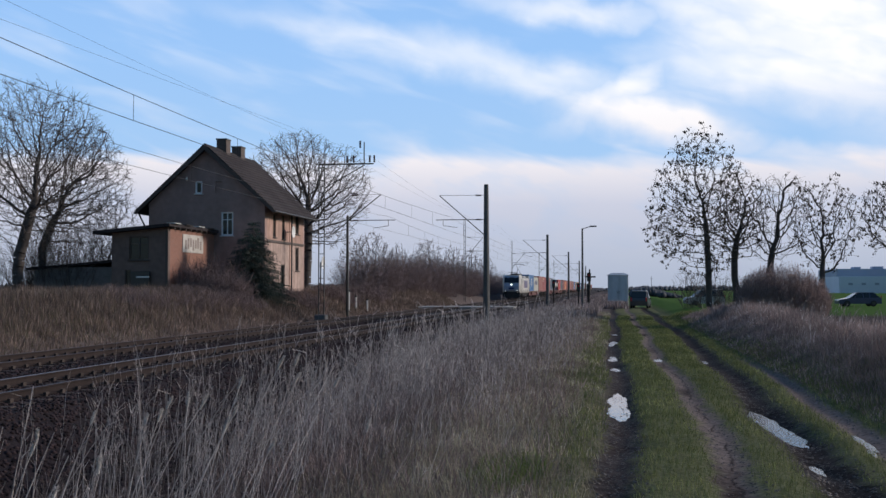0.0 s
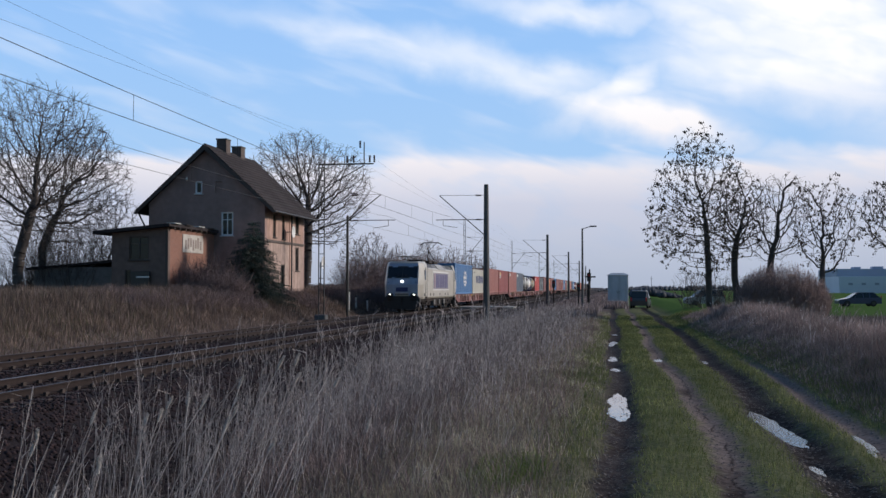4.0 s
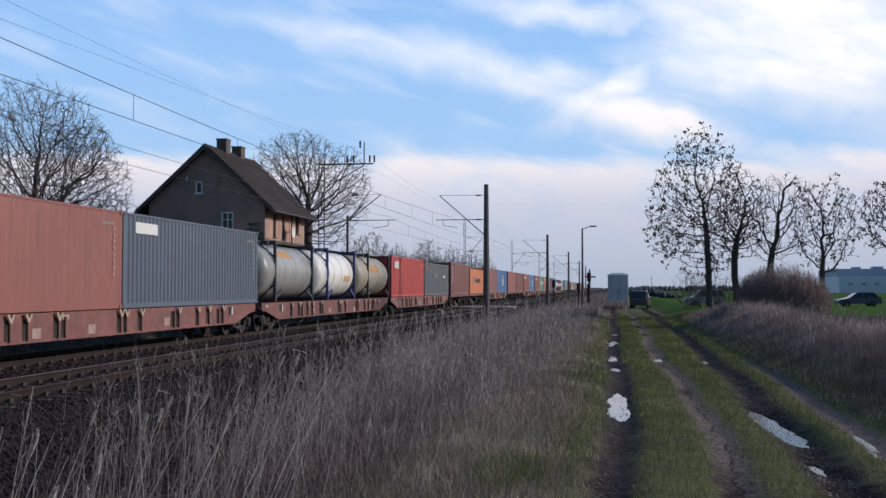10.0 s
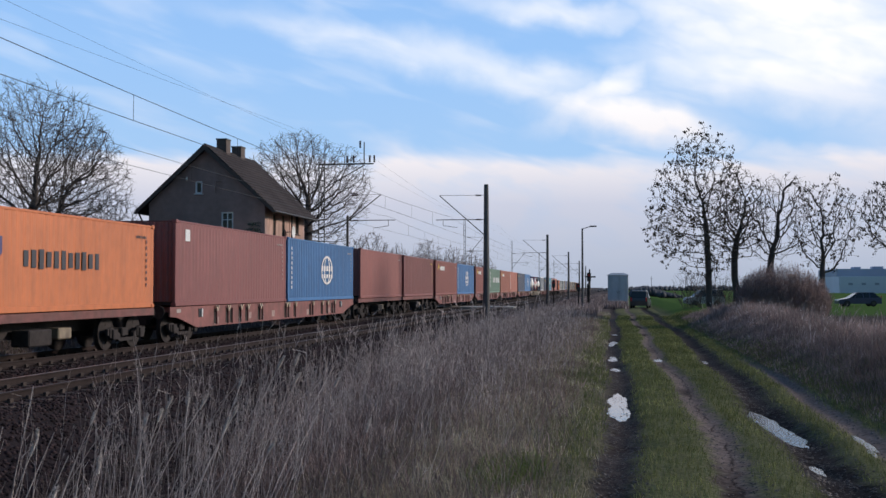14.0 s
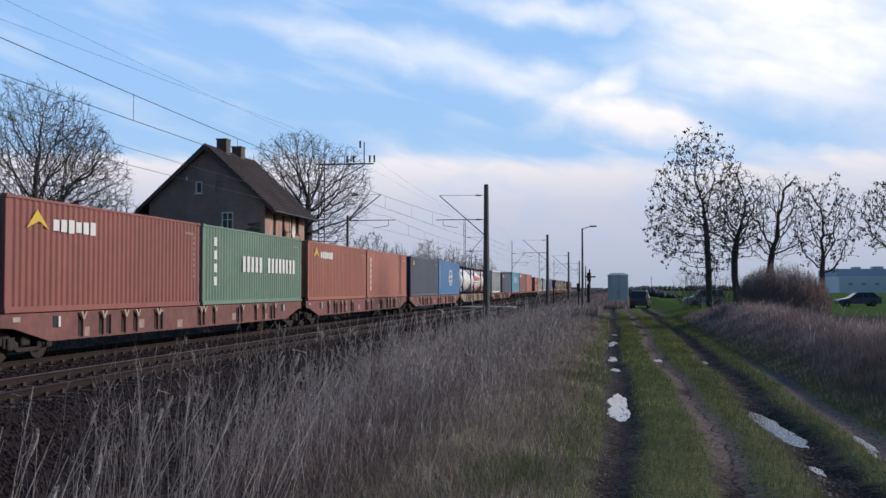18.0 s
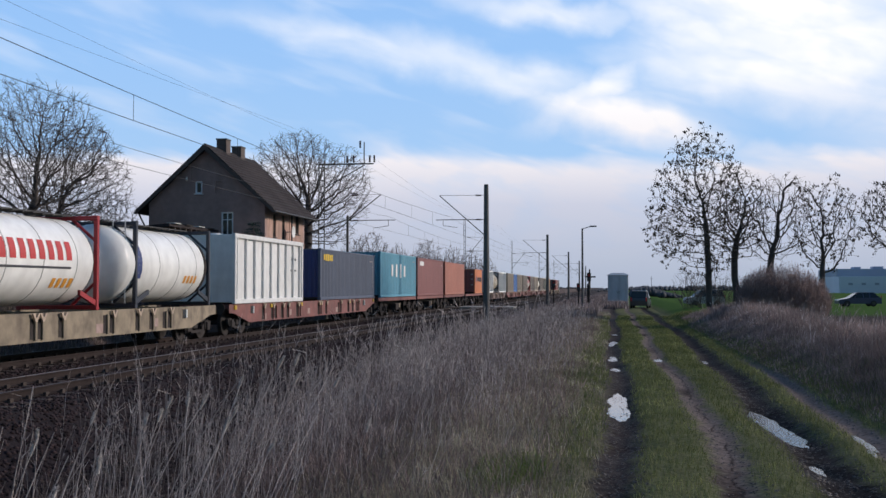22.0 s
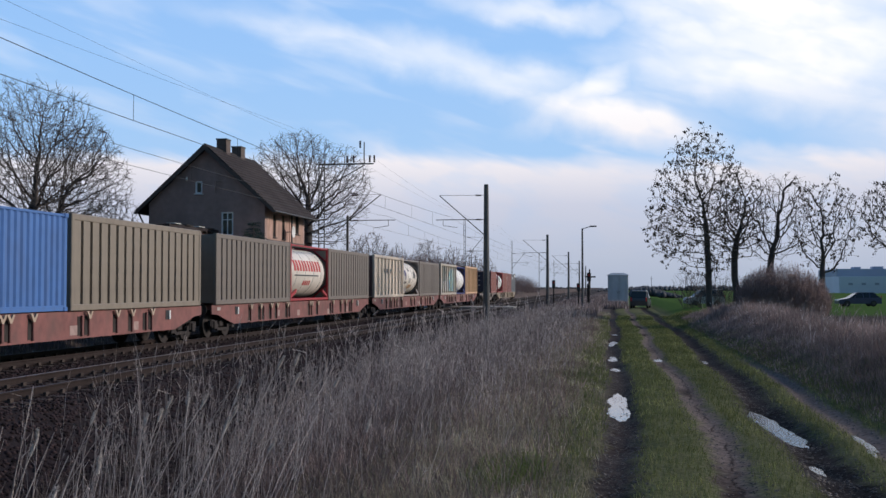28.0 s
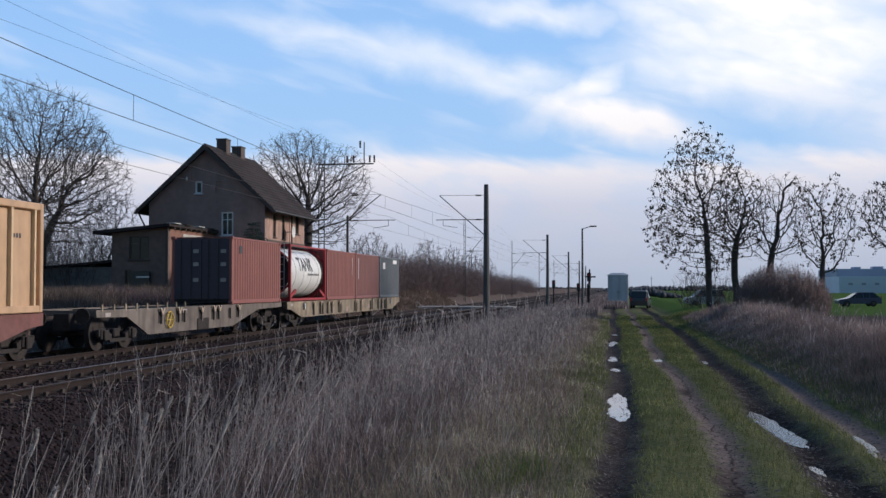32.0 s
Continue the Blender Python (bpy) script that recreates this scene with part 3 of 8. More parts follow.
DARKTAN = paint("dark_olive_bulk_paint", (0.185, 0.155, 0.13))
WHITE_BULK = paint("off_white_bulk_paint", (0.74, 0.73, 0.71), dirt=0.2)
CREAM_BULK = paint("dirty_cream_bulk_paint", (0.46, 0.405, 0.335))
SAND_BULK = paint("sand_yellow_bulk_paint", (0.60, 0.38, 0.225))
STRONG_BLUE = paint("strong_blue_container_paint", (0.055, 0.16, 0.42))
TANK_WHITE = paint("white_tank_shell", (0.80, 0.79, 0.76), 0.4, 0.2)
TANK_CREAM = paint("cream_tank_shell", (0.72, 0.66, 0.58), 0.4, 0.25)
TANK_GREY = paint("grey_steel_tank_shell", (0.33, 0.33, 0.32), 0.35)
TANK_BEIGE = paint("beige_tank_shell", (0.40, 0.35, 0.27), 0.45)
FRAME_BLUE = paint("blue_tank_frame_paint", (0.03, 0.05, 0.20))
FRAME_RED = paint("red_tank_frame_paint", (0.36, 0.025, 0.032))
FRAME_DARK = paint("dark_tank_frame_paint", (0.03, 0.035, 0.05))
M_MARK_WHITE = mat("white_lettering", (0.74, 0.74, 0.72), 0.6, 0.12, 9)
M_MARK_YELLOW = mat("yellow_lettering", (0.70, 0.47, 0.05), 0.6, 0.12, 9)
M_MARK_BLUE = mat("dark_blue_lettering", (0.03, 0.05, 0.16), 0.6, 0.12, 9)
M_MARK_DARK = mat("dark_lettering", (0.05, 0.05, 0.06), 0.6, 0.12, 9)
M_MARK_RED = mat("red_lettering", (0.48, 0.03, 0.03), 0.6, 0.12, 9)
M_MARK_LILAC = mat("faded_violet_blue_lettering", (0.075, 0.07, 0.17), 0.6, 0.12, 9)
M_MARK_ORANGE = mat("orange_lettering", (0.68, 0.30, 0.04), 0.6, 0.12, 9)
M_MARK_GREEN = mat("dark_green_device_paint", (0.08, 0.12, 0.11), 0.6, 0.15, 6)
M_MARK_TEAL = mat("sprayed_paint_blots", (0.2, 0.45, 0.45), 0.6, 0.3, 5)


def blotch(m, stops, scale):
    """Turns a paint into ragged blots of several colours."""
    N, L = m.node_tree.nodes, m.node_tree.links
    tc = N.new("ShaderNodeTexCoord")
    n = N.new("ShaderNodeTexNoise")
    n.inputs["Scale"].default_value, n.inputs["Detail"].default_value, n.inputs["Distortion"].default_value = scale, 4, 0.6
    L.new(tc.outputs["Object"], n.inputs["Vector"])
    cr = N.new("ShaderNodeValToRGB")
    for i, (q, c) in enumerate(stops):
        el = cr.color_ramp.elements[i] if i < 2 else cr.color_ramp.elements.new(q)
        el.position, el.color = q, (*c, 1)
    L.new(n.outputs[0], cr.inputs[0])
    L.new(cr.outputs[0], N["Principled BSDF"].inputs["Base Color"])


blotch(M_MARK_TEAL, [(0.3, (0.10, 0.10, 0.12)), (0.40, (0.10, 0.34, 0.52)), (0.48, (0.22, 0.48, 0.50)), (0.56, (0.42, 0.62, 0.56)), (0.64, (0.52, 0.52, 0.36)), (0.72, (0.20, 0.46, 0.48))], 1.6)
M_NOTICE = mat("dirty_stencil_plate", (0.40, 0.34, 0.31), 0.7, 0.25, 9)
M_STENCIL = mat("faded_stencil_paint", (0.36, 0.25, 0.22), 0.75, 0.3, 6)
M_FLAP = mat("worn_cream_flap_paint", (0.42, 0.32, 0.24), 0.7, 0.3, 9)
M_SEAM = mat("dull_weld_seam", (0.24, 0.23, 0.22), 0.6, 0.2, 5)
M_GALV_PALE = mat("pale_galvanised_steel", (0.38, 0.39, 0.40), 0.5, 0.2, 8, metal=0.3)
_cache = {}


def wall_mesh(L, H, pitch, depth, M):
    """Upright corrugated sheet in the y-z plane, outer faces at x = 0, ribs running up."""
    key = ("wall", L, H, pitch, depth, M.name)
    if key not in _cache:
        mb = MB()
        y, pts = 0.0, []
        n = max(1, round(L / pitch))
        p = L / n
        for i in range(n):
            pts += [(i * p, 0.0), (i * p + p * 0.30, 0.0), (i * p + p * 0.5, -depth), (i * p + p * 0.8, -depth)]
        pts.append((L, 0.0))
        vs = [(x, yy, 0) for yy, x in pts] + [(x, yy, H) for yy, x in pts]
        k = len(pts)
        mb.add(vs, [(i, i + 1, k + i + 1, k + i) for i in range(k - 1)])
        _cache[key] = mb.mesh("corrugated_wall", M, fix=False)
    return _cache[key]


def box_mesh(key, M, fill):
    k = (key, M.name)
    if k not in _cache:
        mb = MB()
        fill(mb)
        _cache[k] = mb.mesh(key if isinstance(key, str) else key[0], M)
    return _cache[k]


W = 2.438


def mark(name, mb, mk, c, at):
    """A painted device or line of plain bars on a container."""
    ob = part(name, mb, mk, c, at=at)
    if any(q in name for q in ("strip", "letter", "line", "notice", "bars")):
        tagged(ob, kind="stuff")
    return ob


def container(L, H, M, u, label, marks=(), smooth_side=False, dz=0.0, M_end=None, doors_front=False, group="containers on the train"):
    """Dry freight container; y runs from its front end, x = 0 is its middle."""
    c = thing("shipping_container", label, "container", group)
    post, rail_h = 0.16, 0.16
    hl = W / 2

    def posts(mb):
        mb.box(0, 0, H / 2, post * 0.75, post, H, 0.012)
        for z in (0.06, H - 0.06):
            mb.box(0, 0, z, 0.178, 0.19, 0.12, 0.015)
    me = box_mesh(("corner_post", H), M, posts)
    for sx in (-1, 1):
        for y in (0.085, L - 0.085):
            part("corner_post", me, M, c, at=(sx * (hl - 0.07), y, 0))

    def rails(mb):
        mb.box(0, L / 2, 0.085, 0.06, L - 0.3, 0.15, 0.012)
    me = box_mesh(("bottom_rail", L), M, rails)
    me2 = box_mesh(("top_rail", L), M, lambda mb: mb.box(0, L / 2, 0, 0.06, L - 0.3, 0.07, 0.01))
    for sx in (-1, 1):
        part("bottom_rail", me, M, c, at=(sx * (hl - 0.035), 0, 0))
        part("top_rail", me2, M, c, at=(sx * (hl - 0.035), 0, H - 0.06))
    wl, wh = L - 2 * post, H - 0.25
    me = wall_mesh(wl, wh, 0.29 if not smooth_side else 0.31, 0.045 if not smooth_side else 0.016, M)
    a = part("side_wall", me, M, c, at=(hl - 0.012, post, 0.16))
    b = part("side_wall", me, M, c, at=(-hl + 0.012, L - post, 0.16))
    b.rotation_euler[2] = math.pi
    e = part("end_wall", wall_mesh(W - 0.3, H - 0.25, 0.25, 0.045, M_end or M), M_end or M, c, at=(-(W - 0.3) / 2, 0.03, 0.16))
    e.rotation_euler[2] = -math.pi / 2
    part("roof", box_mesh(("roof", L), M, lambda mb: [mb.box(0, L / 2, 0, W - 0.1, L - 0.24, 0.03)] + [mb.box(0, 0.3 + i * 0.42, 0.02, W - 0.3, 0.2, 0.02) for i in range(int((L - 0.5) / 0.42))]),
         M, c, at=(0, 0, H - 0.055))
    part("floor", box_mesh(("floor", L), M_STEEL_DARK, lambda mb: mb.box(0, L / 2, 0.1, W - 0.12, L - 0.1, 0.1)), M, c)
    for sx in (-1, 1):
        d = part("door", box_mesh(("door", H), M, lambda mb: [mb.box(0, 0, H / 2 + 0.02, W / 2 - 0.14, 0.05, H - 0.3, 0.01)] + [mb.box(0, 0.02, 0.45 + i * (H - 0.7) / 3, W / 2 - 0.3, 0.04, 0.34) for i in range(4)]),
                 M, c, at=(sx * (W / 4 - 0.06), L - 0.05, 0.02))
        part("lock_rod", box_mesh(("lock_rod", H), M_GALV, lambda mb: mb.tube((0, 0, 0.15), (0, 0, H - 0.15), 0.018, n=6)), M_GALV, d, at=(sx * 0.2, 0.06, 0))
    if doors_front:
        for sx in (-1, 1):
            d = part("door", box_mesh(("front_door", H), M_end or M, lambda mb: mb.box(0, 0, H / 2 + 0.02, W / 2 - 0.14, 0.05, H - 0.3, 0.01)), None, c, at=(sx * (W / 4 - 0.06), 0.02, 0.02))
            for q in (-0.28, 0.12):
                part("lock_rod", box_mesh(("lock_rod", H), M_GALV, lambda mb: mb.tube((0, 0, 0.15), (0, 0, H - 0.15), 0.018, n=6)), M_GALV, d, at=(q, -0.05, 0))
            for zz in (0.9, 1.5, 2.0):
                part("small_plate", box_mesh("small_plate", M_NOTICE, lambda mb: mb.box(0, 0, 0, 0.22, 0.006, 0.14)), M_NOTICE, d, at=(0.32, -0.03, zz))
    for name, mk, y, z, fill in marks:
        mb = MB()
        fill(mb)
        mark(name, mb, mk, c, (hl + 0.004, y, z))
    return rolling(c, u, DECK + dz)


def bars(n, h, w, gap, up=False, t=0.004):
    """Unreadable line of letters: n upright bars; up: stacked downwards."""
    def fill(mb):
        for i in range(n):
            if up:
                mb.box(0, 0, -i * (h + gap), t, w, h)
            else:
                mb.box(0, i * (w + gap) + w / 2, 0, t, w, h * (0.8 + 0.2 * ((i * 7) % 3) / 2))
    return fill


def ragged(ry, rz, seed, n=64):
    """Sprayed patch with an uneven outline."""
    def fill(mb):
        a, b = seed * 1.3, seed * 2.1
        k = lambda w: 1 + 0.07 * math.sin(5 * w + a) + 0.06 * math.sin(9 * w + b) + 0.04 * math.sin(17 * w + a)
        box = lambda w, r, f: r * math.copysign(abs(f(w)) ** 0.55, f(w)) * k(w)
        mb.prism([(box(2 * math.pi * i / n, ry, math.cos), box(2 * math.pi * i / n, rz, math.sin)) for i in range(n)], "x", -0.02, 0.012)
    return fill


def plate(w, h):
    return lambda mb: mb.box(0, w / 2, 0, 0.004, w, h)


def globe(r, wide=1.5):
    """Plain round device: rings and cross lines, two bars below."""
    def fill(mb):
        n = 28
        for a, b in ((r, r * 0.86),):
            for i in range(n):
                w0, w1 = 2 * math.pi * i / n, 2 * math.pi * (i + 1) / n
                q = [(0.002, b * math.cos(w0), b * math.sin(w0)), (0.002, a * math.cos(w0), a * math.sin(w0)), (0.002, a * math.cos(w1), a * math.sin(w1)), (0.002, b * math.cos(w1), b * math.sin(w1))]
                mb.add(q, [(0, 1, 2, 3)])
        for s in (-0.45, 0.45):
            for i in range(10):
                w0, w1 = math.pi * (i / 10 - 0.5), math.pi * ((i + 1) / 10 - 0.5)
                k = r * 0.06
                q = [(0.002, s * r * math.cos(w0) - k, r * .9 * math.sin(w0)), (0.002, s * r * math.cos(w0) + k, r * .9 * math.sin(w0)),
                     (0.002, s * r * math.cos(w1) + k, r * .9 * math.sin(w1)), (0.002, s * r * math.cos(w1) - k, r * .9 * math.sin(w1))]
                mb.add(q, [(0, 1, 2, 3)])
        for i in range(5):
            mb.box(0.002, (i - 2) * r * 0.42, 0.12 * r, 0.004, r * 0.28, r * 0.36)
            mb.box(0.002, (i - 2) * r * 0.42, -0.42 * r, 0.004, r * 0.28, r * 0.26)
        mb.v = [(x, y * wide, z) for x, y, z in mb.v]
    return fill


def bulk(L, H, M, u, label, marks=(), M_rib=None, n=9, M_end=None):
    """Ribbed bulk container with deep upright stiffeners."""
    c = thing("bulk_container", label, "container", "containers on the train")
    hl = 1.25
    M_rib = M_rib or M
    part("body", box_mesh(("bulk_body", L, H), M, lambda mb: mb.box(0, L / 2, H / 2, 2.28, L - 0.04, H - 0.1, 0.02)), M, c)
    # thin plate over the front end, its dark colour standing in for shade
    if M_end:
        part("end_wall", box_mesh(("bulk_end", H), M_end, lambda mb: mb.box(0, 0.008, H / 2, 2.2, 0.03, H - 0.2, 0.005)), M_end, c, "end wall with plum shade in its colour")
    # few narrow stiffeners, or many broad panels with a narrow groove between them
    hw = 0.04 if n < 12 else 0.19
    rib = box_mesh(("rib", H, hw), M_rib, lambda mb: mb.prism([(0.045, -hw), (0.045, hw), (-0.08, hw + 0.01), (-0.08, -hw - 0.01)], "z", 0.15, H - 0.15))
    for i in range(n):
        y = 0.35 + i * (L - 0.7) / (n - 1)
        for sx in (-1, 1):
            rb = part("rib", rib, M_rib, c, at=(sx * (hl - 0.06), y, 0))
            if sx < 0:
                rb.rotation_euler[2] = math.pi
    rail = box_mesh(("bulk_rail", L), M, lambda mb: mb.box(0, L / 2, 0, 0.1, L, 0.18, 0.02))
    for sx in (-1, 1):
        part("bottom_rail", rail, M, c, at=(sx * (hl - 0.05), 0, 0.09))
        part("top_rail", rail, M, c, at=(sx * (hl - 0.05), 0, H - 0.09))
    post = box_mesh(("bulk_post", H), M, lambda mb: mb.box(0, 0, H / 2, 0.14, 0.16, H, 0.02))
    for sx in (-1, 1):
        for y in (0.08, L - 0.08):
            part("corner_post", post, M, c, at=(sx * (hl - 0.06), y, 0))
    hatch = box_mesh("hatch", M, lambda mb: mb.lathe([(0, 0.26), (0.07, 0.26), (0.1, 0.2)], "z", (0, 0, 0), 12))
    for k in range(4):
        part("hatch", hatch, M, c, at=(0, L * (k + 0.5) / 4, H - 0.05))
    for name, mk, y, z, fill in marks:
        mb = MB()
        fill(mb)
        mark(name, mb, mk, c, (hl - 0.104, y, z))
    return rolling(c, u, DECK)


def word(text, long_, H, R, y, z, material, parent):
    """Painted word that follows the round shell of a tank."""
    cu = bpy.data.curves.new("word", "FONT")
    cu.body, cu.shear, cu.resolution_u, cu.offset = text, 0.25, 3, 0.02
    ob = bpy.data.objects.new("word", cu)
    bpy.context.scene.collection.objects.link(ob)
    me = bpy.data.meshes.new_from_object(ob.evaluated_get(bpy.context.evaluated_depsgraph_get()))
    bpy.data.objects.remove(ob)
    bm = bmesh.new()
    bm.from_mesh(me)
    bmesh.ops.triangulate(bm, faces=bm.faces)
    bmesh.ops.subdivide_edges(bm, edges=bm.edges, cuts=2)
    k = long_ / max(v.co.x for v in bm.verts)
    zc = H / 2 + 0.02
    for v in bm.verts:
        q = z + v.co.y * k
        v.co = (math.sqrt((R + 0.01) ** 2 - (q - zc) ** 2), y + v.co.x * k, q)
    bm.to_mesh(me)
    bm.free()
    me.materials.clear()
    me.materials.append(material)
    mark("lettering", me, material, parent, None)


def tank(L, M, M_frame, u, label, H=2.6, R=1.16, marks=(), rails=False, span=None, name_word=""):
    """Tank container: a round shell lying in an open frame."""
    c = thing("tank_container", label, "tank container", "containers on the train")
    hl = W / 2
    shell = box_mesh(("shell", L, R), M, lambda mb: mb.lathe([(0.12, 0.1), (0.16, R * 0.45), (0.3, R * 0.8), (0.5, R * 0.97), (0.62, R), (L - 0.62, R), (L - 0.5, R * 0.97), (L - 0.3, R * 0.8), (L - 0.16, R * 0.45), (L - 0.12, 0.1)], "y", (0, 0, H / 2 + 0.02), 32))
    smooth(shell)
    part("tank_shell", shell, M, c)
    post = box_mesh(("tank_post", H), M_frame, lambda mb: mb.box(0, 0, H / 2, 0.12, 0.13, H, 0.012))
    beam = box_mesh("tank_beam", M_frame, lambda mb: mb.box(0, 0, 0, W - 0.2, 0.12, 0.12, 0.012))
    brace = box_mesh(("tank_brace", H), M_frame, lambda mb: [mb.tube((q * (hl - 0.1), 0, z0), (q * (hl - 0.8), 0, z1), 0.045, n=6) for q in (-1, 1) for z0, z1 in ((0.75, 0.12), (H - 0.7, H - 0.1))])
    fa, fb = span or (0.0, L)
    saddle = box_mesh(("tank_saddle", R), M_frame, lambda mb: [mb.prism([(0.0, 0.1), (0.95, 0.42), (0.95, 0.56), (0.0, 0.26)], "x", q * (hl - 0.07) - 0.04, q * (hl - 0.07) + 0.04) for q in (-1, 1)])
    for k, y in enumerate((fa + 0.07, fb - 0.07)):
        for sx in (-1, 1):
            part("corner_post", post, M_frame, c, at=(sx * (hl - 0.06), y, 0))
            for z in (0.06, H - 0.06):
                part("corner_casting", box_mesh("corner_casting", M_frame, lambda mb: mb.box(0, 0, 0, 0.178, 0.17, 0.12, 0.015)), M_frame, c, at=(sx * (hl - 0.088), y, z))
        for z in (0.07, H - 0.07):
            part("cross_beam", beam, M_frame, c, at=(0, y, z))
        part("brace", brace, M_frame, c, at=(0, y, 0))
        sd = part("saddle", saddle, M_frame, c, at=(0, y, 0))
        if k:
            sd.rotation_euler[2] = math.pi
        part("end_ring", box_mesh(("end_ring", R), M_STEEL_DARK, lambda mb: mb.lathe([(-0.09, R * 0.94), (-0.09, R * 0.97), (0.09, R * 0.97), (0.09, R * 0.94)], "y", (0, 0, H / 2 + 0.02), 32)), M_STEEL_DARK, c, at=(0, fa + 0.3 if k == 0 else fb - 0.3, 0))
    if rails:
        rail = box_mesh(("tank_rail", L), M_frame, lambda mb: mb.box(0, L / 2, 0, 0.09, L - 0.2, 0.11, 0.01))
        for sx in (-1, 1):
            part("bottom_rail", rail, M_frame, c, at=(sx * (hl - 0.05), 0, 0.08))
            part("top_rail", box_mesh(("tank_top_rail", L), M_frame, lambda mb: mb.box(0, L / 2, 0, 0.06, L - 0.2, 0.07, 0.01)), M_frame, c, at=(sx * (hl - 0.05), 0, H - 0.06))
    for q in range(4):
        part("band", box_mesh(("band", R), M_SEAM, lambda mb: mb.lathe([(-0.013, R + 0.006), (0.013, R + 0.006)], "y", (0, 0, H / 2 + 0.02), 32)), M_SEAM, c, "thin weld seam", at=(0, L * (0.18 + 0.213 * q), 0))
    part("walkway", box_mesh(("walkway", L), M_GALV, lambda mb: [mb.box(0.25, L / 2, H - 0.02, 0.5, L - 0.9, 0.03)] + [mb.box(0.25, 0.6 + i * 0.5, H - 0.05, 0.5, 0.05, 0.05) for i in range(int(L / 0.5) - 2)]), M_GALV, c)
    for y in (L * 0.4, L * 0.62):
        part("manhole", box_mesh("manhole", M_GALV, lambda mb: mb.lathe([(0, 0.25), (0.12, 0.25), (0.14, 0.2)], "z", (0, 0, 0), 12)), M_GALV, c, at=(-0.35, y, H - 0.16))

    def rungs(mb):
        for q in (-0.2, 0.2):
            mb.tube((q, 0, 0.15), (q, 0, H + 0.02), 0.022, n=6)
        for i in range(7):
            mb.tube((-0.2, 0, 0.35 + i * 0.33), (0.2, 0, 0.35 + i * 0.33), 0.015, n=6)
    part("ladder", box_mesh(("ladder", H), M_GALV_PALE, rungs), M_GALV_PALE, c, "pale steel ladder", at=(0.72, max(fa - 0.12, 0.0), 0))
    for name, mk, y, z, w, h, n in marks:
        # curved row of plain bars that follows the shell
        mb = MB()
        zc = H / 2 + 0.02
        if n < 1:
            # round device with a ring (0) or a ragged stain (-1)
            rg = random.Random(7)
            for ra, rb in ((0.84, 1.0), (0.0, 0.62)) if n == 0 else ((0.0, 1.0),):
                pts = []
                for rad in (ra, rb):
                    for q in range(28):
                        k = rad * (1.0 if n == 0 else rg.uniform(0.45, 1.0))
                        yy, zz = y + k * w / 2 * math.cos(q * math.pi / 14), z + k * h / 2 * math.sin(q * math.pi / 14)
                        pts.append((math.sqrt((R + 0.012) ** 2 - (zz - zc) ** 2), yy, zz))
                mb.add(pts, [(q, (q + 1) % 28, 28 + (q + 1) % 28, 28 + q) for q in range(28)])
        for i in range(n):
            y0 = y + i * w / n
            y1 = y0 + w / n * (0.62 if n > 1 else 1.0)
            rows = 4
            for k in range(rows):
                za, zb = z - h / 2 + h * k / rows, z - h / 2 + h * (k + 1) / rows
                xa, xb = (math.sqrt(max((R + 0.008) ** 2 - (q - zc) ** 2, 0.01)) for q in (za, zb))
                mb.add([(xa, y0, za), (xa, y1, za), (xb, y1, zb), (xb, y0, zb)], [(0, 1, 2, 3)])
        mark(name, mb.mesh(name, mk, fix=False), mk, c, None)
    if name_word:
        word(name_word, 2.5, H, R, 1.5, H / 2 + 0.12, M_MARK_DARK, c)
    return rolling(c, u, DECK)


# ---- wagons ----
def wheelset_mesh(r):
    def fill(mb):
        mb.tube((-1.0, 0, 0), (1.0, 0, 0), 0.08, n=10)
        for s in (-1, 1):
            x = s * 0.753
            mb.lathe([(-0.065, r - 0.04), (-0.06, r), (0.05, r), (0.055, r + 0.028), (0.075, r + 0.028), (0.075, r - 0.07)] if s < 0 else
                     [(-0.075, r - 0.07), (-0.075, r + 0.028), (-0.055, r + 0.028), (-0.05, r), (0.06, r), (0.065, r - 0.04)], "x", (x, 0, 0), 24)
            for k in range(4):
                w = k * math.pi / 2
                mb.box(x + s * 0.06, 0.55 * r * math.cos(w), 0.55 * r * math.sin(w), 0.03, 0.09, 0.09)
    return box_mesh(("wheelset", r), M_STEEL_DARK, fill)


def wheelset(parent, y, r):
    ob = new("wheelset", wheelset_mesh(r))
    ob.parent = parent
    ob.matrix_parent_inverse = Matrix.Translation((0, y, r))
    WHEELSETS.append((ob, r))
    return ob


def bogie(parent, y, material):
    def fill(mb):
        for s in (-1, 1):
            x = s * 1.0
            mb.prism([(-1.25, 0.42), (-1.25, 0.62), (-0.9, 0.66), (-0.45, 0.46), (-0.45, 0.34), (0.45, 0.34), (0.45, 0.46), (0.9, 0.66), (1.25, 0.62), (1.25, 0.42), (0.9, 0.5), (0.5, 0.24), (-0.5, 0.24), (-0.9, 0.5)], "x", x - 0.05, x + 0.05)
            for q in (-0.9, 0.9):
                mb.box(x + s * 0.03, q, 0.45, 0.2, 0.26, 0.3, 0.02)
                for k in (-0.2, 0.2):
                    mb.tube((x + s * 0.03, q + k, 0.36), (x + s * 0.03, q + k, 0.62), 0.065, n=8)
        mb.box(0, 0, 0.5, 2.0, 0.4, 0.25, 0.03)
    b = part("bogie", box_mesh("bogie", material, fill), material, parent, at=(0, y, 0))
    for q in (-0.9, 0.9):
        wheelset(b, q, 0.5)
    return b


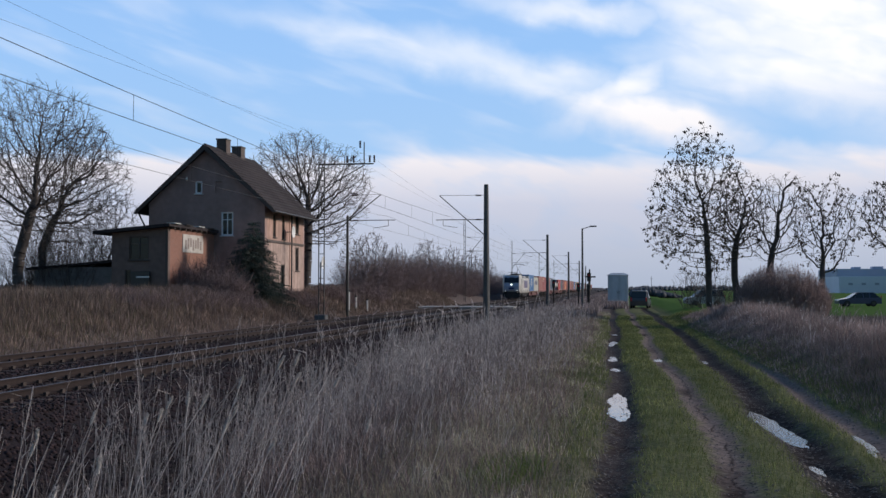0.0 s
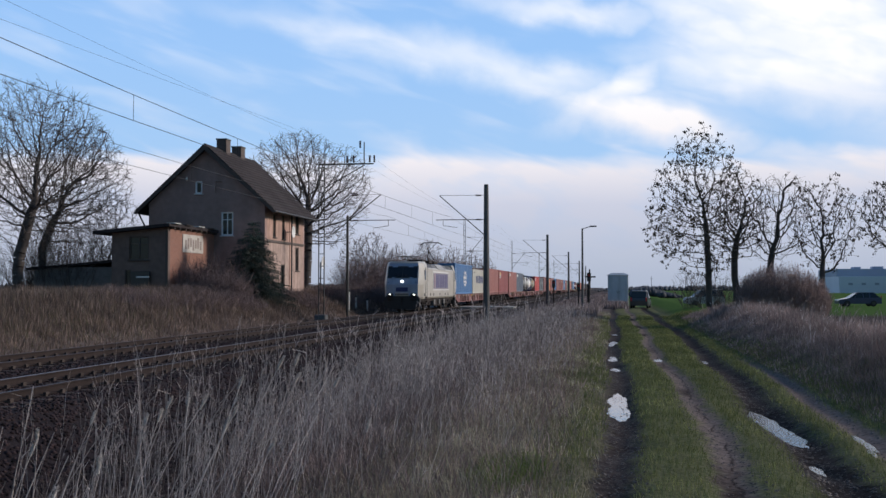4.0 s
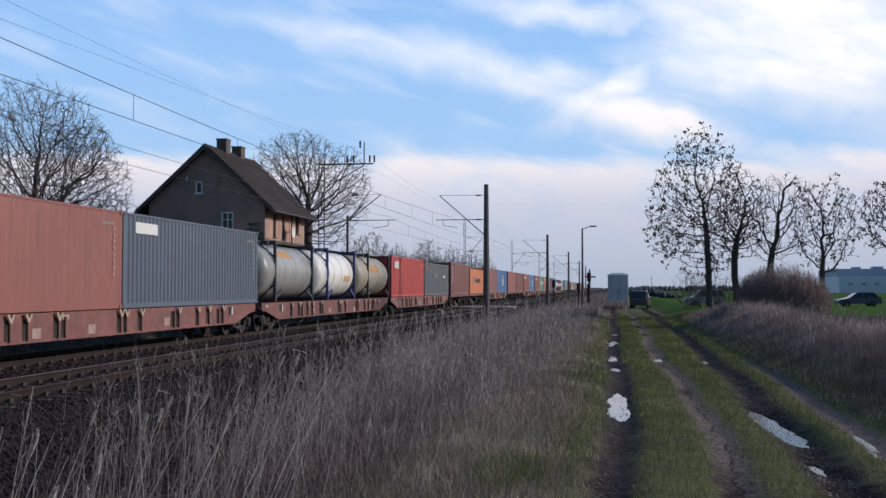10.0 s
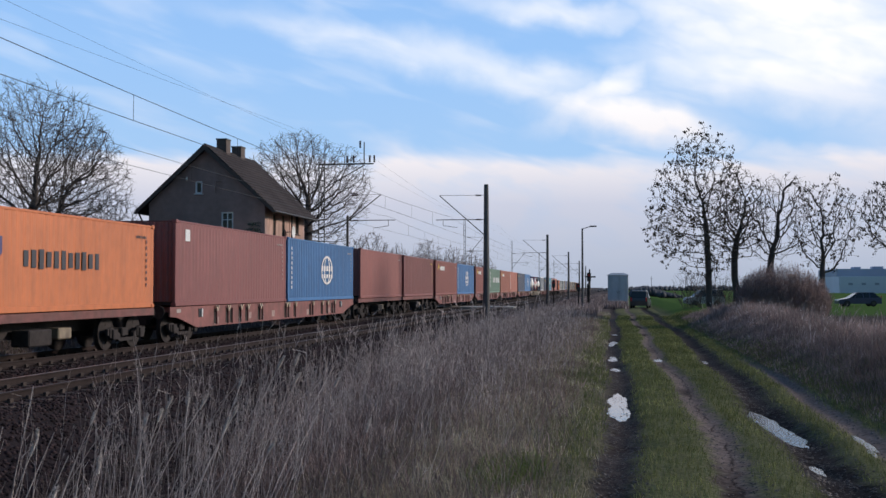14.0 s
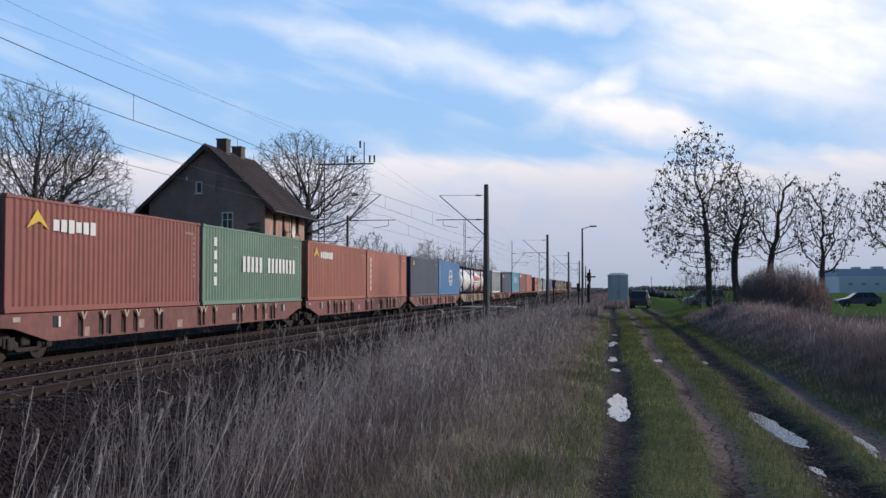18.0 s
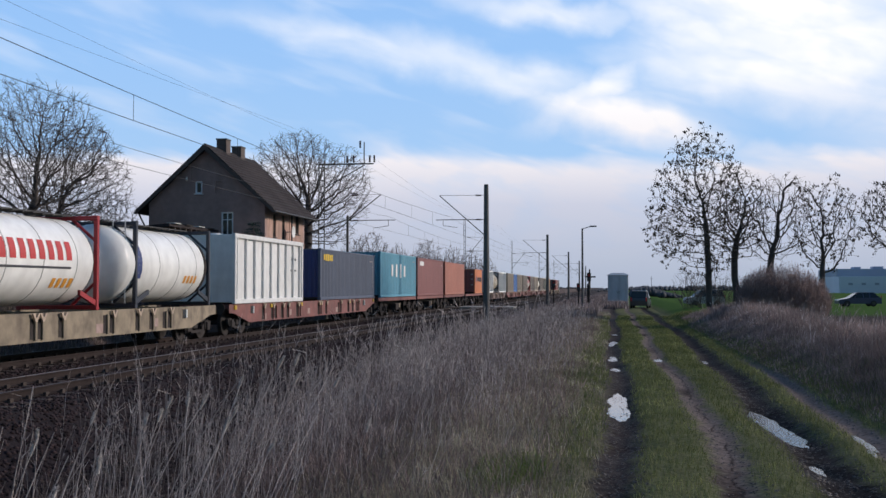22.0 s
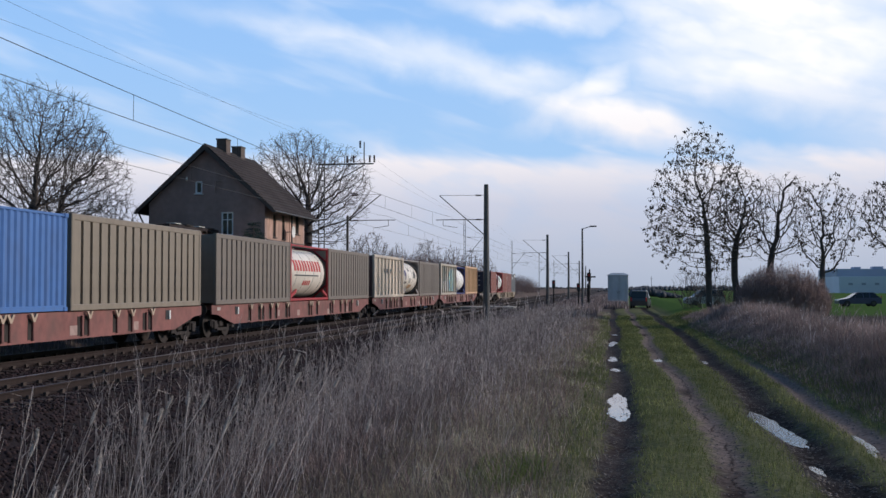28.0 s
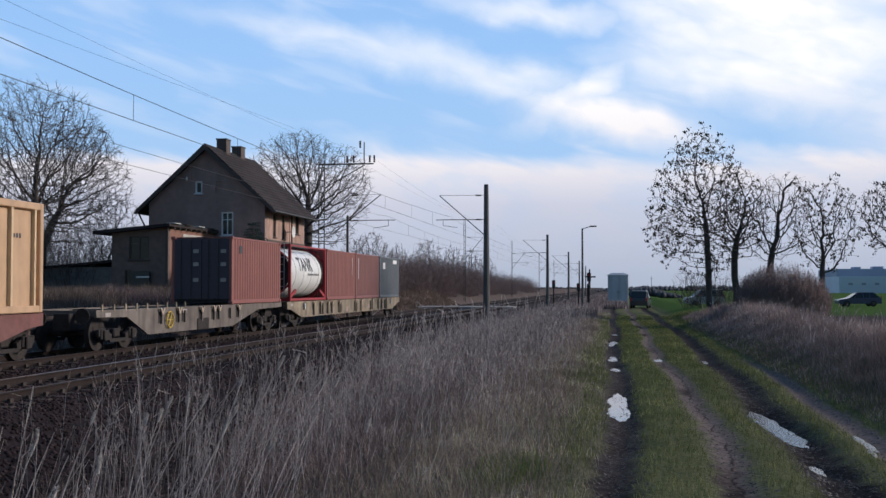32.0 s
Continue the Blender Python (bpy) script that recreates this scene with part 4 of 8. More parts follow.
def frame_part(w, y0, L, M, fish, slim=False, flat=False):
    """One wagon frame with side sills; fish: deep middle."""
    hl = 1.14
    top = DECK - 0.015
    if fish:
        prof = [(y0, top - 0.32), (y0, top), (y0 + L, top), (y0 + L, top - 0.32), (y0 + L - 0.6, top - 0.36), (y0 + L - 2.3, top - 0.74), (y0 + 2.3, top - 0.74), (y0 + 0.6, top - 0.36)]
    else:
        prof = [(y0, top - 0.24), (y0, top), (y0 + L, top), (y0 + L, top - 0.24), (y0 + L - 3.2, top - 0.28), (y0 + L - 4.4, top - 0.62), (y0 + 4.4, top - 0.62), (y0 + 3.2, top - 0.28)]
    if flat:
        prof = [(y0, top - 0.2), (y0, top), (y0 + L, top), (y0 + L, top - 0.2), (14.2, top - 0.24), (11.2, top - 0.82), (3.7, top - 0.82), (2.2, top - 0.24)]
        ring = MB()
        for i in range(16):
            a, b = math.pi * i / 8, math.pi * (i + 1) / 8
            ring.tube((0, 0.26 * math.cos(a), 0.26 * math.sin(a)), (0, 0.26 * math.cos(b), 0.26 * math.sin(b)), 0.025, n=5)
        for i in range(3):
            a = math.pi * i / 3
            ring.tube((0, 0.25 * math.cos(a), 0.25 * math.sin(a)), (0, -0.25 * math.cos(a), -0.25 * math.sin(a)), 0.018, n=5)
        part("brake_wheel", ring, M_YELLOW, w, "worn yellow brake wheel", at=(hl + 0.1, 5.2, top - 0.4))
        for i in range(9):
            part("stake", MB().box(hl + 0.02, 0.6 + i * 0.75, top + 0.05, 0.05, 0.08, 0.22, 0.01), M_WAGON_BEIGE, w)
    if slim:
        prof = [(y0, top - 0.22), (y0, top), (y0 + L, top), (y0 + L, top - 0.22)]
        part("truss", MB().prism([(y0 + 3.6, top - 0.2), (y0 + 4.6, top - 0.66), (y0 + L - 4.6, top - 0.66), (y0 + L - 3.6, top - 0.2)], "x", 0.55, 0.62), M_STEEL_DARK, w)
    for s in (-1, 1):
        mb = MB().prism(prof, "x", s * hl - 0.03, s * hl + 0.03)
        sill = part("side_sill", mb, M, w)
        if s < 0 or slim:
            continue
        # pressed stiffeners, dark pockets and stencilled notices on the sill
        hs = 0.56 if fish else 0.4
        me = box_mesh(("stiffener", hs), M, lambda mb: mb.box(0, 0, 0, 0.06, 0.1, hs, 0.012))
        slot = box_mesh(("slot", hs), M_STEEL_DARK, lambda mb: mb.box(0, 0, 0, 0.012, 0.17, hs - 0.04))
        flap = box_mesh("flap", M_FLAP, lambda mb: mb.prism([(-0.17, 0.07), (-0.09, 0.09), (0.0, -0.03), (0.09, 0.09), (0.17, 0.07), (0.04, -0.13), (-0.04, -0.13)], "x", 0.03, 0.08))
        for i, q in enumerate((-8.6, -7.4, -6.95, -6.0, -5.2, -3.7, -3.35, -0.1, 0.25, 1.3, 3.8, 4.2, 5.9, 6.9, 7.9, 8.3) if fish else (-4.3, -2.9, -2.4, -0.9, 0.3, 0.8, 2.0, 2.9)):
            if abs(q) > L / 2 - 2.6:
                continue
            y = y0 + L / 2 + q
            part("slot", slot, M_STEEL_DARK, sill, at=(hl + 0.031, y, top - 0.40 if fish else top - 0.32))
            part("stiffener", me, M, sill, at=(hl + 0.06, y + 0.14, top - 0.40 if fish else top - 0.32))
            if i % 4 != 2:
                part("flap", flap, M_FLAP, sill, "worn pale hinged flap", at=(hl + 0.05, y + 0.07, top - 0.09))
        me = box_mesh("notice_plate", M_NOTICE, lambda mb: mb.box(0, 0, 0, 0.008, 0.34, 0.12))
        for q in (0.7, L * 0.37):
            part("notice_plate", me, M_NOTICE, sill, at=(hl + 0.035, y0 + q, top - 0.14))
        if fish:
            me = box_mesh("stencil_patch", M_STENCIL, lambda mb: mb.box(0, 0, 0, 0.006, 0.42, 0.26))
            for q in (4.2, L * 0.31, L * 0.43, L * 0.64, L * 0.79):
                part("stencil_patch", me, M_STENCIL, sill, "faded pale stencilled patch", at=(hl + 0.033, y0 + q, top - 0.46 - 0.05 * (int(q * 7) % 3)))
            for q in (2.6, L - 2.9):
                lv = part("lever_plate", box_mesh("lever_plate", M_BLACK, lambda mb: mb.box(0, 0, 0, 0.02, 0.34, 0.3, 0.004)), M_BLACK, sill, at=(hl + 0.034, y0 + q, top - 0.24))
                part("lever", box_mesh("lever", M_WHITE, lambda mb: mb.box(0, 0, 0, 0.05, 0.11, 0.28, 0.008)), M_WHITE, lv, "white painted lever", at=(0.03, 0.08, 0))
    part("centre_beam", MB().box(0, y0 + L / 2, top - 0.35, 0.5, L - 0.4, 0.5, 0.02), M_STEEL_DARK, w)
    me = box_mesh("cross_beam", M, lambda mb: mb.box(0, 0, 0, 2.2, 0.14, 0.16))
    for i in range(int(L / 2.4)):
        part("cross_beam", me, M, w, at=(0, y0 + 0.6 + i * 2.4, top - 0.1))


def wagon(u0, u1, label, M=M_WAGON, kind="double", locks=()):
    w = thing("container_wagon", label, "freight wagon", "wagons of the train")
    L = u1 - u0
    if kind == "double":
        frame_part(w, 0.3, L - 0.6, M, True)
        for y in (1.75, L - 1.75):
            bogie(w, y, M_STEEL_DARK)
    else:
        frame_part(w, 0.25, L - 0.5, M, False, kind == "single", kind == "flat")
        for y in (1.9, L - 1.9):
            bogie(w, y, M_STEEL_DARK)
        part("brake_cylinder", MB().box(0.95, L / 2 - 0.6, 0.55, 0.5, 1.1, 0.42, 0.03), M_STEEL_DARK, w)
        part("air_tank", MB().box(0.8, L / 2 + 1.0, 0.6, 0.4, 0.7, 0.3, 0.03), M_WAGON_BEIGE, w)
    buf = box_mesh("buffer", M_STEEL_DARK, lambda mb: mb.lathe([(-0.32, 0.09), (-0.03, 0.09), (-0.03, 0.22), (0.0, 0.22)], "y", (0, 0, 0), 14))
    for sx in (-1, 1):
        a = part("buffer", buf, M_STEEL_DARK, w, at=(sx * 0.875, L, 1.03))
        b = part("buffer", buf, M_STEEL_DARK, w, at=(sx * 0.875, 0, 1.03))
        b.rotation_euler[2] = math.pi
    lock = box_mesh("corner_lock", M_YELLOW, lambda mb: mb.box(0, 0, 0, 0.1, 0.22, 0.16, 0.015))
    for q in locks:
        for sx in (-1, 1):
            part("corner_lock", lock, M_YELLOW, w, "worn yellow container lock", at=(sx * 1.18, q - u0, DECK - 0.14))
    return rolling(w, u0)




def end_marks(L, H, M=None):
    return [("number_strip", M or M_NOTICE, L - 0.55, H - 0.55, bars(8, 0.1, 0.06, 0.09, up=True)), ("number_line", M or M_NOTICE, L - 1.3, H - 0.42, bars(9, 0.08, 0.05, 0.035))]


L40, L20, HC, STD = 12.19, 6.06, 2.896, 2.591


# plum tone of a shaded end, painted on pale bulk containers
M_BULK_END_SHADE = paint("plum_end_shade", (0.10, 0.055, 0.055))


def build_train():
    fr = lambda *q: list(q)
    wagon(185.9, 211.7, "dusty red-brown long container wagon with deep side sills", locks=(186.5, 198.3, 199.1, 210.9))
    container(L40, HC, BLUE, 186.3, "mid blue corrugated forty foot container with a white round emblem", end_marks(L40, HC) + [("emblem", M_MARK_WHITE, 6.6, 1.5, globe(0.72)), ("letter_column", M_MARK_WHITE, 0.55, 2.4, bars(9, 0.14, 0.12, 0.08, up=True))])
    container(L40, STD, OFFWHITE, 198.9, "cream white forty foot container with large dark letters shapes", end_marks(L40, STD, M_MARK_DARK) + [("lettering", M_MARK_BLUE, 2.7, 1.5, bars(5, 0.85, 0.75, 0.55)), ("small_lettering", M_MARK_DARK, 0.9, 2.2, bars(6, 0.12, 0.1, 0.05))], smooth_side=True)
    wagon(211.8, 224.7, "short dark red-brown container wagon on two bogies", kind="single")
    container(L40, HC, RED_BROWN, 212.3, "faded brick red forty foot container", end_marks(L40, HC), smooth_side=True)
    wagon(224.8, 237.6, "short dark red-brown container wagon on two bogies", kind="single")
    container(L40, HC, paint("deep_maroon_container_paint", (0.26, 0.055, 0.055)), 225.0, "dull maroon forty foot container with a yellow and white square mark", end_marks(L40, HC) + [("mark_plate", M_MARK_WHITE, 1.0, 2.2, plate(1.35, 0.72)), ("mark_top", M_MARK_YELLOW, 1.25, 2.38, lambda mb: mb.box(0.003, 0.5, 0, 0.004, 1.0, 0.3)), ("mark_bars", M_MARK_DARK, 1.15, 2.05, lambda mb: [mb.box(0.003, 0.12 + i * 0.22, 0, 0.004, 0.1, 0.3) for i in range(5)])], smooth_side=True)
    wagon(238.2, 263.1, "dusty red-brown long container wagon with deep side sills")
    container(L40, HC, RED_BROWN, 238.5, "brick red forty foot container with a white name plate", end_marks(L40, HC) + [("name_plate", M_MARK_WHITE, 0.8, 2.45, plate(1.7, 0.34)), ("plate_bars", M_MARK_DARK, 1.0, 2.45, lambda mb: [mb.box(0.003, i * 0.16, 0, 0.004, 0.09, 0.14) for i in range(8)])], smooth_side=True)
    container(L40, HC, GREY_BLUE, 250.75, "slate blue-grey corrugated forty foot container with a white plate", end_marks(L40, HC) + [("name_plate", M_MARK_WHITE, 0.8, 2.45, plate(1.6, 0.34))])
    wagon(263.3, 289.2, "dusty red-brown long wagon carrying three tanks")
    tank(7.8, TANK_GREY, FRAME_DARK, 263.7, "dull grey steel swap tank in a dark blue frame", 2.65, 1.2, [("lettering", M_MARK_ORANGE, 2.6, 2.1, 2.0, 0.34, 5)], span=(1.6, 7.5))
    tank(7.8, TANK_WHITE, FRAME_BLUE, 272.1, "white swap tank in a blue frame", 2.65, 1.2, [("notice", M_MARK_ORANGE, 5.2, 1.1, 1.4, 0.3, 4), ("hazard_plate", M_MARK_BLUE, 1.6, 1.5, 0.5, 0.7, 1)], span=(1.8, 7.7))
    tank(8.4, TANK_BEIGE, FRAME_DARK, 280.8, "beige swap tank with orange letter bars in a dark frame", 2.65, 1.2, [("lettering", M_MARK_ORANGE, 2.9, 1.75, 2.6, 0.42, 6)], span=(2.3, 8.3))
    wagon(289.5, 315.1, "dusty red-brown long container wagon with deep side sills")
    container(L40, 2.743, RED_BRIGHT, 289.9, "bright red forty foot container with white letter shapes", end_marks(L40, 2.743) + [("lettering", M_MARK_WHITE, 0.95, 2.15, bars(3, 0.5, 0.38, 0.1))])
    container(L40, STD, GREY, 302.5, "slate grey forty foot container with small plates", end_marks(L40, STD) + [("small_plate", M_MARK_RED, 0.9, 2.2, plate(0.7, 0.25)), ("white_plate", M_MARK_WHITE, 9.2, 1.55, plate(0.9, 0.2)), ("faded_lettering", paint("faded_lettering", (0.2, 0.21, 0.2)), 2.4, 1.6, bars(7, 0.4, 0.3, 0.3))])
    wagon(315.8, 328.8, "short dark red-brown container wagon on two bogies", kind="single")
    container(L40, HC, RED_DULL, 316.2, "maroon corrugated forty foot container with a white letter column", end_marks(L40, HC) + [("letter_column", M_MARK_WHITE, 1.0, 2.4, bars(4, 0.3, 0.22, 0.12, up=True))])
    wagon(328.9, 341.9, "short dark red-brown container wagon on two bogies", kind="single")
    container(L40, STD, ORANGE, 329.3, "orange forty foot container with a grey-blue mark and dark letter bars", end_marks(L40, STD, M_MARK_DARK) + [("mark", M_MARK_LILAC, 2.9, 1.45, lambda mb: mb.prism([(0, -.35), (0.35, -.35), (0.75, 0.0), (0.75, 0.4), (0.35, 0.4), (0, 0.1)], "x", 0, 0.005)), ("lettering", M_MARK_DARK, 4.6, 1.35, bars(11, 0.5, 0.22, 0.15))], smooth_side=True)
    wagon(342.6, 368.4, "dusty red-brown long container wagon with deep side sills")
    container(L40, HC, RED_DULL, 343.2, "dull maroon forty foot container", end_marks(L40, HC) + [("small_plate", M_MARK_WHITE, 0.8, 2.4, plate(0.4, 0.4))], smooth_side=True)
    container(L40, HC, BLUE, 355.7, "mid blue corrugated forty foot container with a white round emblem", end_marks(L40, HC) + [("emblem", M_MARK_WHITE, 6.6, 1.5, globe(0.72)), ("letter_column", M_MARK_WHITE, 0.55, 2.4, bars(9, 0.14, 0.12, 0.08, up=True))])
    wagon(369.1, 382.2, "short dark red-brown container wagon on two bogies", kind="single")
    container(L40, HC, RED_BROWN, 369.7, "brick red forty foot container", end_marks(L40, HC), smooth_side=True)
    wagon(382.3, 395.4, "short dark red-brown container wagon on two bogies", kind="single")
    container(L40, HC, RED_DULL, 382.8, "maroon corrugated forty foot container", end_marks(L40, HC, M_MARK_YELLOW))
    wagon(396.0, 421.5, "dusty red-brown long container wagon with deep side sills")
    container(L40, HC, RED_BROWN, 396.4, "brick red corrugated container with white name bars and a yellow mark", end_marks(L40, HC) + [("mark", M_MARK_YELLOW, 0.9, 2.3, lambda mb: mb.prism([(0, -.2), (0.5, 0.3), (1.1, -.2), (0.6, 0.0)], "x", 0, 0.005)), ("lettering", M_MARK_WHITE, 2.2, 2.25, bars(6, 0.36, 0.3, 0.1))])
    container(L40, HC, BLUE, 408.8, "mid blue corrugated forty foot container with a white round emblem", end_marks(L40, HC) + [("emblem", M_MARK_WHITE, 6.6, 1.5, globe(0.72)), ("letter_column", M_MARK_WHITE, 0.55, 2.4, bars(9, 0.14, 0.12, 0.08, up=True))])
    wagon(422.2, 447.7, "dusty red-brown long container wagon with deep side sills")
    container(L40, HC, RED_BROWN, 422.6, "brick red corrugated container with white name bars and a yellow mark", end_marks(L40, HC) + [("mark", M_MARK_YELLOW, 0.9, 2.3, lambda mb: mb.prism([(0, -.2), (0.5, 0.3), (1.1, -.2), (0.6, 0.0)], "x", 0, 0.005)), ("lettering", M_MARK_WHITE, 2.2, 2.25, bars(6, 0.36, 0.3, 0.1))])
    container(L40, HC, GREEN, 435.1, "sage green forty foot container with large white letter bars", end_marks(L40, HC) + [("lettering", M_MARK_WHITE, 4.1, 1.55, lambda mb: [mb.box(0, (i + (1.2 if i > 4 else 0)) * 0.5 + 0.2, 0, 0.004, 0.3, 0.62) for i in range(13)]), ("letter_column", M_MARK_WHITE, 1.2, 2.3, bars(4, 0.32, 0.3, 0.16, up=True))])
    wagon(447.9, 473.6, "dusty red-brown long container wagon with deep side sills")
    container(L40, HC, RED_ORANGE, 448.4, "orange-red corrugated container with white name bars and a yellow mark", end_marks(L40, HC) + [("mark", M_MARK_YELLOW, 0.9, 2.3, lambda mb: mb.prism([(0, -.2), (0.5, 0.3), (1.1, -.2), (0.6, 0.0)], "x", 0, 0.005)), ("lettering", M_MARK_WHITE, 2.2, 2.25, bars(6, 0.36, 0.3, 0.1))])
    container(L40, HC, RED_ORANGE, 460.9, "orange-red forty foot container with a white letter column", end_marks(L40, HC, M_MARK_YELLOW) + [("letter_column", M_MARK_WHITE, 0.9, 2.3, bars(6, 0.26, 0.24, 0.08, up=True))], smooth_side=True)
    wagon(474.3, 500.0, "dusty red-brown long container wagon with yellow locks", locks=(474.9, 480.9, 486.8, 487.6, 493.5, 499.4))
    container(L40, HC, NAVY, 474.8, "dark grey-blue corrugated container with a small yellow mark", end_marks(L40, HC) + [("mark", M_MARK_YELLOW, 0.8, 2.45, lambda mb: mb.prism([(0, -.15), (0.3, 0.2), (0.7, -.15)], "x", 0, 0.005))], M_end=NAVY_END_SHADE)
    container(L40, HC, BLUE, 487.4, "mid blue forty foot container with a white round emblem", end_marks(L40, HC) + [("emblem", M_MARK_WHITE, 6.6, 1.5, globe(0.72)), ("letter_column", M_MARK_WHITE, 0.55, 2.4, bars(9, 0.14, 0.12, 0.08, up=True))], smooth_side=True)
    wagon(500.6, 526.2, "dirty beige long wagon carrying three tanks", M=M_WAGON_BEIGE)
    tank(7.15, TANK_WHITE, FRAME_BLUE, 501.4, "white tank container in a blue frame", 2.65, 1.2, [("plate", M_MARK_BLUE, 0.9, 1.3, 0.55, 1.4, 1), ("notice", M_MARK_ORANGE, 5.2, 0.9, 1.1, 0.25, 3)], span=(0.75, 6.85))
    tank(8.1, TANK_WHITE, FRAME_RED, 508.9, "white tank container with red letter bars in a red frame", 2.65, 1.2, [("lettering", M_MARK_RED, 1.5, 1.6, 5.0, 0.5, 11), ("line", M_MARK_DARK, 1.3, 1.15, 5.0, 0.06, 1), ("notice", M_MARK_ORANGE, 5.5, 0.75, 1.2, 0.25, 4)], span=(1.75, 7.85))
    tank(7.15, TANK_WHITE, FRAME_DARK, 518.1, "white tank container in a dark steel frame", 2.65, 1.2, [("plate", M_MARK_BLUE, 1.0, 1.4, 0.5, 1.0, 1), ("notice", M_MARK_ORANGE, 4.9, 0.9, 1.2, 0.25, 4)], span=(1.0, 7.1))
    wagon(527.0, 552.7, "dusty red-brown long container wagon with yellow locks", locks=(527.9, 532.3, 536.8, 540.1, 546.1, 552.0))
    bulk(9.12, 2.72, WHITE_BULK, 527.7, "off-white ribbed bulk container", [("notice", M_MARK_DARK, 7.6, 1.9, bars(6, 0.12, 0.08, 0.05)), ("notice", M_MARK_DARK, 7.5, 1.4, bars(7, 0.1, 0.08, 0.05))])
    container(L40, STD, NAVY, 540.0, "navy corrugated forty foot container with a yellow name bar", end_marks(L40, STD) + [("lettering", M_MARK_YELLOW, 0.6, 2.15, bars(5, 0.36, 0.28, 0.08))], M_end=NAVY_END_SHADE)
    wagon(553.4, 566.7, "short dark container wagon on two bogies", kind="single")
    container(L40, HC, SKYBLUE, 554.0, "turquoise blue corrugated container with four large white letter bars", end_marks(L40, HC) + [("lettering", M_MARK_WHITE, 3.3, 1.75, bars(4, 0.95, 0.55, 0.85))])
    wagon(566.8, 579.7, "short dark red-brown container wagon on two bogies", kind="single")
    container(L40, HC, RED_DULL, 566.95, "dull maroon forty foot container with a white name plate", end_marks(L40, HC) + [("name_plate", M_MARK_WHITE, 0.9, 2.45, plate(1.7, 0.32))], smooth_side=True)
    wagon(579.8, 592.9, "short dark red-brown container wagon on two bogies", kind="single")
    container(L40, HC, RED_ORANGE, 580.3, "orange-red forty foot container with dark maroon doors", end_marks(L40, HC), smooth_side=True, M_end=paint("dark_maroon_door_paint", (0.12, 0.04, 0.04)), doors_front=True)
    wagon(593.5, 608.0, "short red-brown container wagon with its front half empty", kind="single")
    container(L20, STD, ORANGE, 600.8, "orange twenty foot container with grey-blue mark and brown doors", [("mark", M_MARK_LILAC, 0.7, 1.5, lambda mb: mb.prism([(0, -.3), (0.3, -.3), (0.6, 0.0), (0.6, 0.35), (0.3, 0.35), (0, 0.1)], "x", 0, 0.005)), ("lettering", M_MARK_DARK, 2.0, 1.5, bars(10, 0.5, 0.22, 0.14))], smooth_side=True, M_end=RED_BROWN, doors_front=True)
    wagon(608.4, 634.6, "dark dusty brown long wagon with bulk containers", M=mat("dark_brown_wagon_paint", (0.11, 0.07, 0.062), 0.75, 0.35, 3, dirt=(0.2, 0.14, 0.12), dirt_amount=0.7))
    bulk(9.12, 2.62, WHITE_BULK, 609.0, "off-white ribbed bulk container", [("notice", M_MARK_DARK, 1.2, 1.9, bars(5, 0.12, 0.08, 0.05))])
    tank(6.06, TANK_BEIGE, FRAME_DARK, 618.4, "beige tank container in a dark frame", 2.6, 1.15, [("lettering", mat("faded_brown_lettering", (0.40, 0.26, 0.15), 0.7, 0.3, 6), 2.2, 1.6, 1.5, 0.35, 4)], rails=True)
    bulk(9.12, 2.62, WHITE_BULK, 624.7, "off-white ribbed bulk container", [("notice", M_MARK_DARK, 7.6, 1.9, bars(6, 0.12, 0.08, 0.05))])
    wagon(635.6, 661.4, "dusty red-brown long wagon with ribbed bulk containers")
    bulk(9.12, 2.62, TAN, 636.2, "olive tan ribbed bulk container", [("notice", M_MARK_WHITE, 6.9, 1.8, bars(3, 0.12, 0.08, 0.05))], n=17)
    container(L20, STD, STRONG_BLUE, 645.5, "strong blue corrugated twenty foot container", [])
    bulk(9.12, 2.62, TAN, 651.7, "olive tan ribbed bulk container", [("notice", M_MARK_WHITE, 7.6, 1.9, bars(4, 0.14, 0.1, 0.05))], n=17)
    wagon(661.8, 687.7, "dusty red-brown long wagon with bulk and tank containers")
    bulk(9.12, 2.62, DARKTAN, 662.3, "dark olive ribbed bulk container with faint letter bars", [("faded_lettering", paint("faded_pale_lettering", (0.3, 0.28, 0.22)), 2.2, 1.5, bars(7, 0.3, 0.25, 0.3))], n=17)
    tank(6.5, TANK_CREAM, FRAME_RED, 671.6, "cream tank container with red letter bars in a red frame", 2.62, 1.16, [("lettering", M_MARK_RED, 0.75, 1.65, 4.6, 0.5, 10), ("line", M_MARK_DARK, 0.8, 1.2, 4.0, 0.06, 1), ("notice", M_MARK_RED, 2.4, 0.85, 1.3, 0.22, 4)], rails=True)
    bulk(9.12, 2.62, DARKTAN, 678.0, "dark olive ribbed bulk container", [], n=17)
    wagon(688.2, 713.8, "dusty red-brown long wagon with bulk and tank containers")
    bulk(9.12, 2.65, paint("pale_cream_bulk_paint", (0.60, 0.505, 0.41)), 688.7, "dirty cream ribbed bulk container with a dark name plate", [("name_frame", M_MARK_DARK, 3.1, 1.7, bars(12, 0.28, 0.14, 0.06)), ("notice", M_MARK_DARK, 7.9, 1.7, bars(4, 0.14, 0.1, 0.05))], M_end=M_BULK_END_SHADE, M_rib=paint("pale_cream_rib_paint", (0.74, 0.66, 0.56)))
